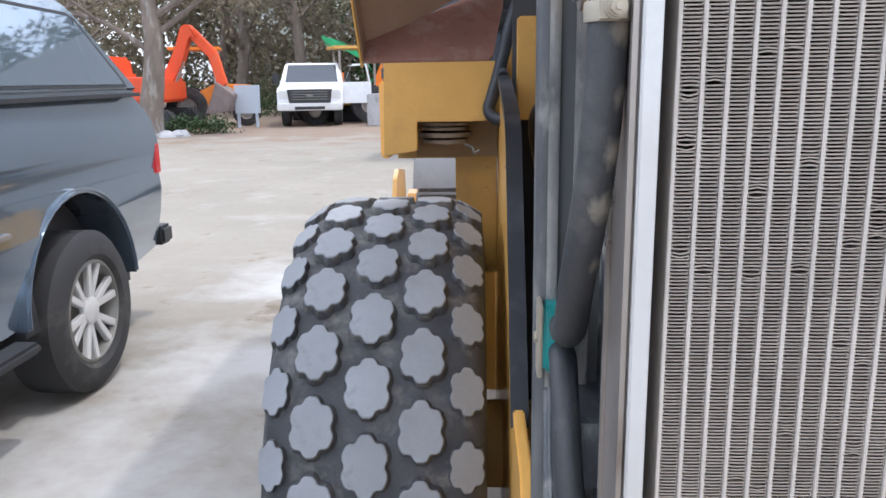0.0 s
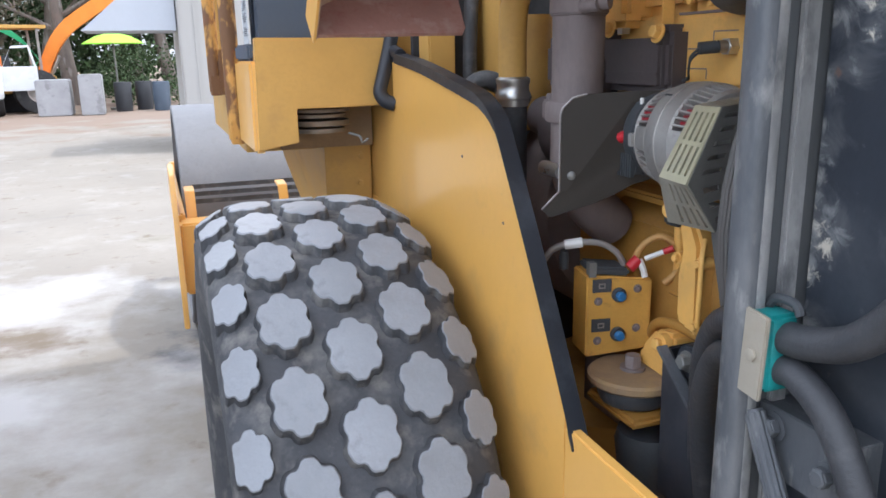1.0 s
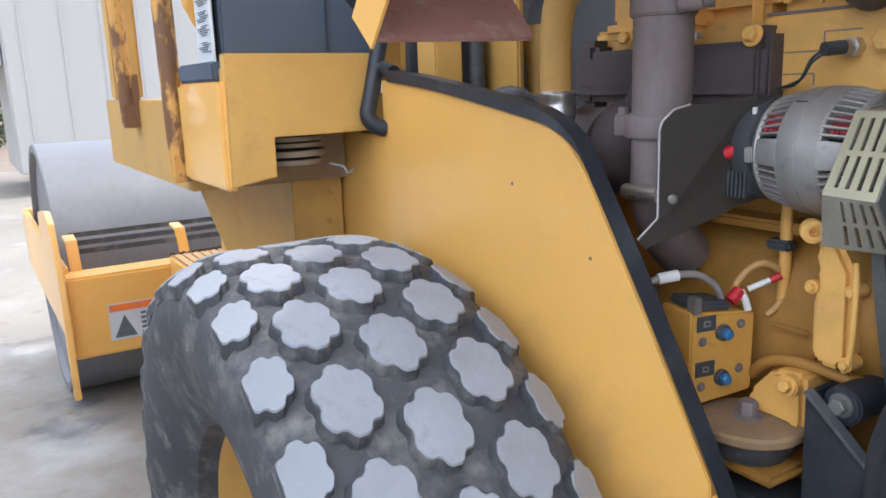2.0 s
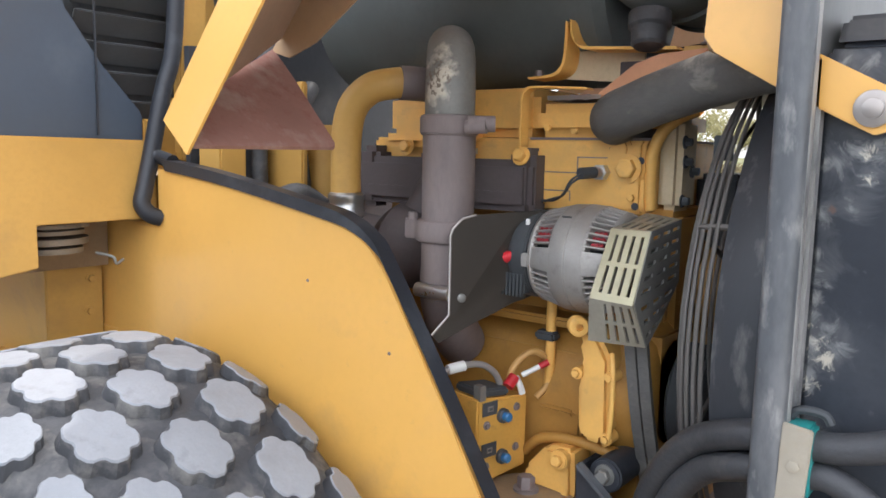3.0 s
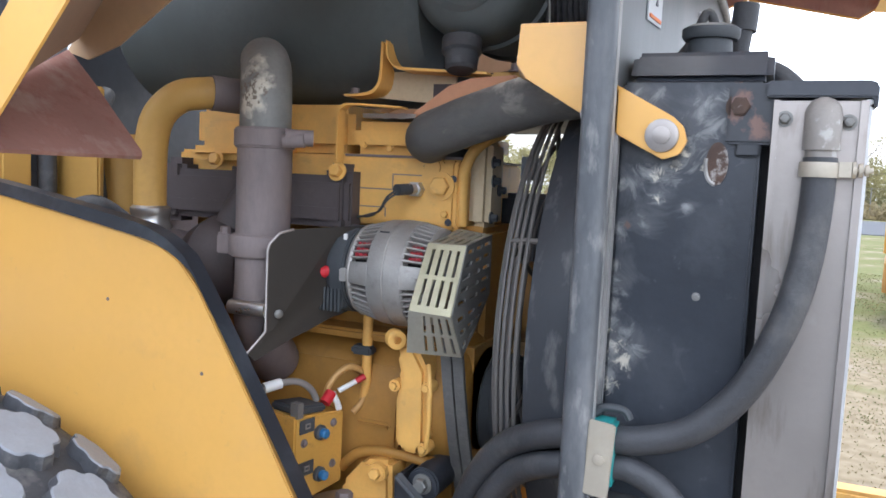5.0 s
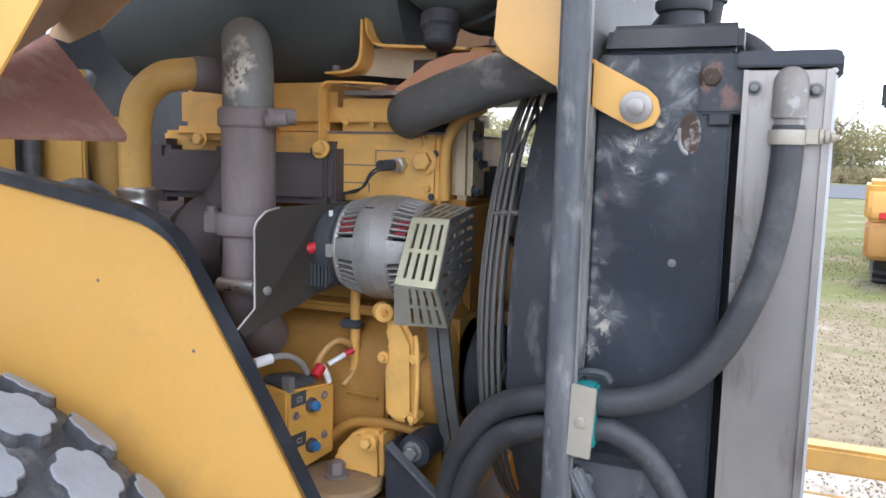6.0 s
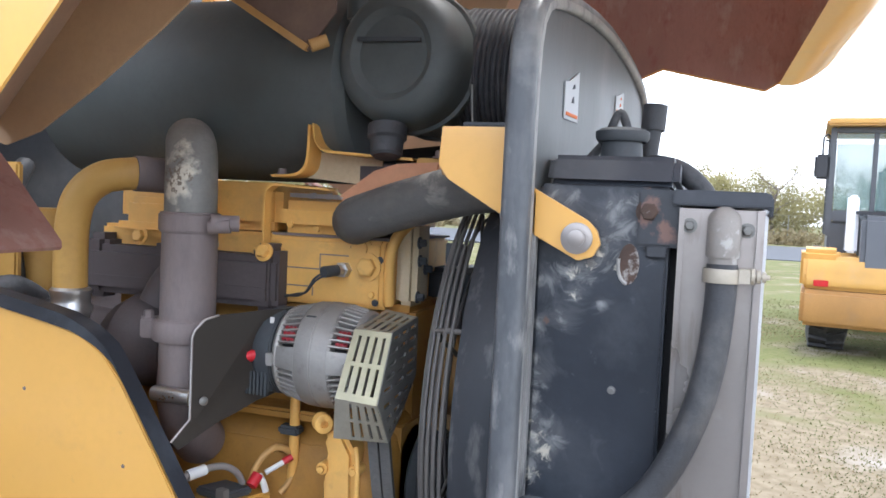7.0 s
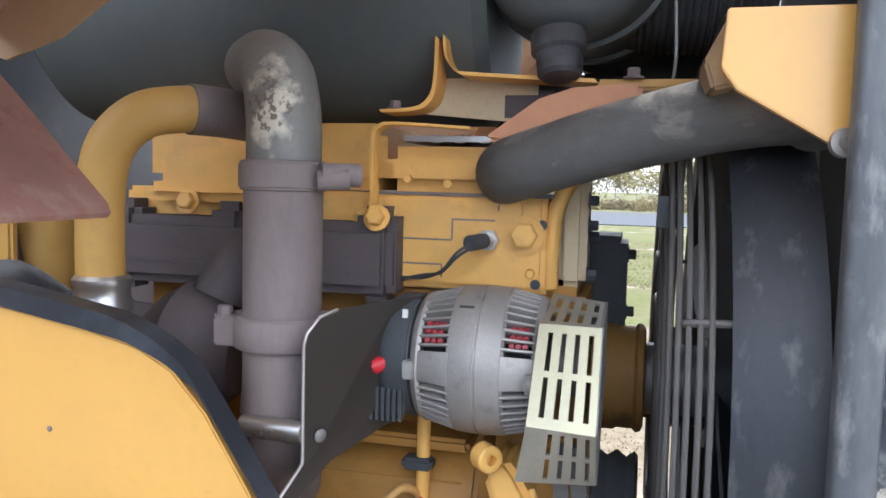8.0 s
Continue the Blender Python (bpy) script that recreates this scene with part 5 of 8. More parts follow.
# loose bolts and fittings under the clamp
bm = BM()
bolt(bm, (0.145, 0.945, 1.145), (-1, 0, 0), 0.012, 0.012)
bolt(bm, (0.145, 0.875, 1.125), (-1, 0, 0), 0.011, 0.012)
box(bm, 0.145, 0.19, 0.85, 0.972, 1.09, 1.165)
part("lower_bracket", bm, BLACK_WORN, roller, "scuffed bracket with bolts", bevel=0.002)
bm = BM()
tube(bm, [(0.13, 0.96, 1.16), (0.128, 0.90, 1.05), (0.14, 0.86, 0.95), (0.17, 0.95, 0.86)], 0.012, 8)
box(bm, 0.13, 0.18, 0.80, 0.96, 0.70, 0.90)
part("lower_guard", bm, BLACK_WORN, roller, bevel=0.003)

# rear frame behind the cooler: yellow side rail and a shelf with a worn decal
bm = BM()
box(bm, 1.10, 1.16, 0.28, 0.90, 0.845, 0.905)
box(bm, 0.25, 1.16, 0.28, 0.34, 0.70, 0.80)
part("rear_rail", bm, YELLOW_DULL, roller, bevel=0.008)
bm = BM()
box(bm, 0.25, 1.099, 0.34, 0.68, 0.74, 0.80)
shelf = part("rear_shelf", bm, YELLOW_DULL, roller, bevel=0.006)
bm = BM()
box(bm, 0.55, 1.07, 0.38, 0.64, 0.8005, 0.803)
dec = part("shelf_decal", bm, PAPER, shelf, "white instruction decal with blue print")
bm = BM()
for k in range(5):
    box(bm, 0.60 + 0.09 * k, 0.65 + 0.09 * k, 0.42, 0.60 - 0.03 * (k % 3), 0.8035, 0.805)
part("decal_bars", bm, INK, shelf)

# ---- fan, shroud and wire guard ----
FX, FZ = 0.575, 1.315
bm = BM()
pr = []
for k in range(40):
    a = 2 * math.pi * k / 40
    pr.append((FX + 0.425 * math.cos(a), FZ + 0.425 * math.sin(a)))
ring_o = [bm.verts.new((x, 0.985, z)) for x, z in pr]
ring_m = [bm.verts.new((FX + (x - FX) * 0.985, 1.03, FZ + (z - FZ) * 0.985)) for x, z in pr]
ring_f = [bm.verts.new((FX + (x - FX) * 0.958, 1.062, FZ + (z - FZ) * 0.958)) for x, z in pr]
ring_i = [bm.verts.new((FX + (x - FX) * 0.935, 1.055, FZ + (z - FZ) * 0.935)) for x, z in pr]
ring_b = [bm.verts.new((FX + (x - FX) * 0.95, 0.985, FZ + (z - FZ) * 0.95)) for x, z in pr]
for A, C in ((ring_o, ring_m), (ring_m, ring_f), (ring_f, ring_i), (ring_i, ring_b), (ring_b, ring_o)):
    for k in range(40):
        bm.faces.new((A[k], A[(k + 1) % 40], C[(k + 1) % 40], C[k]))
shroud = part("fan_shroud", bm, SHROUD_BLACK, roller, "scratched black fan shroud")
for q, (rad, y) in enumerate(((0.394, 1.078), (0.391, 1.088), (0.387, 1.098), (0.381, 1.107), (0.371, 1.114), (0.31, 1.116), (0.25, 1.118), (0.19, 1.119), (0.13, 1.119))):
    bm = BM()
    tube(bm, [(FX + rad * math.cos(2 * math.pi * k / 48), y, FZ + rad * math.sin(2 * math.pi * k / 48)) for k in range(48)], 0.0031, 8, 1, False, True)
    part("guard_ring", bm, RING_WIRE, shroud, "grey wire guard ring")
for k in range(8):
    a = math.radians(22 + 45 * k)
    bm = BM()
    tube(bm, [(FX + r * math.cos(a), y - 0.006, FZ + r * math.sin(a)) for r, y in ((0.394, 1.056), (0.390, 1.094), (0.379, 1.110), (0.31, 1.116), (0.18, 1.118), (0.11, 1.119))], 0.004, 8, 3)
    part("guard_spoke", bm, RING_WIRE, shroud)
# added, mostly hidden sheet that blocks sky light from the shroud's top
bm = BM()
box(bm, 0.22, 0.94, 0.987, 1.080, 1.745, 1.752)
part("shroud_cover", bm, BLACK, shroud, "added black sheet that keeps sky light off the fan shroud", bevel=0.002)
bm = BM()
box(bm, 0.324, 0.330, 1.102, 1.129, 1.549, 1.583)
lathe(bm, (0.324, 1.119, 1.568), (-1, 0, 0), [(0, 0), (0, 0.006), (0.003, 0.006), (0.003, 0)], 14)
part("guard_tab", bm, PLASTIC, shroud, bevel=0.003)
for k in range(7):
    bm = BM()
    a = 2 * math.pi * k / 7
    m = Matrix.Translation((FX, 1.02, FZ)) @ Matrix.Rotation(a, 4, "Y") @ Matrix.Rotation(radians(32), 4, "Z")
    rows = [[bm.verts.new(m @ Vector((u * w, t, r))) for u in (-1, 1) for t in (-0.002, 0.002)] for r, w in ((0.07, 0.04), (0.2, 0.06), (0.345, 0.075))]
    for A, C in zip(rows, rows[1:]):
        for i, j in ((0, 1), (1, 3), (3, 2), (2, 0)):
            bm.faces.new((A[i], A[j], C[j], C[i]))
    bm.faces.new((rows[0][0], rows[0][1], rows[0][3], rows[0][2])), bm.faces.new((rows[-1][0], rows[-1][1], rows[-1][3], rows[-1][2]))
    part("fan_blade", bm, PLASTIC, roller)
bm = BM()
lathe(bm, (FX, 0.99, FZ), (0, 1, 0), [(0, 0), (0, 0.07), (0.06, 0.075), (0.06, 0.05), (0.15, 0.04), (0.15, 0)], 28)
part("fan_boss", bm, PLASTIC, roller, "black engine fan hub")

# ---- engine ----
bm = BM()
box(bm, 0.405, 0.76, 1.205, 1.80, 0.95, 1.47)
engine = part("engine_block", bm, GRIMY_SHADED, roller, "yellow painted diesel engine block", bevel=0.012)
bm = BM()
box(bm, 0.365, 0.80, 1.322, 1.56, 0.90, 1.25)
part("crankcase", bm, GRIMY_SHADED, engine, "oil-browned yellow crankcase, darkened for shade", bevel=0.02)
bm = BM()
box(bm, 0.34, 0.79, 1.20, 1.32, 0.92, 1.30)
part("timing_case", bm, GRIMY_SHADED, engine, bevel=0.02)
bm = BM()
box(bm, 0.42, 0.74, 1.22, 1.80, 0.75, 0.95)
part("oil_pan", bm, HOT, engine, bevel=0.02)
bm = BM()
lathe(bm, (0.58, 1.80, 1.2), (0, 1, 0), [(0, 0), (0, 0.25), (0.03, 0.27), (0.14, 0.27), (0.16, 0.24), (0.24, 0.2), (0.24, 0)], 40)
part("flywheel_housing", bm, HOT, engine, "grimy flywheel housing")
bm = BM()
box(bm, 0.385, 0.70, 1.245, 1.82, 1.462, 1.578)
box(bm, 0.376, 0.40, 1.252, 1.455, 1.465, 1.575)
cyl(bm, (0.40, 1.293, 1.562), (0.372, 1.293, 1.562), 0.020, 24)
cyl(bm, (0.40, 1.276, 1.533), (0.3735, 1.276, 1.533), 0.026, 28)
part("cylinder_head", bm, ENGINE, engine, bevel=0.006)
bm = BM()
box(bm, 0.388, 0.68, 1.262, 1.459, 1.580, 1.636)
box(bm, 0.40, 0.68, 1.46, 1.80, 1.580, 1.665)
part("valve_cover", bm, ENGINE, engine, bevel=0.016)
bm = BM()
box(bm, 0.383, 0.70, 1.243, 1.46, 1.576, 1.580)
for y0, y1, z0, z1 in ((1.364, 1.438, 1.5225, 1.5245), (1.363, 1.365, 1.5245, 1.5475), (1.312, 1.365, 1.5475, 1.5495), (1.376, 1.436, 1.4925, 1.4945), (1.375, 1.377, 1.478, 1.4925)):
    box(bm, 0.3754, 0.386, y0, y1, z0, z1)
part("gasket", bm, HOT, engine)
bm = BM()
bolt(bm, (0.376, 1.448, 1.545), (-1, 0, 0), 0.011, 0.010)
bolt(bm, (0.374, 1.276, 1.533), (-1, 0, 0), 0.016, 0.013)
for y, z in ((1.30, 1.572), (1.268, 1.488), (1.42, 1.595), (1.37, 1.59)):
    bolt(bm, (0.376, y, z), (-1, 0, 0), 0.006, 0.006, False)
part("head_bolt", bm, ENGINE, engine, "painted hexagon bolt heads", split=0.012)
bm = BM()
for y, z in ((1.303, 1.563), (1.262, 1.475), (1.256, 1.545)):
    lathe(bm, (0.3755, y, z), (-1, 0, 0), [(0, 0), (0, 0.006), (0.0005, 0.006), (0.0005, 0)], 14)
part("screw_hole", bm, BLACK, engine, split=0.004)
# temperature sensor with its plug and twisted lead
bm = BM()
cyl(bm, (0.376, 1.318, 1.526), (0.360, 1.318, 1.526), 0.013, 6)
cyl(bm, (0.362, 1.318, 1.526), (0.345, 1.322, 1.526), 0.009, 14)
sensor = part("temperature_sensor", bm, STEEL, engine, "steel temperature sensor")
bm = BM()
cyl(bm, (0.350, 1.320, 1.526), (0.324, 1.331, 1.524), 0.0092, 14)
part("sensor_plug", bm, PLASTIC, sensor)
bm = BM()
for o in (0, 0.005):
    tube(bm, [(0.324, 1.331, 1.523 - o), (0.322, 1.346, 1.512 - o), (0.335, 1.366, 1.490 - o * 0.3), (0.358, 1.396, 1.478 + o * 0.6), (0.374, 1.435, 1.476 - o)], 0.0019, 6)
part("sensor_lead", bm, PLASTIC, sensor)
# breather tube arching beside the valve cover
bm = BM()
strip(bm, [(0.36, 1.475, 1.553), (0.36, 1.462, 1.555), (0.36, 1.458, 1.57), (0.36, 1.458, 1.64), (0.36, 1.45, 1.656), (0.36, 1.43, 1.660), (0.36, 1.34, 1.655)], (1, 0, 0), 0.022, (0, 0.7, 0.7), 0.005, 4)
bolt(bm, (0.37, 1.475, 1.548), (-1, 0, 0), 0.010, 0.008)
part("cover_strap", bm, ENGINE, engine)
bm = BM()
for y in (1.30, 1.33, 1.36, 1.39):
    bolt(bm, (0.395, y, 1.642), (-0.3, 0, 1), 0.006, 0.006)
box(bm, 0.385, 0.62, 1.29, 1.43, 1.641, 1.648)
part("cover_rail", bm, STEEL, engine, "bright steel cover rail and bolts")
# water housing in front of the head
bm = BM()
box(bm, 0.408, 0.48, 1.206, 1.243, 1.468, 1.612)
housing = part("thermostat_housing", bm, DUST_CAST, engine, "tan dust-caked thermostat housing", bevel=0.01)
bm = BM()
for x, z in ((0.42, 1.575), (0.425, 1.545), (0.42, 1.485), (0.455, 1.53)):
    bolt(bm, (x, 1.206, z), (0, -1, 0), 0.007, 0.010)
part("housing_bolt", bm, PLASTIC, housing, split=0.012)
bm = BM()
tube(bm, [(0.398, 1.247, 1.47), (0.392, 1.246, 1.52), (0.388, 1.242, 1.56), (0.392, 1.230, 1.59), (0.405, 1.212, 1.61), (0.43, 1.195, 1.622)], 0.0095, 12)
part("bypass_pipe", bm, ENGINE, housing, "yellow bypass pipe")
bm = BM()
box(bm, 0.56, 0.70, 1.160, 1.238, 1.37, 1.525)
pump = part("fuel_filter", bm, PLASTIC, engine, "black fuel filter head", bevel=0.01)
bm = BM()
for z in (1.42, 1.50):
    bolt(bm, (0.58, 1.160, z), (0, -1, 0), 0.008, 0.01)
part("filter_bolt", bm, PLASTIC, pump, split=0.01)
# dusty casting and angle bracket that carries the air cleaner
bm = BM()
prism(bm, [(1.384, 1.757), (1.384, 1.70), (1.395, 1.682), (1.415, 1.676), (1.27, 1.664), (1.27, 1.712), (1.355, 1.716), (1.372, 1.728), (1.376, 1.757)], "x", 0.402, 0.408)
bracket = part("cleaner_bracket", bm, DUST_CAST, engine, "dusty pressed-steel bracket under the air cleaner")
bm = BM()
strip(bm, [(0.382, 1.384, 1.76), (0.382, 1.386, 1.705), (0.382, 1.396, 1.684), (0.382, 1.416, 1.677), (0.382, 1.452, 1.675)], (1, 0, 0), 0.05, (0, 0.75, 0.66), 0.006, 5)
part("bracket_flange", bm, ENGINE, bracket, bevel=0.001)
bm = BM()
strip(bm, [(0.378, 1.374, 1.76), (0.378, 1.371, 1.735), (0.378, 1.358, 1.720), (0.378, 1.33, 1.716), (0.378, 1.20, 1.708)], (1, 0, 0), 0.05, (0, 0.6, 0.75), 0.006, 5)
part("bracket_flange", bm, ENGINE, bracket, bevel=0.001)
bm = BM()
box(bm, 0.37, 0.60, 1.0, 1.20, 1.70, 1.712)
part("bracket_shelf", bm, YELLOW_DULL, bracket, bevel=0.003)
bm = BM()
bolt(bm, (0.365, 1.435, 1.678), (0, 0, 1), 0.007, 0.008)
bolt(bm, (0.37, 1.16, 1.712), (0, 0, 1), 0.008, 0.01)
part("bracket_screw", bm, HOT, bracket, split=0.03)
bm = BM()
prism(bm, [(1.225, 1.700), (1.262, 1.688), (1.318, 1.648), (1.322, 1.640), (1.30, 1.638), (1.25, 1.645), (1.20, 1.652), (1.15, 1.672), (1.15, 1.705)], "x", 0.345, 0.40)
part("orange_casting", bm, DUSTY_RED, engine, "dusty orange intake casting", bevel=0.008)
bm = BM()
box(bm, 0.40, 0.56, 1.245, 1.315, 1.665, 1.704)
part("intake_flange", bm, HOT_DARK, engine, bevel=0.006)
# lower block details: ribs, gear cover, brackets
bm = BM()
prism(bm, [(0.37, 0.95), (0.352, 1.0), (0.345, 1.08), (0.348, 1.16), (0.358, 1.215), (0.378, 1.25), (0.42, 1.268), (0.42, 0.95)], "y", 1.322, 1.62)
part("crankcase_side", bm, GRIMY_SHADED, engine, bevel=0.006)
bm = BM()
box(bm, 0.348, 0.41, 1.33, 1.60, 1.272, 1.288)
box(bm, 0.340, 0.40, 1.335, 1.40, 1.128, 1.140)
part("block_ledge", bm, GRIMY_SHADED, engine, bevel=0.005, split=0.01)
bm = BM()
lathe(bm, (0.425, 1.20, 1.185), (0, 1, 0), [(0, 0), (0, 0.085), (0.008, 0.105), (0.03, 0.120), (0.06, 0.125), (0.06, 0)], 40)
part("gear_cover", bm, GRIMY_SHADED, engine, "oil-browned yellow gear cover, darkened for shade")
bm = BM()
lathe(bm, (0.44, 1.135, 1.175), (0, 1, 0), [(0, 0), (0, 0.082), (0.004, 0.088), (0.014, 0.080), (0.026, 0.088), (0.038, 0.080), (0.050, 0.088), (0.055, 0.084), (0.055, 0)], 36)
part("crank_pulley", bm, PLASTIC, engine, "black grooved crank pulley")
bm = BM()
prism(bm, [(1.300, 1.272), (1.292, 1.292), (1.276, 1.296), (1.262, 1.280), (1.246, 1.252), (1.243, 1.14), (1.256, 1.120), (1.288, 1.122), (1.296, 1.14), (1.298, 1.20), (1.290, 1.24)], "x", 0.280, 0.36)
gb = part("alternator_foot", bm, ENGINE, engine, "yellow cast alternator bracket", bevel=0.008)
bm = BM()
tube(bm, [(0.290, 1.247, 1.262), (0.280, 1.240, 1.240), (0.278, 1.238, 1.19), (0.279, 1.241, 1.14), (0.284, 1.250, 1.122)], 0.0042, 10)
lathe(bm, (0.275, 1.300, 1.300), (-0.75, -0.66, 0), [(0, 0), (0, 0.015), (0.018, 0.015), (0.020, 0.013), (0.020, 0.006), (0.010, 0.006), (0.010, 0)], 20)
part("bracket_edge", bm, ENGINE, gb)
bm = BM()
for x, y, z in ((0.284, 1.2445, 1.228), (0.284, 1.246, 1.133), (0.288, 1.301, 1.223)):
    cyl(bm, (x + 0.02, y, z), (x - 0.004, y, z), 0.0095, 14)
    bolt(bm, (x - 0.004, y, z), (-1, 0, 0), 0.0062, 0.006, False)
part("bracket_bolt", bm, ENGINE, gb, split=0.02)
bm = BM()
tube(bm, [(0.325, 1.410, 1.060), (0.315, 1.394, 1.078), (0.312, 1.372, 1.095), (0.312, 1.335, 1.104), (0.312, 1.285, 1.104), (0.315, 1.245, 1.099), (0.33, 1.222, 1.096)], 0.0085, 10)
lathe(bm, (0.313, 1.252, 1.100), (0, -1, -0.1), [(0, 0), (0, 0.012), (0.014, 0.012), (0.016, 0)], 12)
part("oil_pipe", bm, GRIMY_SHADED, engine, "dust-caked oil pipe")
# belts
bm = BM()
for dy in (-0.0095, 0.0095):
    strip(bm, [(0.275, 1.208 + dy, 1.32), (0.31, 1.200 + dy, 1.15), (0.38, 1.190 + dy, 0.95)], (0, 1, 0), 0.016, (1, 0, 0.3), 0.008, 4)
part("fan_belt", bm, DUSTY_HOSE, engine, "dusty grey fan belt", split=0.002)

# ---- engine mount and foot ----
MX, MY, MZ = 0.262, 1.366, 1.020
bm = BM()
lathe(bm, (MX, MY, MZ - 0.006), (0, 0, 1), [(-0.008, 0), (-0.008, 0.070), (-0.004, 0.074), (0.005, 0.074), (0.009, 0.070), (0.010, 0)], 40)
mount = part("engine_mount", bm, BROWN_DUST, roller, "round engine mount with rubber ring")
bm = BM()
lathe(bm, (MX, MY, MZ - 0.045), (0, 0, 1), [(0, 0), (0, 0.052), (0.012, 0.058), (0.022, 0.057), (0.034, 0.052), (0.034, 0)], 40)
part("mount_rubber", bm, RUBBER, mount)
bm = BM()
box(bm, 0.215, 0.36, 1.295, 1.435, 0.956, 0.972)
part("mount_shelf", bm, GRIMY_SHADED, mount, bevel=0.006)
bm = BM()
bolt(bm, (MX, MY + 0.004, MZ + 0.004), (0, 0, 1), 0.014, 0.020)
part("mount_bolt", bm, HOT, mount)
bm = BM()
lathe(bm, (MX + 0.02, MY - 0.02, 0.925), (0, 0, -1), [(0, 0), (0, 0.05), (0.02, 0.055), (0.06, 0.05), (0.12, 0.045), (0.12, 0)], 30)
part("mount_cup", bm, PLASTIC, mount)
bm = BM()
prism(bm, [(1.392, 1.022), (1.390, 1.050), (1.352, 1.094), (1.303, 1.100), (1.300, 1.03), (1.306, 1.0), (1.325, 1.018)], "x", 0.285, 0.35)
foot = part("engine_foot", bm, ENGINE, engine, "yellow cast engine foot", bevel=0.008)
bm = BM()
cyl(bm, (0.29, 1.323, 1.080), (0.278, 1.323, 1.080), 0.016, 20)
bolt(bm, (0.278, 1.323, 1.080), (-1, 0, 0.2), 0.0095, 0.010)
part("foot_bolt", bm, ENGINE, foot)
bm = BM()
prism(bm, [(1.278, 1.098), (1.268, 1.101), (1.166, 1.017), (1.10, 0.94), (1.10, 0.86), (1.273, 0.86)], "x", 0.248, 0.256)
prism(bm, [(1.278, 1.096), (1.270, 1.098), (1.265, 0.86), (1.273, 0.86)], "x", 0.256, 0.36)
cyl(bm, (0.262, 1.236, 1.085), (0.36, 1.236, 1.085), 0.026, 24)
fb = part("front_bracket", bm, BLACK, roller, "black fan-end engine bracket", bevel=0.003)
bm = BM()
bolt(bm, (0.262, 1.236, 1.087), (-1, 0, 0), 0.011, 0.012)
part("bracket_bolt", bm, STEEL_GREY, fb)
bm = BM()
strip(bm, [(0.240, 1.268, 1.102), (0.240, 1.166, 1.018), (0.240, 1.10, 0.942)], (1, 0, 0), 0.016, (0, -0.64, 0.77), 0.005, 2, False)
part("bracket_lip", bm, BLACK_WORN, fb)

# ---- breaker box ----
BOX_GOLD = mat("dirty gold box enamel", (0.62, 0.34, 0.07), 0.5, vary=0.12, scale=9, bump=0.1, dirt=(0.35, 0.20, 0.06), dirt_amt=0.45, dirt_scale=12, edge=0.25, dirt2=(0.14, 0.09, 0.045), dirt2_amt=0.25, dirt2_scale=40)
bm = BM()
prism(bm, [(1.358, 1.038), (1.357, 1.158), (1.470, 1.170), (1.470, 1.028)], "x", 0.266, 0.335)
bx = part("breaker_box", bm, BOX_GOLD, roller, "yellow breaker box with two push buttons", bevel=0.003)
for z in (1.135, 1.067):
    bm = BM()
    lathe(bm, (0.266, 1.416, z), (-1, 0, 0), [(0, 0), (0, 0.0120), (0.006, 0.0120), (0.008, 0.010), (0.008, 0)], 20)
    ring = part("button_collar", bm, PLASTIC, bx)
    bm = BM()
    lathe(bm, (0.258, 1.416, z), (-1, 0, 0), [(0, 0), (0, 0.0078), (0.008, 0.0078), (0.010, 0.006), (0.011, 0)], 20)
    part("push_button", bm, BLUE, bx, "blue reset button")
    bm = BM()
    box(bm, 0.2635, 0.2655, 1.429, 1.461, z + 0.006, z + 0.028)
    lab = part("symbol_label", bm, PLASTIC, bx, "black symbol label")
    for y0, y1, z0, z1 in ((1.440, 1.451, 0.0195, 0.0212), (1.440, 1.451, 0.0128, 0.0145), (1.440, 1.4416, 0.0145, 0.0195), (1.4494, 1.451, 0.0145, 0.0195)):
        bm = BM()
        box(bm, 0.2615, 0.2632, y0, y1, z + z0, z + z1)
        part("symbol_bar", bm, WIRE_GREY, bx)
    bm = BM()
    bolt(bm, (0.266, 1.450, z - 0.010), (-1, 0, 0), 0.005, 0.004)
    bolt(bm, (0.266, 1.383, z + 0.008), (-1, 0, 0), 0.005, 0.004)
    part("box_screw", bm, HOT, bx, split=0.01)
bm = BM()
prism(bm, [(1.395, 1.163), (1.395, 1.176), (1.462, 1.184), (1.462, 1.170)], "x", 0.27, 0.33)
part("box_cap", bm, PLASTIC, bx, bevel=0.004)
bm = BM()
box(bm, 0.264, 0.28, 1.455, 1.467, 1.167, 1.191)
part("cap_clip", bm, STEEL_GREY, bx)
# the box stands turned on its bracket, facing backwards
pivot = Matrix.Translation((0.262, 1.416, 0))
bx.matrix_basis = pivot @ Matrix.Rotation(radians(79), 4, "Z") @ pivot.inverted()
bm = BM()
tube(bm, [(0.285, 1.44, 1.178), (0.272, 1.445, 1.200), (0.245, 1.455, 1.216), (0.207, 1.472, 1.216), (0.180, 1.488, 1.206), (0.168, 1.50, 1.185)], 0.0055, 10)
lead = part("battery_lead", bm, WIRE_GREY, roller, "grey lead with a white sleeve")
bm = BM()
cyl(bm, (0.220, 1.466, 1.217), (0.194, 1.479, 1.213), 0.0085, 12)
part("lead_sleeve", bm, WHITE, lead)
bm = BM()
cyl(bm, (0.205, 1.50, 1.165), (0.205, 1.50, 1.195), 0.008, 10)
lathe(bm, (0.205, 1.50, 1.195), (-0.3, -0.3, 1), [(0, 0), (0, 0.006), (0.010, 0.007), (0.012, 0)], 10)
part("lead_plug", bm, PLASTIC, lead)
bm = BM()
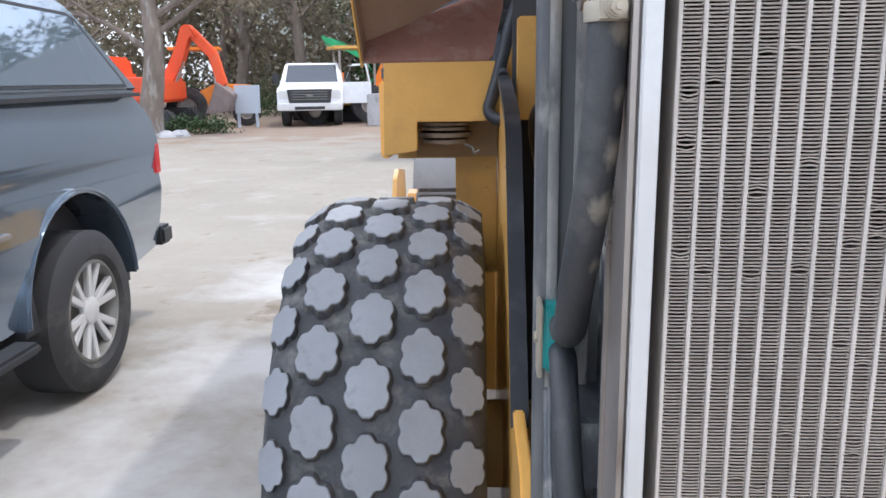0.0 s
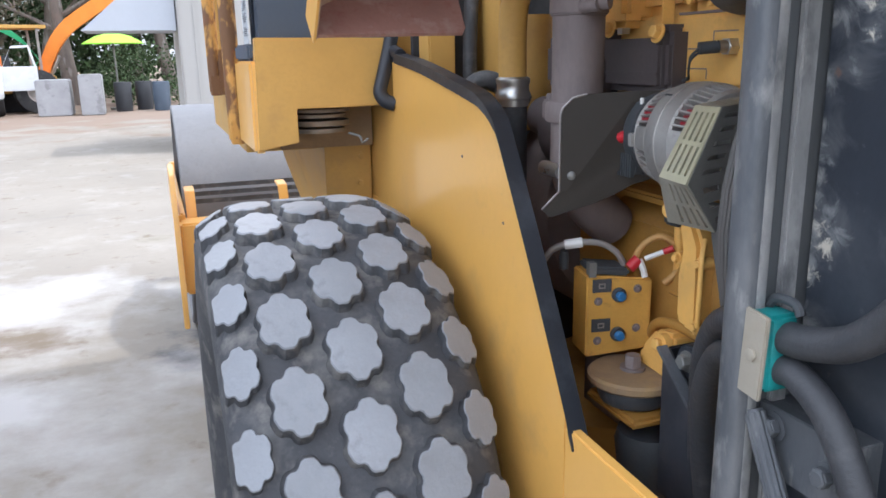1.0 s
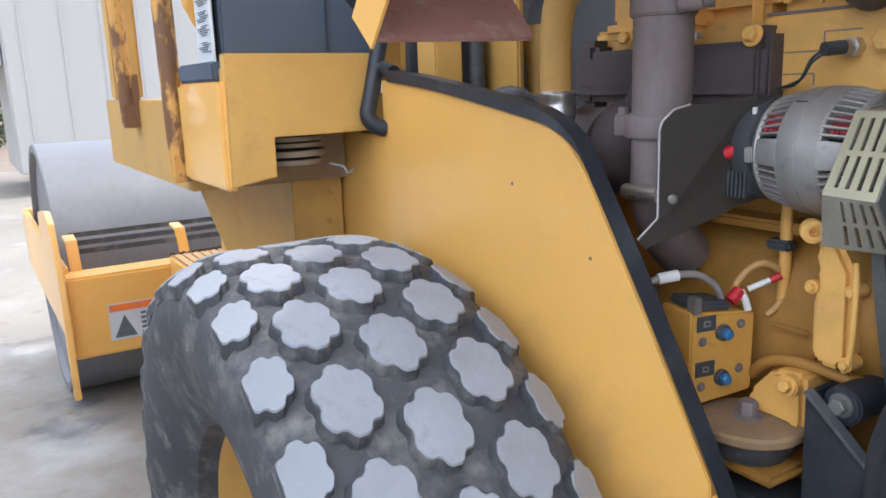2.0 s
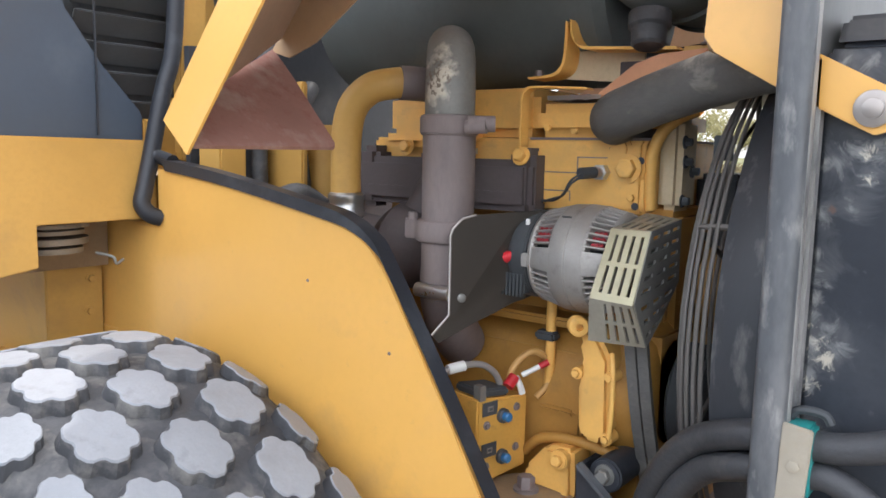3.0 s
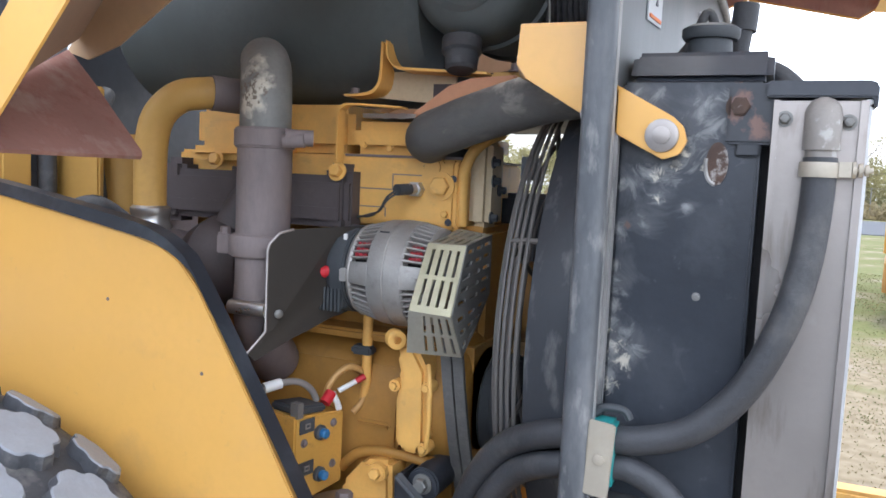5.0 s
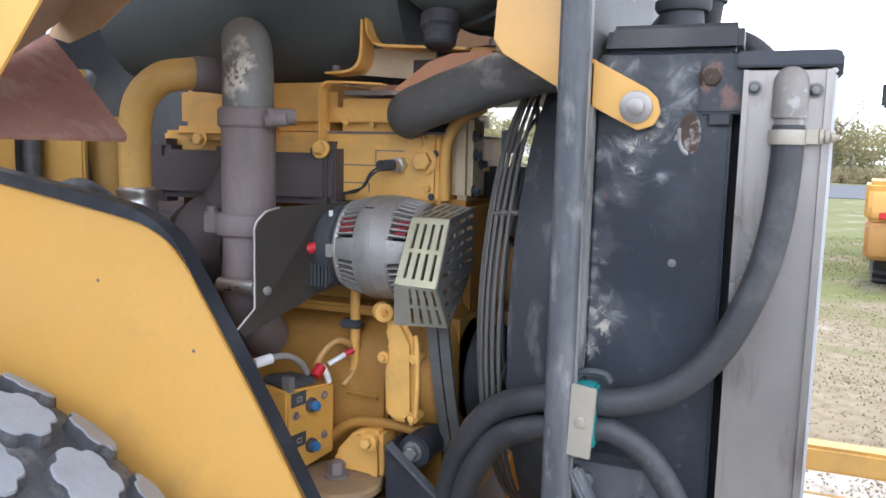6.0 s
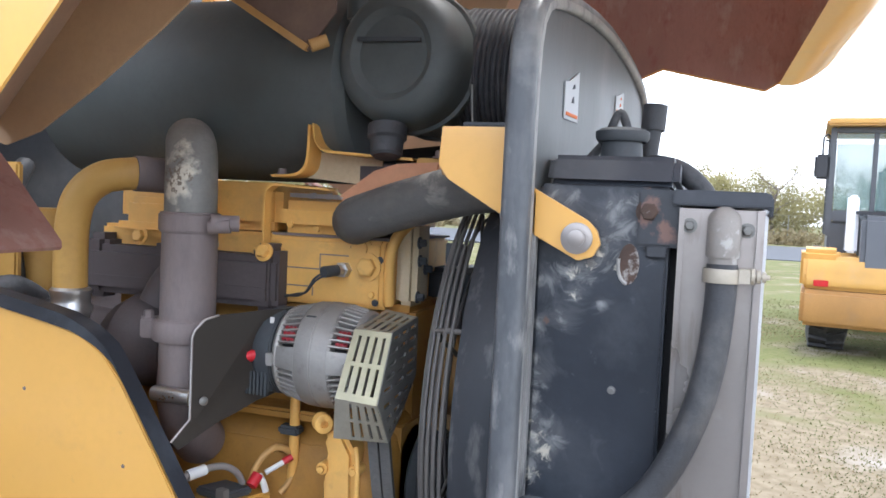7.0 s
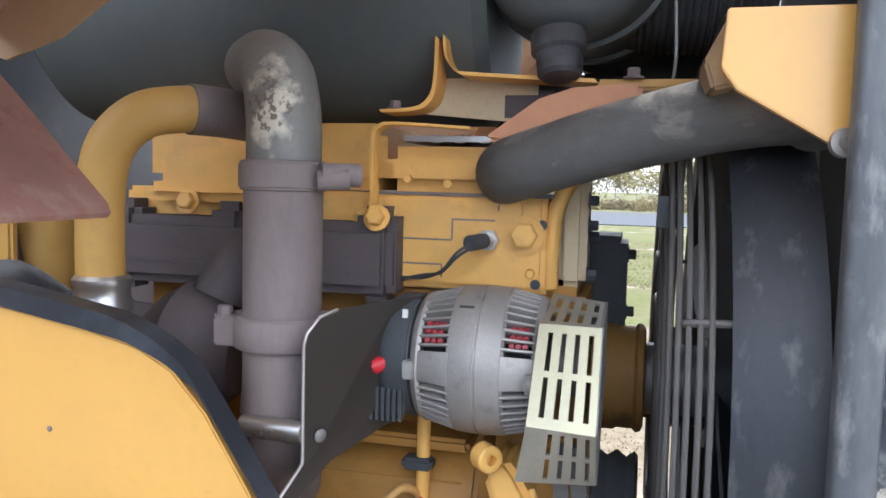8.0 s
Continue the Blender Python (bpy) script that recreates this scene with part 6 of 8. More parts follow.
tube(bm, [(0.296, 1.432, 1.176), (0.302, 1.428, 1.200), (0.314, 1.418, 1.220), (0.330, 1.405, 1.229), (0.347, 1.392, 1.218), (0.356, 1.386, 1.195), (0.352, 1.392, 1.168), (0.338, 1.402, 1.150)], 0.0055, 10)
loop = part("wire_loop", bm, WIRE_TAN, roller, "tan wire loop with red boots")
bm = BM()
cyl(bm, (0.285, 1.425, 1.176), (0.300, 1.422, 1.190), 0.0095, 12)
cyl(bm, (0.327, 1.392, 1.207), (0.338, 1.382, 1.214), 0.0055, 10)
part("red_boot", bm, RED, loop, split=0.02)
bm = BM()
cyl(bm, (0.306, 1.412, 1.193), (0.327, 1.392, 1.207), 0.0045, 10)
tube(bm, [(0.300, 1.420, 1.190), (0.304, 1.414, 1.176), (0.306, 1.410, 1.162)], 0.0055, 8)
part("white_tag", bm, WHITE, loop)
bm = BM()
tube(bm, [(0.352, 1.386, 1.34), (0.350, 1.386, 1.29), (0.351, 1.386, 1.24), (0.356, 1.390, 1.185), (0.36, 1.40, 1.14)], 0.0085, 12)
stem = part("dipstick_tube", bm, ENGINE, roller, "yellow dipstick tube with a black clip")
bm = BM()
box(bm, 0.335, 0.360, 1.372, 1.410, 1.249, 1.264)
part("tube_clip", bm, PLASTIC, stem, bevel=0.004)

# ---- alternator ----
AX, AZ = 0.320, 1.395


def alt_turn(deg):
    """Pose round the alternator's axis: 0 faces -x, rising angles go up."""
    return Matrix.Translation((AX, 0, AZ)) @ Matrix.Rotation(radians(deg - 90), 4, "Y")


bm = BM()
lathe(bm, (AX, 1.276, AZ), (0, 1, 0), [(0, 0), (0, 0.079), (0.003, 0.082), (0.028, 0.0835), (0.029, 0.0822), (0.031, 0.0822), (0.032, 0.0835), (0.056, 0.082), (0.060, 0.079), (0.060, 0)], 64)
lathe(bm, (AX, 1.236, AZ), (0, 1, 0), [(0, 0), (0, 0.058), (0.003, 0.070), (0.010, 0.0745), (0.012, 0.072), (0.012, 0)], 64)
lathe(bm, (AX, 1.366, AZ), (0, 1, 0), [(0, 0), (0, 0.071), (0.004, 0.0735), (0.010, 0.070), (0.014, 0.060), (0.014, 0)], 64)
alt = part("alternator", bm, ALU, roller, "grey cast aluminium alternator with cooling slots")
# near-black cylinders: the hollow's shade is put into their colour
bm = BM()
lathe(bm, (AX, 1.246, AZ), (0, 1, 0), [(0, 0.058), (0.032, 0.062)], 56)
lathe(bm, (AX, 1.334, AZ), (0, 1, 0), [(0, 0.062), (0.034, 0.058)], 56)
part("slot_floor", bm, SHADE_DARK, alt, "near-black cylinder standing in for shade behind the slots")
bar = {}
for y0, y1, r0, r1, key in ((1.243, 1.279, 0.0735, 0.0815, "a"), (1.333, 1.369, 0.0815, 0.0725, "b")):
    for half in (1.2, 13.0):
        bm = BM()
        n = 2 if half < 2 else 8
        rows = []
        for k in range(n + 1):
            an = -half + 2 * half * k / n
            rows.append([bm.verts.new(Matrix.Rotation(radians(an), 4, "Y") @ Vector((0, y, r))) for y, r in ((y0, r0), (y1, r1), (y1, r1 - 0.013), (y0, r0 - 0.013))])
        for A, C in zip(rows, rows[1:]):
            for i in range(4):
                bm.faces.new((A[i], A[(i + 1) % 4], C[(i + 1) % 4], C[i]))
        bm.faces.new(rows[0]), bm.faces.new(rows[-1][::-1])
        finish(bm, 0.0008, 1)
        bar[key, half] = mesh_of("cooling_fin", bm, ALU)
    for base in (0, 120, 240):
        ob = new("slot_bridge", bar[key, 13.0])
        ob.parent = alt
        ob.matrix_basis = alt_turn(base + (2 if key == "a" else 2))
        for k in range(12):
            ob = new("cooling_fin", bar[key, 1.2])
            ob.parent = alt
            ob.matrix_basis = alt_turn(base + 20.5 + k * 7.55)
for y0, y1 in ((1.252, 1.272), (1.342, 1.360)):
    for k in range(3):
        bm = BM()
        for j in range(3):
            box(bm, -0.0026, 0.0026, y0 + j * 0.007, y0 + 0.0058 + j * 0.007, 0.066, 0.0735, alt_turn(24.5 + k * 7.55))
        part("winding", bm, COPPER, alt, "red lacquered copper winding", bevel=0.0012)
bm = BM()
lathe(bm, (AX, 1.379, AZ), (0, 1, 0), [(0, 0.062), (0.002, 0.070), (0.024, 0.070), (0.036, 0.064), (0.044, 0.050), (0.044, 0)], 40)
box(bm, AX - 0.060, AX - 0.030, 1.385, 1.424, AZ - 0.058, AZ - 0.022)
part("rear_cover", bm, PLASTIC, alt, "black plastic rear cover", bevel=0.002)
bm = BM()
cyl(bm, (AX - 0.060, 1.404, AZ + 0.002), (AX - 0.066, 1.420, AZ - 0.004), 0.009, 14)
part("terminal_cap", bm, RED, alt, "red terminal cap", bevel=0.002)
bm = BM()
for k in range(6):
    box(bm, AX - 0.066, AX - 0.060, 1.386 + k * 0.0065, 1.3895 + k * 0.0065, AZ - 0.062, AZ - 0.026)
part("cover_rib", bm, PLASTIC, alt, split=0.003)
bm = BM()
box(bm, AX - 0.050, AX - 0.047, 1.386, 1.392, AZ + 0.036, AZ + 0.058)
part("wire_tag", bm, WHITE, alt)
bm = BM()
box(bm, -0.010, 0.010, 1.240, 1.252, 0.070, 0.0825, alt_turn(-4))
bolt(bm, alt_turn(-4) @ Vector((0, 1.246, 0.0825)), (-1, 0, 0), 0.006, 0.004)
part("case_boss", bm, ALU, alt, bevel=0.0015)
bm = BM()
box(bm, -0.010, 0.010, 1.372, 1.384, 0.060, 0.075, alt_turn(-2))
part("case_boss", bm, ALU, alt, bevel=0.0015)
bm = BM()
box(bm, -0.0015, 0.0015, 1.312, 1.328, 0.0832, 0.0838, alt_turn(52))
part("stamp_mark", bm, PLASTIC, alt)


# slotted sheet guard over the pulley: three folded faces and an end plate
def slotted_quad(tl, tr, br, bl, slots, thick=0.003):
    """A four-cornered plate with slots cut through, given as shares (u0, u1, v0, v1) of its width and height."""
    bm = BM()
    slotted(bm, (0, 0, 0), (1, 0, 0), (0, 1, 0), 1.0, 1.0, slots, 1.0)
    tl, tr, br, bl = (Vector(p) for p in (tl, tr, br, bl))
    nrm = (tr - tl).cross(bl - tl).normalized() * thick
    for v in bm.verts:
        a, b, k = v.co
        v.co = (tl * (1 - a) + tr * a) * (1 - b) + (bl * (1 - a) + br * a) * b + nrm * k
    return bm


def slot_rows(cols, rows, u0, u1, v0, v1, fill_u, fill_v):
    du, dv = (u1 - u0) / cols, (v1 - v0) / rows
    return [(u0 + c * du + du * (1 - fill_u) / 2, u0 + (c + 1) * du - du * (1 - fill_u) / 2, v0 + r * dv + dv * (1 - fill_v) / 2, v0 + (r + 1) * dv - dv * (1 - fill_v) / 2) for r in range(rows) for c in range(cols)]


# one sheet: flanges and end plate get darker tones as shade by slant
G_TL, G_TR, G_BR, G_BL = (0.253, 1.241, 1.451), (0.243, 1.178, 1.452), (0.196, 1.178, 1.357), (0.204, 1.245, 1.358)
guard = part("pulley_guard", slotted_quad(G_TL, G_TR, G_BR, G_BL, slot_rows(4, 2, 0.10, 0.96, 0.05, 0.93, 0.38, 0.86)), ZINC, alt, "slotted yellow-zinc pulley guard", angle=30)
part("guard_flange", slotted_quad(G_BL, G_BR, (0.246, 1.178, 1.291), (0.232, 1.258, 1.291), slot_rows(4, 2, 0.28, 0.98, 0.04, 0.96, 0.36, 0.84)), ZINC_DARK, alt, "slotted zinc guard flange, darker for shade", angle=30)
part("guard_flange", slotted_quad((0.372, 1.240, 1.467), (0.348, 1.178, 1.463), G_TR, G_TL, slot_rows(4, 2, 0.08, 0.96, 0.06, 0.94, 0.42, 0.80)), ZINC_DARK, alt, "slotted zinc guard flange, darker for shade", angle=30)
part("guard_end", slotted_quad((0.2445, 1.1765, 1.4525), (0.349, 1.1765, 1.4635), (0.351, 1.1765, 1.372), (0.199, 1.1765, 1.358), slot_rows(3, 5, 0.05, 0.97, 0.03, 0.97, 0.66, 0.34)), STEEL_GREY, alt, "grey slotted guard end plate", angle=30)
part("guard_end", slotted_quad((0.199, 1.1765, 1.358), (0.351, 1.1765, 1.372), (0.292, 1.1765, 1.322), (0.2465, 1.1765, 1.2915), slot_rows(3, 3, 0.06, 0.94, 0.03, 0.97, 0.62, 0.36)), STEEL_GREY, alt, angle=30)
bm = BM()
lathe(bm, (AX, 1.195, AZ), (0, 1, 0), [(0, 0), (0, 0.030), (0.004, 0.036), (0.018, 0.033), (0.036, 0.036), (0.042, 0.03), (0.042, 0)], 30)
part("pulley", bm, STEEL_GREY, alt)
bm = BM()
lathe(bm, (0.56, 1.0, 1.332), (0, 1, 0), [(0.130, 0), (0.130, 0.066), (0.133, 0.073), (0.140, 0.075), (0.144, 0.070), (0.165, 0.070), (0.170, 0.073), (0.200, 0.073), (0.200, 0)], 40)
part("fan_hub", bm, mat("rusty brown pulley paint", (0.34, 0.18, 0.05), 0.6, vary=0.15, scale=9, dirt=(0.15, 0.08, 0.03), dirt_amt=0.4, dirt_scale=12), roller, "rust-brown fan pulley")
bm = BM()
cyl(bm, (0.56, 1.0, 1.332), (0.56, 1.1295, 1.332), 0.049, 28)
part("hub_shaft", bm, STEEL_GREY, roller)

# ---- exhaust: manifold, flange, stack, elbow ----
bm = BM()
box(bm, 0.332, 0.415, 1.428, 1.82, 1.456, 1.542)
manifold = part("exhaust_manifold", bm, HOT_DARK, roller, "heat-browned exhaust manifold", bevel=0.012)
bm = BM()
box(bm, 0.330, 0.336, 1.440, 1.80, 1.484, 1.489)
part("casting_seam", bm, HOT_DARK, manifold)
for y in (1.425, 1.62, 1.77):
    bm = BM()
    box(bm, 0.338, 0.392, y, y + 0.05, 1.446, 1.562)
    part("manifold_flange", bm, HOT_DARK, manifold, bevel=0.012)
bm = BM()
bolt(bm, (0.335, 1.445, 1.548), (-1, 0, 0.3), 0.011, 0.012)
part("manifold_bolt", bm, ENGINE, manifold)
bm = BM()
box(bm, 0.33, 0.345, 1.54, 1.555, 1.55, 1.56)
part("bright_tab", bm, STEEL, manifold)
SXC, SYC = 0.232, 1.515
bm = BM()
cyl(bm, (SXC, SYC, 1.444), (SXC, SYC, 1.598), 0.042, 34)
lathe(bm, (SXC, SYC, 1.411), (0, 0, 1), [(0, 0), (0, 0.050), (0.004, 0.052), (0.030, 0.052), (0.034, 0.049), (0.034, 0.042), (0.036, 0.042)], 34)
box(bm, SXC - 0.03, SXC + 0.03, SYC - 0.066, SYC + 0.066, 1.413, 1.443)
lathe(bm, (SXC, SYC, 1.578), (0, 0, 1), [(0, 0.042), (0.002, 0.047), (0.030, 0.047), (0.032, 0.042)], 34)
tube(bm, [(SXC, SYC, 1.416), (SXC, SYC, 1.373), (SXC + 0.005, SYC + 0.005, 1.326), (SXC + 0.04, SYC + 0.02, 1.269), (SXC + 0.1, SYC + 0.04, 1.22)], 0.042, 26)
stack = part("exhaust_riser", bm, HOT, roller, "heat-browned exhaust riser with clamp flange", bevel=0.002)
bm = BM()
cyl(bm, (SXC - 0.02, SYC - 0.050, 1.596), (SXC + 0.005, SYC - 0.083, 1.596), 0.0125, 14)
cyl(bm, (SXC - 0.022, SYC - 0.048, 1.590), (SXC - 0.01, SYC - 0.078, 1.592), 0.011, 10)
part("clamp_lug", bm, HOT, stack)
bm = BM()
for dy in (-0.058, 0.058):
    bolt(bm, (SXC - 0.018, SYC + dy, 1.443), (0, 0, 1), 0.008, 0.010)
part("flange_bolt", bm, HOT, stack, split=0.03)
bm = BM()
tube(bm, [(SXC, SYC, 1.605), (SXC, SYC, 1.64), (SXC + 0.005, SYC + 0.004, 1.668), (SXC + 0.026, SYC + 0.02, 1.700), (SXC + 0.07, SYC + 0.055, 1.722), (SXC + 0.13, SYC + 0.10, 1.728)], 0.0395, 26)
part("riser_elbow", bm, stain(stain(mat("burnt aluminised pipe", (0.19, 0.185, 0.17), 0.55, metal=0.2, vary=0.2, scale=8, bump=0.15, dirt=(0.30, 0.29, 0.26), dirt_amt=0.3, dirt_scale=9, edge=0.2), (0.62, 0.57, 0.46), [(SXC - 0.04, SYC - 0.005, 1.645, 0.055), (SXC - 0.04, SYC - 0.012, 1.672, 0.055), (SXC - 0.03, SYC, 1.70, 0.05)], 26, 0.70, 0.14, 0.85), (0.13, 0.095, 0.07), [(SXC - 0.04, SYC, 1.665, 0.08)], 110, 0.84, 0.05, 0.9), stack, "burnt grey elbow with pale blotches")
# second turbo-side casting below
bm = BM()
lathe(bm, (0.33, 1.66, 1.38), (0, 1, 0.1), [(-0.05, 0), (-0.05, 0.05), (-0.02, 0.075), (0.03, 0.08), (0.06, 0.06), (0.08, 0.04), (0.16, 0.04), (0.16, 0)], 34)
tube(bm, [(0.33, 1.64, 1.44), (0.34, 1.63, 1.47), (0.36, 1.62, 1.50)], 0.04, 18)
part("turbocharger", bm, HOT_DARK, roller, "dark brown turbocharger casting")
# heat shield
bm = BM()
prism(bm, [(1.464, 1.427), (1.462, 1.438), (1.454, 1.453), (1.442, 1.459), (1.405, 1.463), (1.33, 1.466), (1.345, 1.36), (1.395, 1.322), (1.403, 1.317), (1.418, 1.298), (1.434, 1.281), (1.455, 1.268), (1.473, 1.263), (1.479, 1.276), (1.464, 1.306)], "x", 0.0, 0.003)
for v in bm.verts:
    v.co.x = 0.172 + (1.466 - v.co.y) * 1.55 + v.co.x
    if v.co.z < 1.33 and v.co.y < 1.46:   # the lower part folds inwards
        v.co.x, v.co.y = v.co.x + 0.54 * (1.34 - v.co.z) * 0.7, v.co.y + 0.84 * (1.34 - v.co.z) * 0.7
shield = part("heat_shield", bm, SHIELD, roller, "bent brown heat shield plate")
bm = BM()
tube(bm, [(0.1505, 1.4785, 1.276), (0.174, 1.464, 1.306), (0.174, 1.464, 1.427), (0.177, 1.462, 1.438), (0.1895, 1.454, 1.453), (0.208, 1.442, 1.459)], 0.0020, 6, 1, False)
part("shield_edge", bm, ALU_DULL, shield)
bm = BM()
lathe(bm, (0.189, 1.452, 1.332), (-0.54, -0.84, 0), [(0, 0), (0, 0.007), (0.002, 0.007), (0.004, 0.004), (0.004, 0)], 14)
part("shield_bolt", bm, STEEL_GREY, shield)
bm = BM()
cyl(bm, (0.178, 1.464, 1.337), (0.184, 1.535, 1.336), 0.0115, 16)
part("shield_stud", bm, STEEL, shield, "steel spacer stud")

# ---- curved yellow intake pipe ----
bm = BM()
YP = [(0.217, 1.728, 1.42), (0.217, 1.730, 1.50), (0.217, 1.728, 1.58), (0.219, 1.714, 1.627), (0.231, 1.684, 1.657), (0.255, 1.652, 1.666), (0.272, 1.640, 1.667)]
tube(bm, YP, 0.0262, 24)
pipe = part("intake_pipe", bm, YELLOW_DULL, roller, "curved yellow intake pipe")
bm = BM()
lathe(bm, (0.217, 1.728, 1.425), (0, 0, 1), [(0, 0), (0, 0.029), (0.012, 0.030), (0.014, 0.0325), (0.022, 0.0335), (0.028, 0.0305), (0.040, 0.030), (0.043, 0.032), (0.050, 0.032), (0.054, 0.028), (0.054, 0)], 28)
part("pipe_sleeve", bm, STEEL, pipe, "silver sleeve clamp")
bm = BM()
tube(bm, [(0.262, 1.647, 1.667), (0.28, 1.635, 1.667), (0.32, 1.615, 1.665), (0.38, 1.60, 1.66)], 0.029, 24)
part("pipe_elbow", bm, HOT, pipe, "grey-brown elbow joining the intake pipe")
bm = BM()
cyl(bm, (0.217, 1.728, 1.28), (0.217, 1.728, 1.43), 0.027, 20)
box(bm, 0.195, 0.204, 1.735, 1.758, 1.445, 1.46)
part("pipe_boot", bm, RUBBER, pipe)
bm = BM()
box(bm, 0.36, 0.44, 1.58, 1.75, 1.565, 1.63)
box(bm, 0.345, 0.40, 1.56, 1.77, 1.560, 1.585)
man = part("rocker_cover", bm, ENGINE, roller, "yellow rocker housing", bevel=0.012)
bm = BM()
for y in (1.60, 1.70):
    bolt(bm, (0.345, y, 1.56), (-1, 0, 0.2), 0.011, 0.01)
part("rocker_bolt", bm, ENGINE, man, split=0.03)

# ---- air cleaner, muffler and charge hose ----
bm = BM()
CLEAN_AXIS = (1.0, -0.13, 0.0)
lathe(bm, (0.34, 1.240, 1.870), CLEAN_AXIS, [(0.010, 0), (0.010, 0.060), (0.004, 0.066), (0.0, 0.072), (0.002, 0.086), (0.010, 0.098), (0.024, 0.107), (0.040, 0.110), (0.078, 0.111), (0.080, 0.117), (0.088, 0.1185), (0.094, 0.1165), (0.096, 0.112), (0.17, 0.112), (0.172, 0.118), (0.182, 0.119), (0.190, 0.118), (0.192, 0.112), (0.42, 0.111), (0.44, 0.10), (0.44, 0)], 64)
cleaner = part("air_cleaner", bm, HAZY_BLACK, roller, "large black plastic air cleaner canister")
bm = BM()
ax = Vector(CLEAN_AXIS).normalized()
for k in range(7):
    lathe(bm, Vector((0.34, 1.240, 1.870)) + ax * (0.225 + k * 0.010), CLEAN_AXIS, [(0, 0.111), (0.002, 0.1145), (0.004, 0.1145), (0.006, 0.111)], 56)
part("canister_rib", bm, PLASTIC, cleaner, split=0.005)
bm = BM()
strip(bm, [(0.3395, 1.295, 1.893), (0.3395, 1.190, 1.890)], (0, 0, 1), 0.006, (1, 0, 0), 0.004, 1, False)
part("cover_seam", bm, PLASTIC, cleaner)
bm = BM()
cyl(bm, (0.392, 1.308, 1.93), (0.392, 1.308, 2.42), 0.029, 24)
part("intake_riser", bm, HAZY_BLACK, cleaner, "black upright intake stack", bevel=0.003)
bm = BM()
lathe(bm, (0.352, 1.243, 1.758), (-0.25, -0.1, -1), [(0, 0), (0, 0.031), (0.02, 0.031), (0.024, 0.026), (0.046, 0.025), (0.050, 0.021), (0.050, 0)], 26)
part("dust_valve", bm, RUBBER, cleaner, "rubber dust valve")
bm = BM()
prof = [(-0.01, 0.102)]
for k in range(17):
    prof += [(k * 0.009, 0.102), (k * 0.009 + 0.003, 0.1055), (k * 0.009 + 0.006, 0.1055), (k * 0.009 + 0.0085, 0.102)]
lathe(bm, (0.50, 1.155, 1.868), (0, -1, -0.06), prof, 48)
part("intake_hose", bm, RUBBER, cleaner, "ribbed black intake hose")
bm = BM()
prism(bm, [(1.0, 1.71), (1.15, 1.66), (1.36, 1.655), (1.36, 1.74), (1.19, 1.76), (1.19, 1.88), (1.0, 1.86)], "x", 0.62, 0.98)
part("intake_box", bm, SHIELD, cleaner, "dusty brown intake box behind the hose", bevel=0.01)
bm = BM()
strip(bm, [(0.40, 1.12, 1.83), (0.40, 1.115, 1.74), (0.41, 1.12, 1.70)], (1, 0, 0), 0.018, (0, 1, 0), 0.003, 4)
part("band_clamp", bm, STEEL_GREY, cleaner)
bm = BM()
lathe(bm, (0.52, 1.33, 1.838), (0, 1, 0), [(0, 0), (0, 0.15), (0.015, 0.168), (0.62, 0.168), (0.64, 0.15), (0.64, 0)], 56)
muffler = part("muffler", bm, HAZY_BLACK, roller, "large black muffler drum")
bm = BM()
tube(bm, [(0.46, 1.30, 1.60), (0.41, 1.302, 1.602), (0.362, 1.297, 1.606), (0.33, 1.275, 1.612), (0.315, 1.24, 1.622), (0.302, 1.20, 1.634), (0.283, 1.13, 1.652), (0.262, 1.06, 1.666), (0.255, 1.0, 1.670), (0.27, 0.985, 1.66)], 0.0365, 26)
part("coolant_hose", bm, DUSTY_HOSE, roller, "thick black coolant hose with woven texture")


# ---- parked vehicles and yard, west and north ----
CAR_PAINT = mat("blue-grey metallic car paint", (0.150, 0.195, 0.250), 0.10, metal=0.6, vary=0.05, scale=1.2, coat=0.9, dirt=(0.2, 0.21, 0.22), dirt_amt=0.25, dirt_scale=2.5, edge=0.4)
WHITE_PAINT = mat("white vehicle paint", (0.72, 0.73, 0.75), 0.3, vary=0.04, scale=1.5, coat=0.6, dirt=(0.5, 0.48, 0.44), dirt_amt=0.3, dirt_scale=2, edge=0.4)
CAR_TYRE = mat("car tyre rubber", (0.03, 0.03, 0.032), 0.75, vary=0.2, scale=9, bump=0.2, dirt=(0.16, 0.15, 0.13), dirt_amt=0.45, dirt_scale=5, edge=0.35)
CHROME = mat("bright chrome", (0.7, 0.7, 0.72), 0.18, metal=1.0, vary=0.05, scale=3)
DARK_TRIM = mat("dark trim plastic", (0.025, 0.026, 0.03), 0.55, vary=0.15, scale=5)
LENS_RED = mat("red lamp lens", (0.5, 0.015, 0.02), 0.2, vary=0.05, scale=9, coat=0.6)
ORANGE_M = mat("orange-red machine paint", (0.72, 0.09, 0.025), 0.5, vary=0.12, scale=2, dirt=(0.4, 0.16, 0.08), dirt_amt=0.35, dirt_scale=2, edge=0.35)
ORANGE_L = mat("orange machine paint", (0.78, 0.24, 0.025), 0.5, vary=0.12, scale=2, dirt=(0.45, 0.2, 0.08), dirt_amt=0.35, dirt_scale=2, edge=0.35)
GREEN_M = mat("green machine paint", (0.03, 0.34, 0.13), 0.5, vary=0.15, scale=2)
GREEN_CLOTH = mat("bright green canvas", (0.35, 0.80, 0.06), 0.8, vary=0.12, scale=3)
WHITE_WALL = mat("white ribbed trailer skin", (0.36, 0.345, 0.325), 0.6, vary=0.04, scale=0.8, dirt=(0.30, 0.28, 0.26), dirt_amt=0.35, dirt_scale=0.9, edge=0.4, stretch=(1, 1, 0.4))
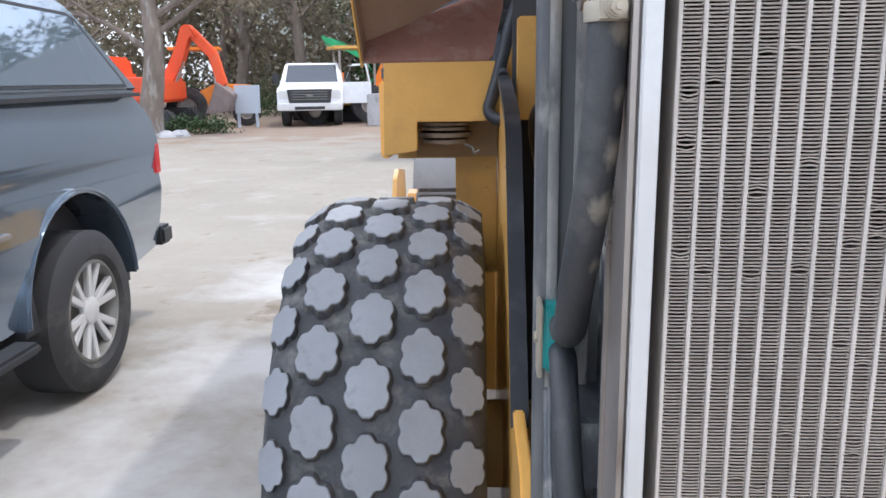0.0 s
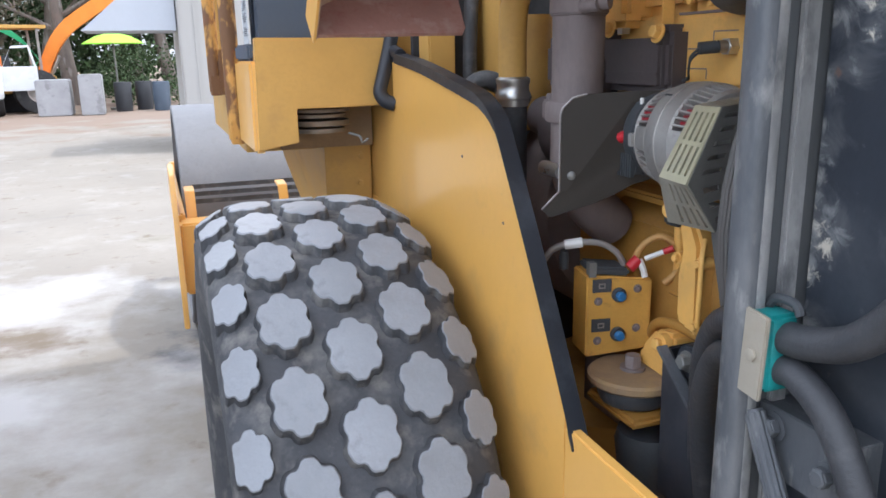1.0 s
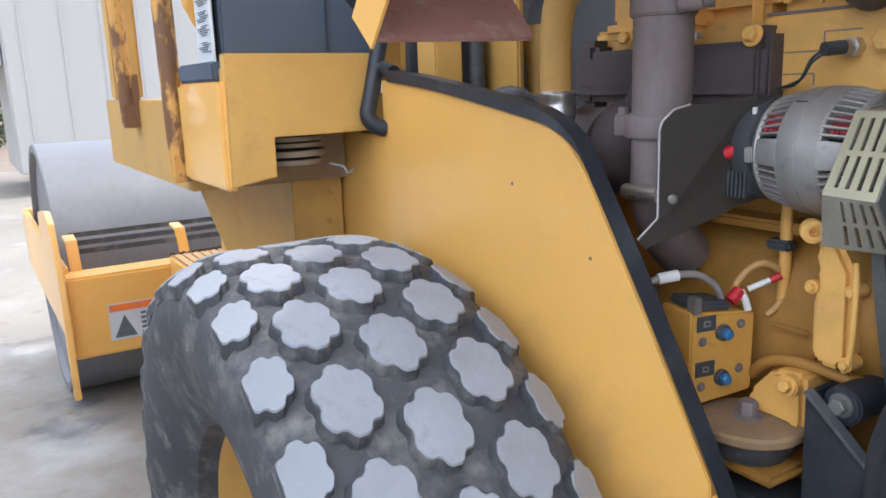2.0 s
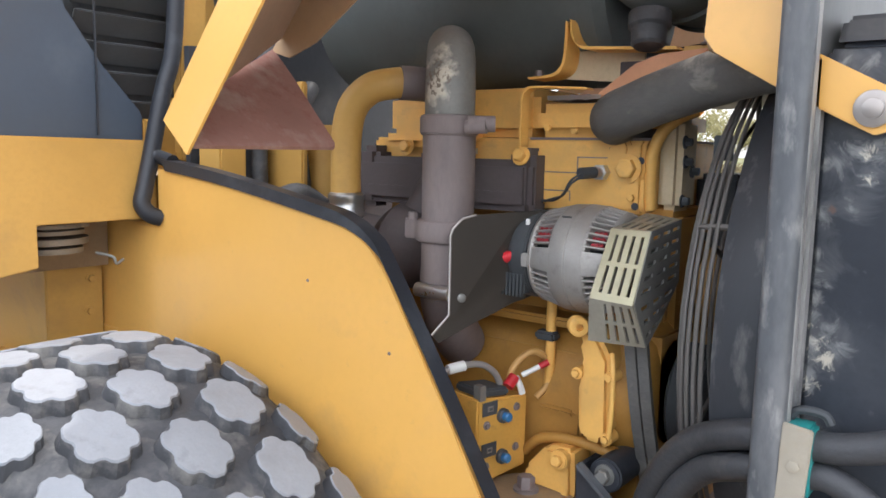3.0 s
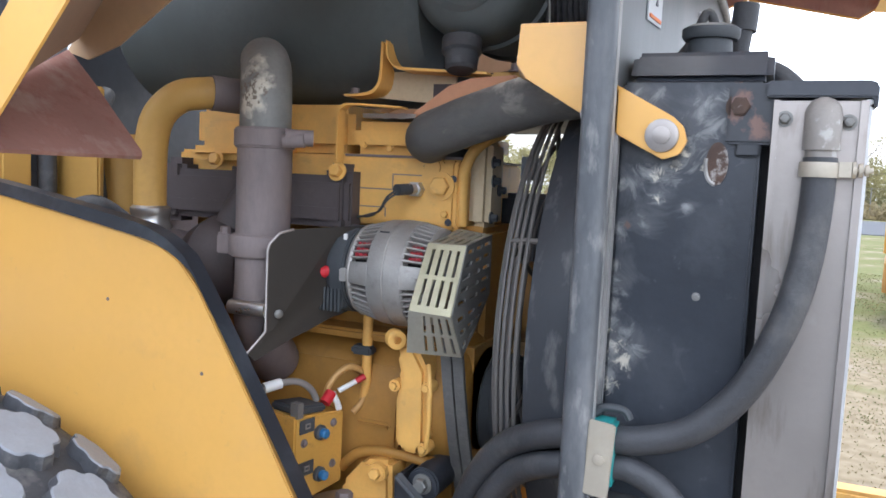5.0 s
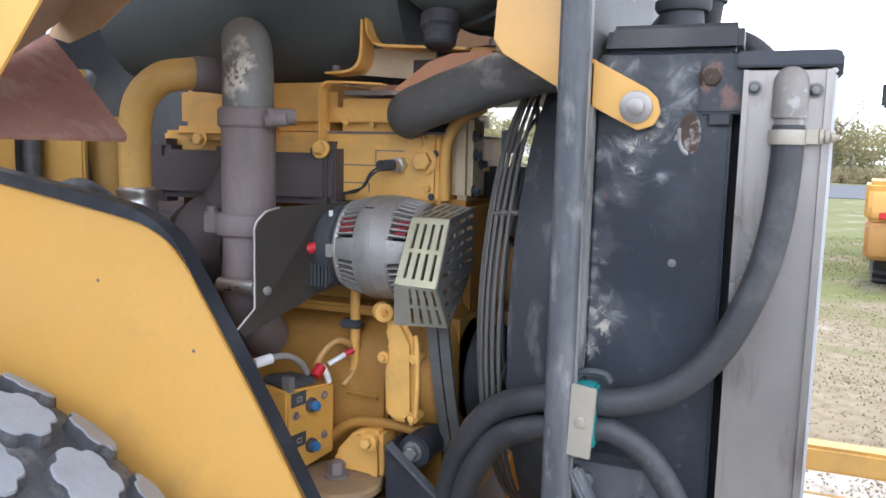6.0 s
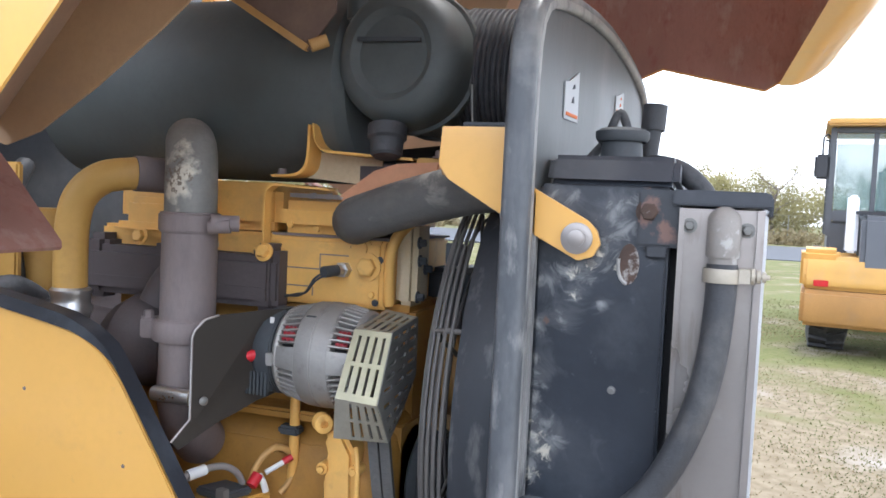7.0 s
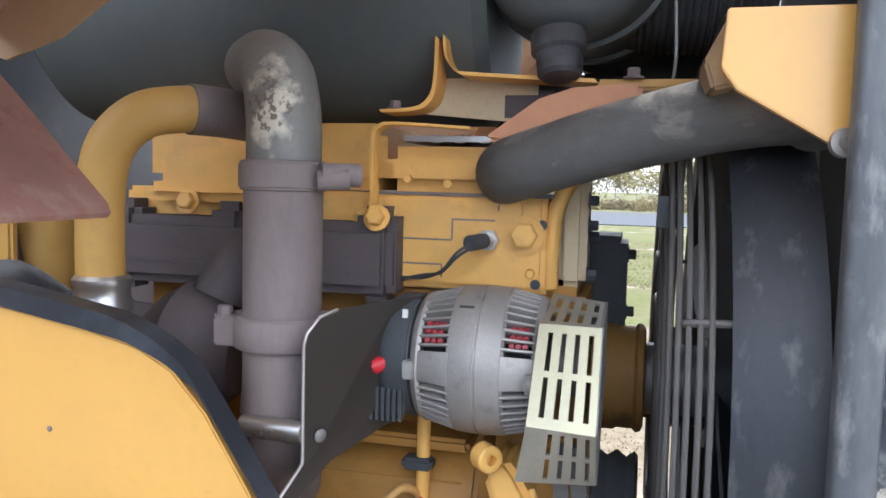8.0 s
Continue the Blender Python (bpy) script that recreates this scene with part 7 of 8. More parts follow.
CONCRETE = mat("grey concrete block", (0.36, 0.36, 0.37), 0.85, vary=0.12, scale=3, bump=0.2, dirt=(0.22, 0.22, 0.22), dirt_amt=0.4, dirt_scale=2)
BARK = mat("grey oak bark", (0.16, 0.13, 0.11), 0.9, vary=0.3, scale=5, bump=0.8, bump_scale=14, stretch=(1, 1, 0.3), dirt=(0.28, 0.26, 0.24), dirt_amt=0.4, dirt_scale=4)
LEAF = mat("dull oak leaves and hanging moss", (0.30, 0.265, 0.19), 0.9, vary=0.3, scale=0.4, island=0.35)
LEAF_GREEN = mat("dark green leaves", (0.055, 0.10, 0.03), 0.7, vary=0.3, scale=0.8, island=0.6)
LEAF_SPRING = mat("yellow-green spring scrub", (0.33, 0.30, 0.15), 0.9, vary=0.3, scale=0.15, island=0.3)
GRASS = mat("field grass", (0.165, 0.165, 0.075), 0.8, vary=0.2, scale=0.5, island=0.2)
STRAW = mat("dry straw grass", (0.25, 0.205, 0.115), 0.85, vary=0.25, scale=0.6, island=0.25)


def translucent(m, share):
    """Lets light through thin leaves and blades."""
    n, link = m.node_tree.nodes, m.node_tree.links.new
    tr = n.new("ShaderNodeBsdfTranslucent")
    link(n["Principled BSDF"].inputs["Base Color"].links[0].from_socket, tr.inputs["Color"])
    mx = n.new("ShaderNodeMixShader")
    mx.inputs[0].default_value = share
    link(n["Principled BSDF"].outputs[0], mx.inputs[1])
    link(tr.outputs[0], mx.inputs[2])
    link(mx.outputs[0], n["Material Output"].inputs["Surface"])


for m in (GRASS, STRAW, LEAF, LEAF_SPRING):
    translucent(m, 0.5)


def road_wheel(parent, x, y, z, r, w, side, rim_r, spokes=6, name="wheel"):
    bm = BM()
    h = w / 2
    lathe(bm, (x, y, z), (1, 0, 0), [(-h * 0.8, rim_r), (-h, rim_r + 0.03), (-h, r - 0.05), (-h * 0.75, r - 0.005), (h * 0.75, r - 0.005), (h, r - 0.05), (h, rim_r + 0.03), (h * 0.8, rim_r)], 48)
    t = part(name, bm, CAR_TYRE, parent, "black road tyre on a light alloy rim")
    s = side
    bm = BM()
    lathe(bm, (x, y, z), (s, 0, 0), [(-h * 0.8, rim_r), (h * 0.86, rim_r + 0.004), (h * 0.9, rim_r - 0.012), (h * 0.2, rim_r - 0.035), (h * 0.1, 0)], 40)
    part("rim_barrel", bm, STEEL_GREY, t)
    bm = BM()
    for k in range(spokes):
        for o in (-0.13, 0.13):
            a = 2 * math.pi * k / spokes + 0.3
            c, e = Vector((0, math.cos(a + o * 0.6), math.sin(a + o * 0.6))), Vector((0, math.cos(a + o * 1.5), math.sin(a + o * 1.5)))
            p0, p1 = Vector((x + s * h * 0.72, y, z)) + c * 0.05, Vector((x + s * h * 0.84, y, z)) + e * (rim_r - 0.005)
            d = (p1 - p0).cross(Vector((1, 0, 0))).normalized() * 0.017
            q = [p0 - d, p0 + d, p1 + d * 1.2, p1 - d * 1.2]
            top = [bm.verts.new(v) for v in q]
            bot = [bm.verts.new(v - Vector((s * 0.03, 0, 0))) for v in q]
            bm.faces.new(top), bm.faces.new(bot[::-1])
            for i in range(4):
                bm.faces.new((top[i], bot[i], bot[(i + 1) % 4], top[(i + 1) % 4]))
    lathe(bm, (x + s * h * 0.55, y, z), (s, 0, 0), [(0, 0), (0, 0.075), (h * 0.22, 0.07), (h * 0.3, 0.045), (h * 0.3, 0)], 24)
    part("rim_spokes", bm, ALU_BRIGHT, t, "bright split-spoke alloy wheel face", bevel=0.004)
    return t


def arch(cy, r, z0, n=12):
    """Points over a wheel opening from front to back along rising y."""
    return [(cy + r * math.cos(math.pi - math.pi * k / n), z0 + r * math.sin(math.pi * k / n)) for k in range(n + 1)]


def pickup_with_canopy():
    xs = -1.875
    x2 = xs - 1.98
    t = thing("pickup_truck", (-2.9, 1.8, 0), "blue-grey pickup with matching bed canopy parked on the sand", "pickup truck")
    RY, FY, WZ = 3.74, -0.02, 0.405
    prof = [(-1.05, 0.5)] + arch(FY, 0.52, WZ + 0.06) + arch(RY, 0.535, WZ + 0.07) + [(4.80, 0.50), (4.88, 0.9), (4.86, 1.30), (4.76, 1.435), (2.55, 1.44), (1.0, 1.42), (0.45, 1.36), (-0.85, 1.22), (-1.05, 1.0)]
    bm = BM()
    prism(bm, prof, "x", x2, xs)
    for z in (0.62, 0.72, 0.86, 1.0, 1.10, 1.16, 1.22, 1.29, 1.36):
        bmesh.ops.bisect_plane(bm, geom=bm.verts[:] + bm.edges[:] + bm.faces[:], plane_co=(0, 0, z), plane_no=(0, 0, 1))
    for v in bm.verts:   # tuck the flanks under, hollow them below the shoulder line and round the shoulder
        side = 1 if v.co.x > (xs + x2) / 2 else -1
        z = v.co.z
        v.co.x -= side * (0.085 * max(0, (z - 1.14) / 0.30) ** 1.6 + 0.05 * max(0, (0.86 - z) / 0.36) ** 1.5 + 0.022 * max(0, 1 - abs(z - 0.98) / 0.16))
        if v.co.y > 4.7:
            v.co.x -= side * 0.06
    body = part("body", bm, CAR_PAINT, t, bevel=0.035)
    for cy in (RY, FY):
        bm = BM()
        pts = arch(cy, 0.525, WZ + 0.065, 20)
        o = [(cy + (y - cy) * 1.055, WZ + 0.065 + (z - WZ - 0.065) * 1.055) for y, z in pts]
        loop = pts + o[::-1]
        prism(bm, loop, "x", xs - 0.10, xs + 0.004)
        part("wheel_arch", bm, CAR_PAINT, body, bevel=0.012)
        bm = BM()
        prism(bm, arch(cy, 0.515, WZ + 0.06, 16), "x", x2 + 0.02, xs - 0.24)
        part("arch_liner", bm, DARK_TRIM, body)
    bm = BM()
    prism(bm, [(2.30, 1.455), (4.70, 1.455), (4.64, 1.52), (4.14, 1.90), (3.98, 1.955), (2.30, 1.99)], "x", x2 + 0.09, xs - 0.065)
    for v in bm.verts:
        v.co.x -= (1 if v.co.x > (xs + x2) / 2 else -1) * 0.10 * max(0, v.co.z - 1.455) / 0.5
    canopy = part("bed_canopy", bm, CAR_PAINT, t, "blue-grey bed canopy with dark side window", bevel=0.03)
    bm = BM()
    prism(bm, [(0.45, 1.40), (2.28, 1.44), (2.28, 1.93), (1.9, 1.96), (1.25, 1.93)], "x", x2 + 0.09, xs - 0.07)
    for v in bm.verts:
        v.co.x -= (1 if v.co.x > (xs + x2) / 2 else -1) * 0.14 * max(0, v.co.z - 1.42) / 0.5
    part("cab", bm, CAR_PAINT, t, bevel=0.04)
    bm = BM()
    box(bm, x2 + 0.07, xs - 0.056, 2.30, 4.66, 1.437, 1.458)
    part("canopy_gasket", bm, DARK_TRIM, t)

    def side_pane(name, pts, thick=0.006, mt=GLASS_DARK, grow=0.0, out=0.0):
        bm = BM()
        prism(bm, pts, "x", 0, thick)
        for v in bm.verts:
            v.co.x += xs - 0.062 + out - 0.10 * max(0, v.co.z - 1.455) / 0.5
        return part(name, bm, mt, canopy)
    side_pane("window_rubber", [(2.42, 1.50), (4.52, 1.492), (4.49, 1.53), (4.14, 1.835), (4.06, 1.865), (2.42, 1.905)], 0.004, DARK_TRIM)
    side_pane("canopy_window", [(2.45, 1.515), (4.475, 1.508), (4.445, 1.54), (4.12, 1.822), (4.05, 1.847), (2.45, 1.887)], 0.003, GLASS_FILM, 0, 0.005)
    bm = BM()
    prism(bm, [(0.75, 1.46), (1.45, 1.46), (1.45, 1.86), (1.22, 1.87)], "x", xs - 0.13, xs - 0.125)
    prism(bm, [(1.52, 1.46), (2.2, 1.46), (2.2, 1.86), (1.52, 1.87)], "x", xs - 0.13, xs - 0.125)
    part("cab_window", bm, GLASS_FILM, t)
    bm = BM()
    prism(bm, [(4.80, 0.96), (4.885, 0.96), (4.88, 1.15), (4.82, 1.19), (4.80, 1.1)], "x", xs - 0.15, xs - 0.062)
    part("tail_lamp", bm, LENS_RED, t, "red tail lamp", bevel=0.01)
    bm = BM()
    box(bm, x2 + 0.05, xs - 0.07, 4.84, 5.0, 0.50, 0.62)
    box(bm, x2 + 0.3, xs - 0.3, 4.84, 4.98, 0.62, 0.66)
    part("rear_bumper", bm, DARK_TRIM, t, "dark rear step bumper", bevel=0.03)
    bm = BM()
    box(bm, xs - 0.25, xs - 0.10, 4.995, 5.008, 0.52, 0.60)
    part("bumper_corner", bm, CHROME, t, bevel=0.006)
    bm = BM()
    box(bm, xs - 0.02, xs + 0.10, 0.6, 3.1, 0.42, 0.47)
    part("side_step", bm, DARK_TRIM, t, "dark side step board", bevel=0.015)
    bm = BM()
    box(bm, xs - 0.012, xs + 0.022, 2.95, 3.12, 0.90, 0.925)
    part("door_handle", bm, CHROME, t, bevel=0.006)
    bm = BM()
    prism(bm, [(3.2, 0.44), (3.32, 0.44), (3.29, 0.62), (3.24, 0.62)], "x", xs - 0.25, xs - 0.03)
    part("mud_flap", bm, DARK_TRIM, t)
    bm = BM()
    box(bm, x2 + 0.2, xs - 0.2, -0.9, 4.6, 0.34, 0.52)
    part("chassis", bm, DARK_TRIM, t)
    for y in (RY, FY):
        road_wheel(t, xs - 0.115, y, WZ, 0.41, 0.28, 1, 0.255)
        road_wheel(t, x2 + 0.115, y, WZ, 0.41, 0.28, -1, 0.255)
    return t


pickup_with_canopy()


def white_truck():
    """A white work truck seen from the front, with an open door, built facing -y at its place."""
    t = thing("work_truck", (0, 0, 0), "white work truck with its driver door standing open", "truck")
    bm = BM()
    prism(bm, [(0.0, 0.55), (0.0, 1.08), (0.08, 1.16), (1.15, 1.30), (1.75, 1.92), (3.3, 1.95), (3.3, 1.25), (5.4, 1.25), (5.4, 0.55)] [::-1], "x", -0.98, 0.98)
    for v in bm.verts:
        if v.co.z > 1.4:
            v.co.x *= 0.86
    part("body", bm, WHITE_PAINT, t, bevel=0.04)
    bm = BM()
    prism(bm, [(-0.82, 1.335), (0.82, 1.335), (0.75, 1.87), (-0.75, 1.87)], "y", 0, 0.01)
    for v in bm.verts:
        v.co.y += 1.15 + (v.co.z - 1.30) * 0.967 - 0.018
    part("windscreen", bm, GLASS_DARK, t)
    bm = BM()
    prism(bm, [(-0.62, 0.72), (0.62, 0.72), (0.68, 1.13), (-0.68, 1.13)], "y", -0.03, 0.02)
    grille = part("grille", bm, DARK_TRIM, t, "dark radiator grille", bevel=0.01)
    for k in range(4):
        bm = BM()
        box(bm, -0.54, 0.54, -0.045, -0.03, 0.82 + k * 0.075, 0.838 + k * 0.075)
        part("grille_bar", bm, STEEL_GREY, grille)
    bm = BM()
    prism(bm, [(-0.10 + 0.1 * (1 + math.cos(a)) , 0.95 + 0.04 * math.sin(a)) for a in [k * math.pi / 8 for k in range(16)]], "y", -0.055, -0.045)
    part("badge", bm, STEEL_GREY, grille)
    for s in (-1, 1):
        bm = BM()
        box(bm, s * 0.78 - 0.14, s * 0.78 + 0.14, -0.025, 0.03, 0.84, 1.08)
        part("headlamp", bm, ALU_BRIGHT, t, "clear headlamp", bevel=0.02)
        bm = BM()
        cyl(bm, (s * 0.80 - 0.13, 0.95, 0.39), (s * 0.80 + 0.13, 0.95, 0.39), 0.39, 32)
        part("wheel", bm, CAR_TYRE, t, bevel=0.03)
        bm = BM()
        cyl(bm, (s * 0.80 - 0.13, 4.4, 0.39), (s * 0.80 + 0.13, 4.4, 0.39), 0.39, 32)
        part("wheel", bm, CAR_TYRE, t, bevel=0.03)
        bm = BM()
        prism(bm, [(s * 1.02, 1.28), (s * 1.22, 1.28), (s * 1.22, 1.62), (s * 1.02, 1.62)], "y", 1.25, 1.33)
        part("mirror", bm, DARK_TRIM, t, bevel=0.02)
    bm = BM()
    box(bm, -0.98, 0.98, -0.12, 0.05, 0.50, 0.70)
    part("front_bumper", bm, ALU_BRIGHT, t, "bright front bumper", bevel=0.03)
    bm = BM()
    box(bm, -0.45, 0.45, -0.128, -0.118, 0.53, 0.62)
    part("bumper_insert", bm, DARK_TRIM, t)
    # open door, hinged at the front edge: panel with a window frame
    bm = BM()
    prism(bm, [(0, 0.66), (0.86, 0.66), (0.90, 1.0), (0.90, 1.32), (0.0, 1.32)], "y", 0, 0.08)
    strip(bm, [(0.05, 0.04, 1.31), (0.30, 0.04, 1.84), (0.74, 0.04, 1.86), (0.86, 0.04, 1.31)], (0, 1, 0), 0.06, (0.5, 0, 0.86), 0.075, 3, False)
    bm.transform(Matrix.Translation((0.97, 1.15, 0)) @ Matrix.Rotation(radians(-4), 4, "Z"))
    part("open_door", bm, WHITE_PAINT, t, "white driver door swung open", bevel=0.01)
    return t


tr = white_truck()
tr.matrix_world = pose(-5.28, 25.2, 0, 0, 0, 8) @ Matrix.Scale(1.06, 4)


def leaf_cloud(name, centres, material, parent, rng, per=60, size=0.16, kind="stuff", flat=0.75):
    """Leaves as small folded quads scattered in clumps."""
    verts, faces = [], []
    for c, r in centres:
        for _ in range(per):
            d = Vector((rng.gauss(0, 1), rng.gauss(0, 1), rng.gauss(0, flat)))
            p = c + d * r * 0.45
            u = Vector((rng.uniform(-1, 1), rng.uniform(-1, 1), rng.uniform(-1, 1))).normalized()
            w = u.cross(Vector((rng.uniform(-1, 1), rng.uniform(-1, 1), rng.uniform(-1, 1)))).normalized()
            s = size * rng.uniform(0.5, 1.3)
            b = len(verts)
            verts += [tuple(p - u * s * 0.5), tuple(p + w * s * 0.35), tuple(p + u * s * 0.7), tuple(p - w * s * 0.35)]
            faces.append((b, b + 1, b + 2, b + 3))
    me = bpy.data.meshes.new(name)
    me.from_pydata(verts, [], faces)
    me.materials.append(material)
    ob = new(name, me)
    if parent is not None:
        ob.parent = parent
        ob.matrix_parent_inverse = parent.matrix_basis.inverted()
    if kind:
        ob["kind"] = kind
    return ob


def tree(x, y, h, seed, leaf=None, trunk_r=0.28, label="grey-barked oak hung with pale moss", lean=0.4):
    rng = random.Random(seed)
    t = thing("tree", (x, y, 0), label, "tree", "trees at the back of the yard")
    bm = BM()
    base = Vector((x, y, -0.1))
    top = base + Vector((rng.uniform(-lean, lean) * 2, rng.uniform(-lean, lean), h * 0.62))
    mid = (base + top) / 2 + Vector((rng.uniform(-lean, lean), rng.uniform(-lean, lean), 0))
    spine = spline([base, base + Vector((0, 0, 0.5)), mid, top], 6)
    tube(bm, spine, lambda s: trunk_r * (1.35 - 0.95 * s) if s > 0.06 else trunk_r * (1.9 - 8 * s), 10, 1, False)
    ends = []
    for k in range(9):
        s = spine[min(len(spine) - 1, int(len(spine) * (0.62 + 0.05 * k)))]
        a = rng.uniform(0, 6.28)
        L = h * rng.uniform(0.22, 0.42)
        e = s + Vector((math.cos(a) * L, math.sin(a) * L, L * rng.uniform(0.25, 0.9)))
        m = (s + e) / 2 + Vector((rng.uniform(-0.3, 0.3), rng.uniform(-0.3, 0.3), rng.uniform(-0.2, 0.5)))
        tube(bm, [s, m, e], lambda q, r0=trunk_r * rng.uniform(0.28, 0.45): r0 * (1 - 0.8 * q), 7, 5)
        ends += [e, (m + e) / 2 + Vector((0, 0, 0.3)), m + Vector((0, 0, -0.2))]
        for j in range(2):
            a2 = a + rng.uniform(-1.2, 1.2)
            e2 = m + Vector((math.cos(a2), math.sin(a2), rng.uniform(0.1, 0.8))) * L * 0.5
            tube(bm, [m, (m + e2) / 2 + Vector((0, 0, 0.1)), e2], lambda q, r0=trunk_r * 0.16: r0 * (1 - 0.75 * q), 6, 4)
            ends.append(e2)
    part("trunk", bm, BARK, t)
    cl = [(e + Vector((rng.uniform(-0.4, 0.4), rng.uniform(-0.4, 0.4), rng.uniform(-0.5, 0.4))), rng.uniform(0.6, 1.2) * h / 8) for e in ends if e.z > 0.36 * h]
    leaf_cloud("crown", cl, leaf or LEAF, t, rng, 130, 0.13, "", 1.1)
    return t


for x, y, h, s, r in ((-9.1, 21.8, 9, 11, 0.34), (-16.3, 24.6, 8, 12, 0.2), (-14.5, 27, 10, 13, 0.35), (-7.2, 33, 11, 14, 0.3), (-4.2, 34, 10, 15, 0.26), (-3.0, 31.5, 10, 16, 0.3), (-10.5, 35, 11, 17, 0.3), (0.5, 37, 11, 18, 0.3), (-0.9, 40, 10, 19, 0.28), (-18, 33, 11, 20, 0.35), (4.5, 39, 10, 21, 0.3), (-13, 41, 12, 22, 0.3)):
    tree(x, y, h, s, None if s % 3 else LEAF_GREEN, r)
# undergrowth and woods behind the trees
rng = random.Random(5)
cl = [(Vector((rng.uniform(-40, -5), rng.uniform(39, 52), rng.uniform(0.2, 12))), rng.uniform(1.2, 2.6)) for _ in range(620)]
tagged(leaf_cloud("backwood", cl, LEAF, None, rng, 120, 0.3), "dense tan and grey woods behind the yard", "woods", kind="stuff")
cl = [(Vector((rng.uniform(-6, 20), rng.uniform(38, 50), rng.uniform(0.2, 12))), rng.uniform(1.2, 2.6)) for _ in range(460)]
tagged(leaf_cloud("green_wood", cl, LEAF_GREEN, None, rng, 120, 0.28), "dark green woods behind the parked machines", "woods", kind="stuff")
cl = [(Vector((rng.uniform(-13, 2), rng.uniform(31, 36), rng.uniform(0.1, 1.5))), rng.uniform(0.5, 1.0)) for _ in range(70)]
cl += [(Vector((rng.uniform(-2.2, 1.5), rng.uniform(28.5, 31), rng.uniform(0.1, 1.9))), rng.uniform(0.4, 0.8)) for _ in range(40)]
cl += [(Vector((-8.0 + rng.uniform(-0.9, 0.9), 22.6 + rng.uniform(-0.3, 0.3), rng.uniform(0.05, 0.35))), rng.uniform(0.3, 0.5)) for _ in range(10)]
tagged(leaf_cloud("undergrowth", cl, LEAF_GREEN, None, rng, 110, 0.10), "green undergrowth between the parked machines", "bushes", kind="stuff")
bm = BM()
for k in range(9):
    lathe(bm, (-9.4 + rng.uniform(-0.9, 1.6), 21.2 + rng.uniform(-0.5, 0.4), -0.05), (0, 0, 1), [(0, rng.uniform(0.15, 0.4)), (0.12, rng.uniform(0.15, 0.3)), (0.22, 0.1), (0.24, 0)], 9)
tagged(part("rock_pile", bm, CONCRETE), "pale rocks round the foot of the tree", "rocks", kind="stuff")


def excavator(m, paint, label, boom_pts, stick_pts, cab=True, thick=0.34):
    """A compact digger: tracks, house, cab posts with roof, boom, stick and bucket."""
    t = thing("excavator", (0, 0, 0), label, "excavator", "machines parked under the trees")
    for s in (-1, 1):
        bm = BM()
        prism(bm, [(-1.2, 0.25), (-1.0, 0.0), (1.0, 0.0), (1.2, 0.25), (1.0, 0.5), (-1.0, 0.5)], "y", s * 0.75 - 0.2, s * 0.75 + 0.2)
        part("track", bm, DARK_TRIM, t, bevel=0.05)
    bm = BM()
    prism(bm, [(-1.3, 0.65), (0.85, 0.65), (0.85, 1.2), (-0.45, 1.25), (-0.5, 1.72), (-1.2, 1.78), (-1.35, 1.4)], "y", -0.95, 0.95)
    house = part("house", bm, paint, t, bevel=0.07)
    bm = BM()
    box(bm, -0.9, -0.55, -0.975, -0.952, 0.85, 1.15)
    part("house_vent", bm, DARK_TRIM, house)
    if cab:
        for x, y in ((-0.4, -0.85), (0.7, -0.85), (-0.4, 0.05), (0.7, 0.05)):
            bm = BM()
            box(bm, x, x + 0.06, y, y + 0.06, 1.2, 2.549)
            part("cab_post", bm, DARK_TRIM, t, bevel=0.01)
        bm = BM()
        box(bm, -0.5, 0.85, -0.95, 0.2, 2.55, 2.64)
        part("cab_roof", bm, paint, t, bevel=0.02)
    bm = BM()
    strip(bm, [(x, 0.4, z) for x, z in boom_pts], (0, 1, 0), 0.28, (-0.5, 0, 0.85), thick, 6)
    part("boom", bm, paint, t, bevel=0.02)
    bm = BM()
    strip(bm, [(x, 0.42, z) for x, z in stick_pts], (0, 1, 0), 0.2, (0.8, 0, 0.5), 0.24, 5, False)
    part("stick", bm, paint, t, bevel=0.02)
    ex, ez = stick_pts[-1]
    bm = BM()
    prism(bm, [(ex - 0.1, ez + 0.1), (ex + 0.3, ez - 0.2), (ex + 0.15, ez - 0.6), (ex - 0.4, ez - 0.65), (ex - 0.2, ez - 0.2)], "y", 0.1, 0.7)
    part("bucket", bm, HOT, t, bevel=0.02)
    bm = BM()
    bx0, bz0 = boom_pts[0]
    bx1, bz1 = boom_pts[len(boom_pts) // 2]
    cyl(bm, (bx0 + 0.1, 0.4, bz0 - 0.2), ((bx0 + bx1) / 2 + 0.15, 0.4, (bz0 + bz1) / 2), 0.06, 12)
    part("ram", bm, STEEL, t)
    t.matrix_world = m
    return t


excavator(pose(-10.6, 24.6, 0, 0, 0, 0) @ Matrix.Scale(1.32, 4), ORANGE_M, "orange-red tracked excavator parked under the trees", [(0.55, 1.0), (0.95, 1.75), (1.15, 2.25), (1.35, 2.3)], [(1.25, 2.3), (1.75, 1.75), (1.95, 1.0)], False)
excavator(pose(-5.6, 31.5, 0, 0, 0, 0), GREEN_M, "green tracked excavator half hidden by a truck", [(-0.4, 3.0), (0.4, 2.75), (1.2, 2.2), (1.7, 1.4)], [(1.5, 1.5), (1.3, 1.2), (1.2, 0.9)], False, 0.45)
excavator(pose(-4.3, 29.0, 0, 0, 0, 0), ORANGE_L, "orange digger with its arm raised over a parasol", [(0.6, 0.9), (0.95, 1.8), (1.5, 2.55), (2.4, 3.2), (3.2, 3.7)], [(3.1, 3.7), (3.5, 3.95), (3.7, 3.9)], False, 0.46)


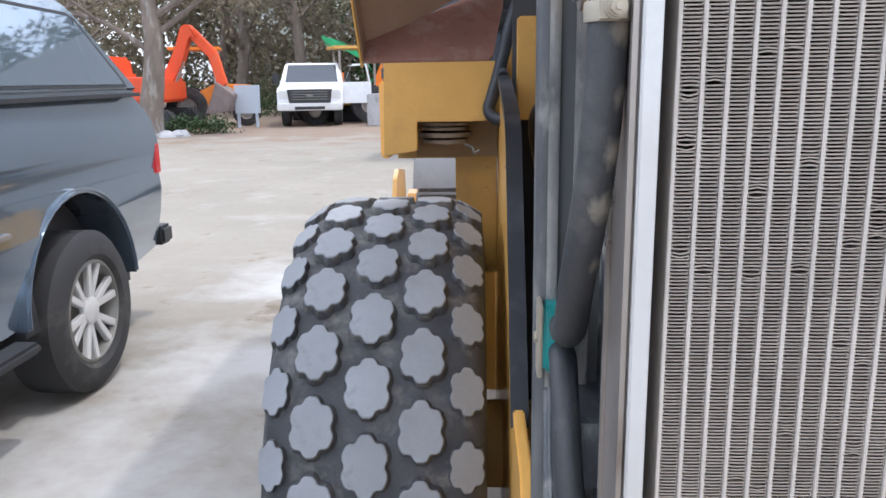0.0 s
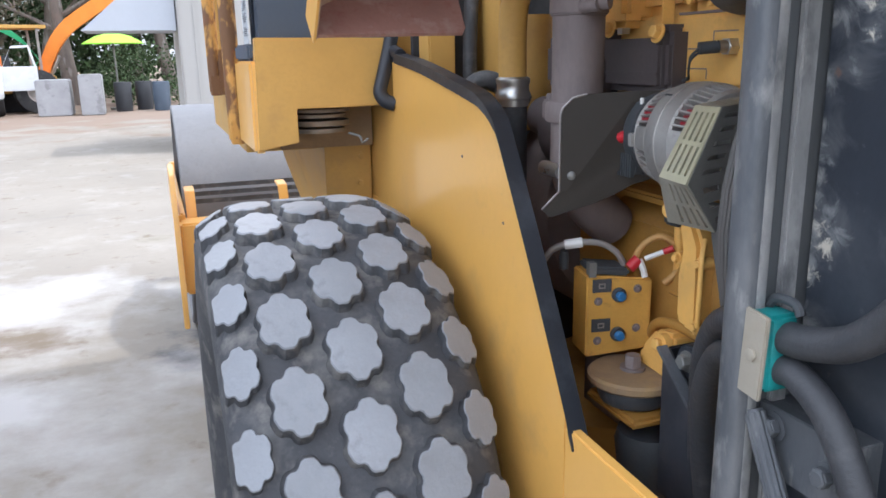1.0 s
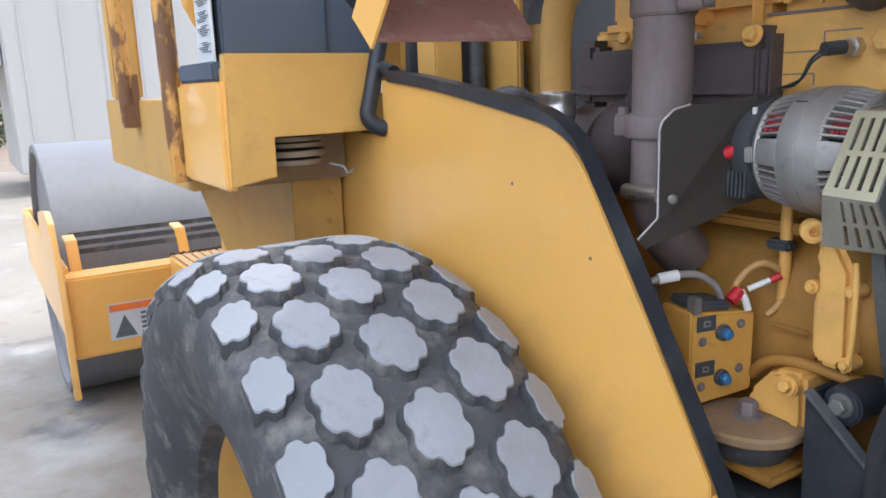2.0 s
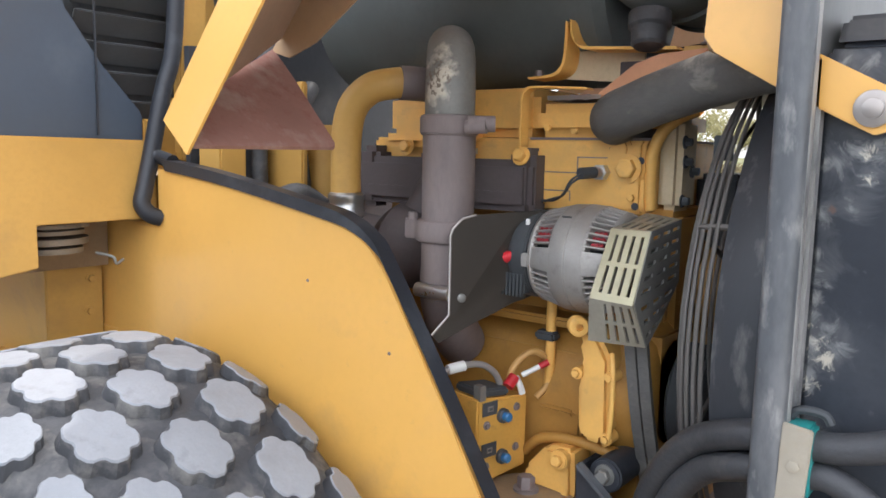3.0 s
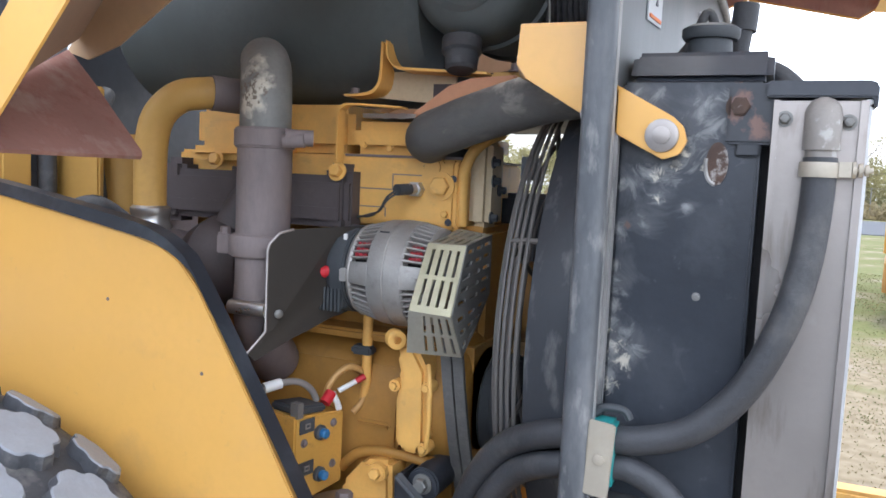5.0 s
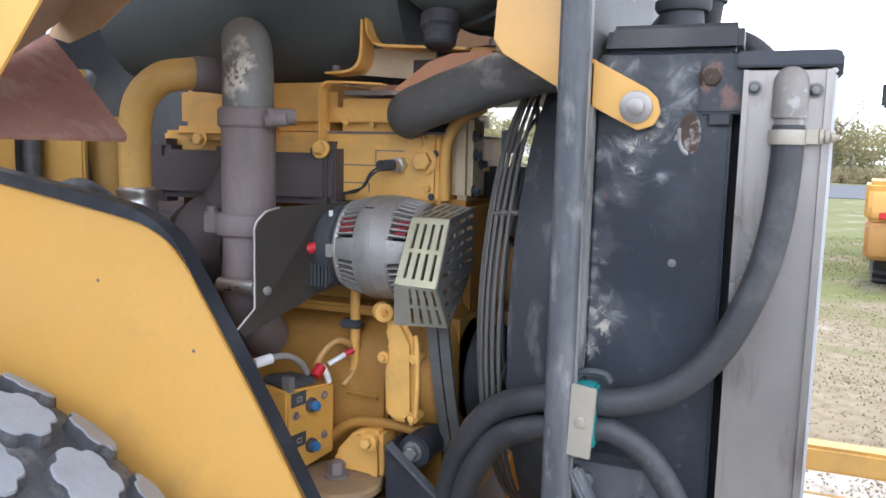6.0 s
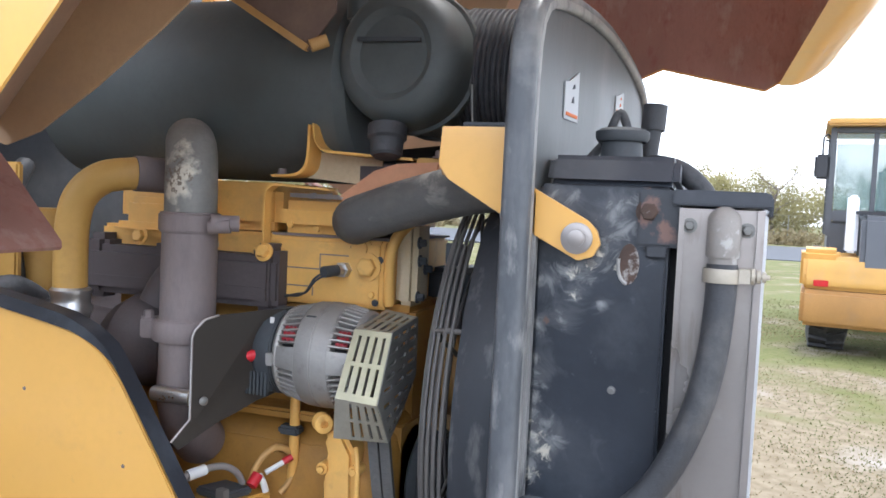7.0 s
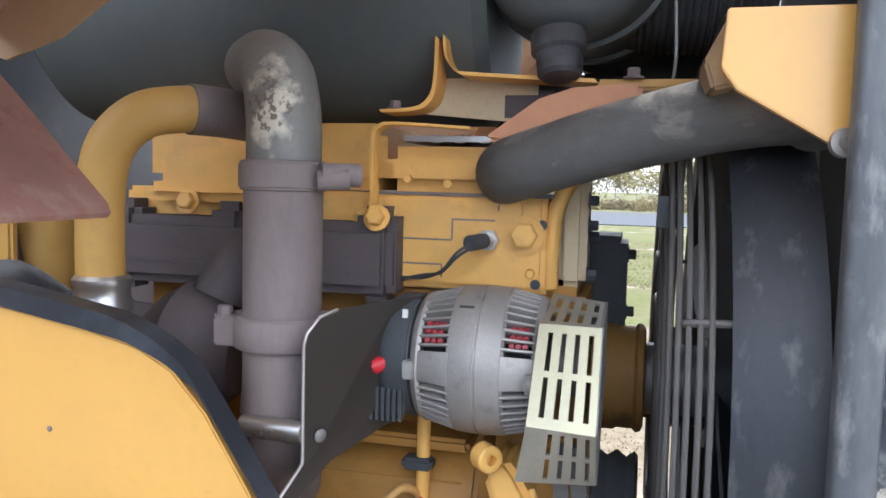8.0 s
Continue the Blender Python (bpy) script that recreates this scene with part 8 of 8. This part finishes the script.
def backhoe(m, paint, label):
    t = thing("backhoe_loader", (0, 0, 0), label, "backhoe", "backhoes parked under the trees")
    bm = BM()
    prism(bm, [(-1.6, 0.6), (1.2, 0.6), (1.4, 1.0), (1.2, 1.35), (0.0, 1.4), (-0.6, 1.1), (-1.6, 1.1)], "y", -0.45, 0.45)
    part("body", bm, paint, t, bevel=0.04)
    for x, y in ((-1.2, -0.6), (-1.2, 0.54), (0.0, -0.6), (0.0, 0.54)):
        bm = BM()
        box(bm, x, x + 0.07, y, y + 0.07, 1.0, 2.499)
        part("canopy_post", bm, ALU_DULL, t, bevel=0.01)
    bm = BM()
    box(bm, -1.4, 0.25, -0.75, 0.75, 2.5, 2.6)
    part("canopy", bm, paint, t, bevel=0.01)
    for x, r in ((-0.9, 0.65), (1.0, 0.45)):
        for s in (-1, 1):
            bm = BM()
            lathe(bm, (x, s * 0.85, r), (0, 1, 0), [(-0.18, r * 0.5), (-0.2, r * 0.6), (-0.17, r), (0.17, r), (0.2, r * 0.6), (0.18, r * 0.5), (0.05, r * 0.45), (0.05, 0)], 28)
            w = part("wheel", bm, CAR_TYRE, t)
            bm = BM()
            lathe(bm, (x, s * 0.85, r), (0, s, 0), [(0.05, r * 0.5), (0.19, r * 0.5), (0.1, r * 0.42), (0.06, 0)], 24)
            part("rim", bm, ALU_DULL, w)
    t.matrix_world = m
    return t


backhoe(pose(-4.75, 27.6, 0, 0, 0, 200), YELLOW_DULL, "faded yellow backhoe with a flat canopy roof")
backhoe(pose(-8.9, 27.0, 0, 0, 0, 15), ORANGE_L, "orange backhoe parked under the trees")
# pale panel leaning beside the truck
bm = BM()
box(bm, -7.75, -6.95, 25.3, 25.42, 0.45, 1.35)
box(bm, -7.7, -7.62, 25.3, 25.42, 0.0, 0.45)
box(bm, -7.1, -7.02, 25.3, 25.42, 0.0, 0.45)
tagged(part("sign_panel", bm, mat("pale blue-grey panel", (0.42, 0.47, 0.54), 0.6, vary=0.06, scale=2), None, bevel=0.01), "blank pale blue-grey panel on two legs", "panel")

# parasol, stacked blocks and clutter beside it
t = thing("parasol", (-1.35, 27.4, 0), "bright green canvas parasol on a pole", "parasol")
bm = BM()
lathe(bm, (-1.35, 27.4, 2.02), (0, 0, 1), [(0.0, 0.9), (0.02, 0.9), (0.24, 0.5), (0.36, 0.0)], 8)
part("canopy", bm, GREEN_CLOTH, t, angle=5)
bm = BM()
cyl(bm, (-1.35, 27.4, 0), (-1.35, 27.4, 2.45), 0.03, 10)
lathe(bm, (-1.35, 27.4, 0), (0, 0, 1), [(0, 0), (0, 0.3), (0.08, 0.3), (0.1, 0.05), (0.1, 0)], 20)
part("pole", bm, STEEL_GREY, t)
for x, y, w, h in ((-3.0, 25.2, 0.9, 1.02), (-2.0, 25.0, 0.62, 1.15)):
    bm = BM()
    box(bm, x - w / 2, x + w / 2, y, y + 0.8, 0, h)
    tagged(part("concrete_block", bm, CONCRETE, None, bevel=0.03), "grey concrete block standing in the yard", "block", "blocks in the yard")
for x, y, s in ((-1.2, 26.5, 1), (-0.6, 27.0, 2), (-0.1, 26.2, 3)):
    bm = BM()
    lathe(bm, (x, y, 0), (0, 0, 1), [(0, 0), (0, 0.24), (0.85, 0.26), (0.88, 0.24), (0.88, 0)], 20)
    tagged(part("barrel", bm, (DARK_TRIM, DARK_TRIM, BLUEGREY)[s - 1], None, bevel=0.01), ("black", "black", "blue-grey")[s - 1] + " drum standing by the woods", "barrel", "drums by the woods")

# white box trailer beyond the drum, with its raised hatch
t = thing("box_trailer", (3.2, 15, 0), "tall white box trailer with a raised hatch", "trailer")
bm = BM()
box(bm, 0.10, 7.0, 14.0, 16.6, 0.35, 4.2)
tb = part("trailer_body", bm, WHITE_WALL, t, bevel=0.03)
for k in range(12):
    bm = BM()
    box(bm, 0.35 + k * 0.56, 0.39 + k * 0.56, 13.985, 13.999, 0.4, 4.15)
    part("rivet_rib", bm, WHITE_WALL, tb)
bm = BM()
prism(bm, [(0.08, 1.98), (-1.35, 1.98), (0.08, 3.2)], "y", 14.2, 15.8)
part("raised_hatch", bm, mat("pale grey awning sheet", (0.40, 0.42, 0.46), 0.6, vary=0.05, scale=1), t, "pale grey raised awning hatch")
for x in (1.2, 5.8):
    for y in (14.1, 16.2):
        bm = BM()
        cyl(bm, (x - 0.0, y, 0.42), (x, y + 0.28, 0.42), 0.42, 28)
        part("trailer_wheel", bm, CAR_TYRE, t, bevel=0.03)

# ---- east: loader, fence, scrub ----


def wheel_loader():
    """Rear view of a compact wheel loader; its tail faces -x. Built at its place."""
    X, Y0, Y1 = 10.0, -0.50, -2.80
    yc = (Y0 + Y1) / 2
    t = thing("wheel_loader", (12.5, yc, 0), "yellow wheel loader with grey hood and glazed cab on the grass", "wheel loader")
    LY = mat("loader yellow paint", (0.50, 0.27, 0.055), 0.5, vary=0.1, scale=2, coat=0.1, dirt=(0.36, 0.24, 0.12), dirt_amt=0.45, dirt_scale=2.2, edge=0.35)
    LG = mat("loader grey paint", (0.075, 0.08, 0.09), 0.5, vary=0.08, scale=2, dirt=(0.16, 0.16, 0.16), dirt_amt=0.3, dirt_scale=2, edge=0.35)
    bm = BM()
    prism(bm, [(X, 0.36), (X - 0.06, 0.55), (X - 0.04, 0.82), (X + 1.0, 0.86), (X + 1.0, 0.36)], "y", Y1 + 0.02, Y0 - 0.02)
    LO = mat("mud-browned loader paint", (0.36, 0.185, 0.055), 0.6, vary=0.15, scale=2.5, dirt=(0.24, 0.15, 0.08), dirt_amt=0.5, dirt_scale=3, edge=0.3)
    cw = part("counterweight", bm, LO, t, "scuffed yellow counterweight", bevel=0.05)
    bm = BM()
    box(bm, X - 0.065, X - 0.05, yc - 0.02, yc + 0.02, 0.40, 0.80)
    part("weight_seam", bm, DARK_TRIM, cw)
    bm = BM()
    prism(bm, [(X, 0.83), (X - 0.02, 1.02), (X + 0.10, 1.25), (X + 1.1, 1.28), (X + 1.1, 0.83)], "y", Y1 + 0.06, Y0 - 0.03)
    part("lower_hood", bm, LY, t, bevel=0.05)
    for s, y in ((1, Y0 - 0.36), (-1, Y1 + 0.12)):
        bm = BM()
        box(bm, X - 0.028, X - 0.015, y + 0.03, y + 0.20, 0.87, 0.95)
        part("tail_lamp", bm, LENS_RED, t, "red and amber tail lamp", bevel=0.01)
    bm = BM()
    prism(bm, [(X + 0.02, 1.02), (X + 0.16, 1.78), (X + 1.15, 1.86), (X + 1.15, 1.02)], "y", Y1 + 0.32, Y0 - 0.66)
    gh = part("engine_hood", bm, LG, t, "dark grey engine hood", bevel=0.06)
    bm = BM()
    lathe(bm, (X + 0.066, yc + 0.1, 1.42), (-1, 0, 0.19), [(0, 0), (0, 0.10), (0.012, 0.10), (0.012, 0.07), (0.006, 0.065), (0.006, 0)], 28)
    part("emblem", bm, ALU_BRIGHT, gh)
    bm = BM()
    for k in range(3):
        box(bm, X + 0.3 + 0.1 * k, X + 0.36 + 0.1 * k, Y1 + 0.5, Y0 - 0.6, 1.80 + 0.007 * k, 1.83 + 0.007 * k)
    part("hood_vent", bm, DARK_TRIM, gh)
    bm = BM()
    prism(bm, [(X + 0.15, 0.83), (X + 0.12, 1.32), (X + 0.3, 1.36), (X + 0.55, 1.30), (X + 0.7, 0.83)], "y", Y0 - 0.45, Y0)
    part("rear_fender", bm, LY, t, bevel=0.05)
    bm = BM()
    prism(bm, [(X + 0.15, 0.83), (X + 0.12, 1.32), (X + 0.3, 1.36), (X + 0.55, 1.30), (X + 0.7, 0.83)], "y", Y1, Y1 + 0.45)
    part("rear_fender", bm, LY, t, bevel=0.05)
    bm = BM()
    prism(bm, [(X + 0.40, 1.3), (X + 0.55, 2.05), (X + 0.62, 2.05), (X + 0.85, 1.3)], "y", Y0 - 0.64, Y0 - 0.50)
    part("air_duct", bm, WHITE_PAINT, t, bevel=0.03)
    C0, C1, CYa, CYb, ZT = X + 1.2, X + 2.7, Y0 - 0.30, Y1 + 0.42, 3.0
    for x, y in ((C0, CYa), (C0, CYb), (C1, CYa), (C1, CYb)):
        bm = BM()
        box(bm, x - 0.04, x + 0.04, y - 0.04, y + 0.04, 1.5, ZT)
        part("cab_post", bm, LG, t, bevel=0.015)
    bm = BM()
    box(bm, C0 - 0.03, C0 + 0.03, yc + 0.30, yc + 0.36, 1.8, ZT)
    box(bm, C0 - 0.035, C0 + 0.035, CYb + 0.04, CYa - 0.04, 1.70, 1.86)
    box(bm, C0 - 0.035, C0 + 0.035, CYb + 0.04, CYa - 0.04, 2.92, ZT)
    part("cab_frame", bm, LG, t, bevel=0.015)
    bm = BM()
    box(bm, C0 - 0.25, C1 + 0.15, CYb - 0.1, CYa + 0.1, ZT, ZT + 0.1)
    part("cab_roof", bm, LY, t, bevel=0.03)
    bm = BM()
    box(bm, C0, C1, CYb, CYa, 0.9, 1.7)
    part("cab_base", bm, LG, t, bevel=0.03)
    GT = glass("green cab glass", (0.12, 0.24, 0.22), alpha=0.32)
    for a, b, c, d in ((C0 - 0.005, C0 + 0.005, CYb + 0.05, CYa - 0.05), (C1 - 0.005, C1 + 0.005, CYb + 0.05, CYa - 0.05), (C0 + 0.05, C1 - 0.05, CYa - 0.005, CYa + 0.005), (C0 + 0.05, C1 - 0.05, CYb - 0.005, CYb + 0.005)):
        bm = BM()
        box(bm, a, b, c, d, 1.87, 2.91)
        part("cab_pane", bm, GT, t)
    bm = BM()
    prism(bm, [(C0 + 0.35, 1.5), (C0 + 0.35, 2.45), (C0 + 0.45, 2.5), (C0 + 0.55, 1.9), (C0 + 0.95, 1.8), (C0 + 0.95, 1.5)], "y", yc - 0.3, yc + 0.25)
    part("seat", bm, DARK_TRIM, t, bevel=0.05)
    bm = BM()
    tube(bm, [(C0, CYa + 0.02, 2.85), (C0 - 0.03, CYa + 0.08, 2.9), (C0 - 0.03, CYa + 0.125, 2.85), (C0 - 0.03, CYa + 0.125, 2.5)], 0.014, 8, 1, False)
    tube(bm, [(C0, CYa + 0.02, 2.80), (C0 - 0.03, CYa + 0.10, 2.82)], 0.012, 8, 1, False)
    arm_m = part("mirror_arm", bm, DARK_TRIM, t)
    bm = BM()
    box(bm, C0 - 0.06, C0, CYa + 0.03, CYa + 0.22, 2.28, 2.62)
    part("mirror", bm, DARK_TRIM, t, "black wing mirror", bevel=0.03)
    for x in (X + 0.85, X + 4.0):
        for y, s in ((Y0 - 0.36, 1), (Y1 + 0.36, -1)):
            bm = BM()
            lathe(bm, (x, y, 0.62), (0, 1, 0), [(-0.22, 0.32), (-0.25, 0.45), (-0.21, 0.62), (0.21, 0.62), (0.25, 0.45), (0.22, 0.32), (0.05, 0.3), (0.05, 0)], 36)
            w = part("wheel", bm, CAR_TYRE, t)
            for k in range(22):
                bm = BM()
                a = 2 * math.pi * k / 22
                m = Matrix.Translation((x, y, 0.62)) @ Matrix.Rotation(a, 4, "Y")
                box(bm, -0.03, 0.03, -0.22, 0.0, 0.605, 0.65, m @ Matrix.Rotation(0.3, 4, "Z"))
                box(bm, -0.03, 0.03, 0.0, 0.22, 0.605, 0.65, m @ Matrix.Translation((0.08, 0, 0)) @ Matrix.Rotation(-0.3, 4, "Z"))
                part("tread_bar", bm, CAR_TYRE, w)
    bm = BM()
    box(bm, X + 1.1, X + 4.6, yc - 0.45, yc + 0.45, 0.45, 1.0)
    part("frame", bm, LY, t, bevel=0.05)
    bm = BM()
    strip(bm, [(X + 3.6, yc, 1.5), (X + 4.8, yc, 1.1), (X + 5.6, yc, 0.5)], (0, 1, 0), 0.9, (0.3, 0, 1), 0.3, 4)
    part("lift_arm", bm, LY, t, bevel=0.03)
    bm = BM()
    prism(bm, [(X + 5.4, 0.9), (X + 5.35, 0.15), (X + 6.3, 0.03), (X + 6.3, 0.08), (X + 5.6, 0.25), (X + 5.6, 0.95)], "y", Y1 + 0.1, Y0 - 0.25)
    part("bucket", bm, LG, t)
    # it stands slightly turned, nose away from the roller
    pivot = Matrix.Translation((X, Y0, 0))
    t.matrix_world = pivot @ Matrix.Rotation(radians(-7), 4, "Z") @ pivot.inverted() @ t.matrix_world
    return t


wheel_loader()

# wire fence along the road
fence = thing("wire_fence", (66, 0, 0), "chain-link fence with thin steel posts along the road", "fence")
bm = BM()
cyl(bm, (66, 0, -0.1), (66, 0, 2.35), 0.04, 8)
finish(bm)
post_me = mesh_of("fence_post", bm, STEEL_GREY)
for k in range(-14, 15):
    ob = new("fence_post", post_me)
    ob.parent = fence
    ob.matrix_parent_inverse = fence.matrix_basis.inverted()
    ob.matrix_basis = Matrix.Translation((0, k * 3.0, 0))
bm = BM()
for k in range(16):
    z = 0.06 + k * 0.15
    box(bm, 65.995, 66.005, -42, 42, z, z + 0.008)
for z in (2.3,):
    box(bm, 65.98, 66.02, -42, 42, z, z + 0.03)
part("fence_mesh", bm, STEEL_GREY, fence)

# scrub and trees beyond the road
rng = random.Random(9)
cl = []
for k in range(420):
    y = rng.uniform(-75, 60)
    top = 5.8 + 1.4 * math.sin(y * 0.12) + 1.0 * math.sin(y * 0.41 + 1)
    z = rng.uniform(0.2, 1) ** 0.8 * top
    cl.append((Vector((rng.uniform(78, 90), y, z)), rng.uniform(1.0, 2.3)))
tagged(leaf_cloud("roadside_scrub", cl, LEAF_SPRING, None, rng, 300, 0.27), "yellow-green scrub trees beyond the road", "scrub", kind="stuff")
for k, (x, y) in enumerate(((77, -14), (79, -6), (77, -22), (80, 6), (78, 18), (79, -33))):
    tree(x, y, 8.0, 40 + k, LEAF_SPRING if k % 2 else LEAF, 0.2, "thin-leaved scrub tree beyond the road")
cl = [(Vector((rng.uniform(63, 76), rng.uniform(-70, 60), rng.uniform(0.0, 0.5))), rng.uniform(0.6, 1.4)) for _ in range(420)]
tagged(leaf_cloud("verge_grass", cl, STRAW, None, rng, 60, 0.4), "dry straw verge along the road", "grass", kind="stuff")


def tufts(name, material, n, seed, area, h, label):
    """Grass blades in tufts on the field."""
    rng = random.Random(seed)
    verts, faces = [], []
    for _ in range(n):
        x = area[0] + (area[1] - area[0]) * rng.random() ** 1.6
        y = rng.uniform(area[2], area[3]) * (0.3 + 0.7 * x / area[1])
        if noise.noise(Vector((x * 0.35, y * 0.35, seed))) < -0.02:
            continue
        for _ in range(9):
            a = rng.uniform(0, 6.28)
            bx, by_ = x + rng.gauss(0, 0.16), y + rng.gauss(0, 0.16)
            w, hh = rng.uniform(0.005, 0.012) * (1 + x * 0.03), h * rng.uniform(0.4, 1.2)
            lx, ly = math.cos(a) * hh * 1.1, math.sin(a) * hh * 1.1
            b = len(verts)
            verts += [(bx - math.sin(a) * w, by_ + math.cos(a) * w, -0.005), (bx + math.sin(a) * w, by_ - math.cos(a) * w, -0.005), (bx + lx, by_ + ly, hh)]
            faces.append((b, b + 1, b + 2))
    me = bpy.data.meshes.new(name)
    me.from_pydata(verts, [], faces)
    me.materials.append(material)
    return tagged(new(name, me), label, "grass", kind="stuff")


tufts("field_grass", GRASS, 26000, 31, (4.0, 36, -26, 30), 0.014, "patchy green grass on the field")
tufts("dry_grass", STRAW, 18000, 32, (3.0, 36, -26, 30), 0.013, "dry straw-coloured grass on the field")
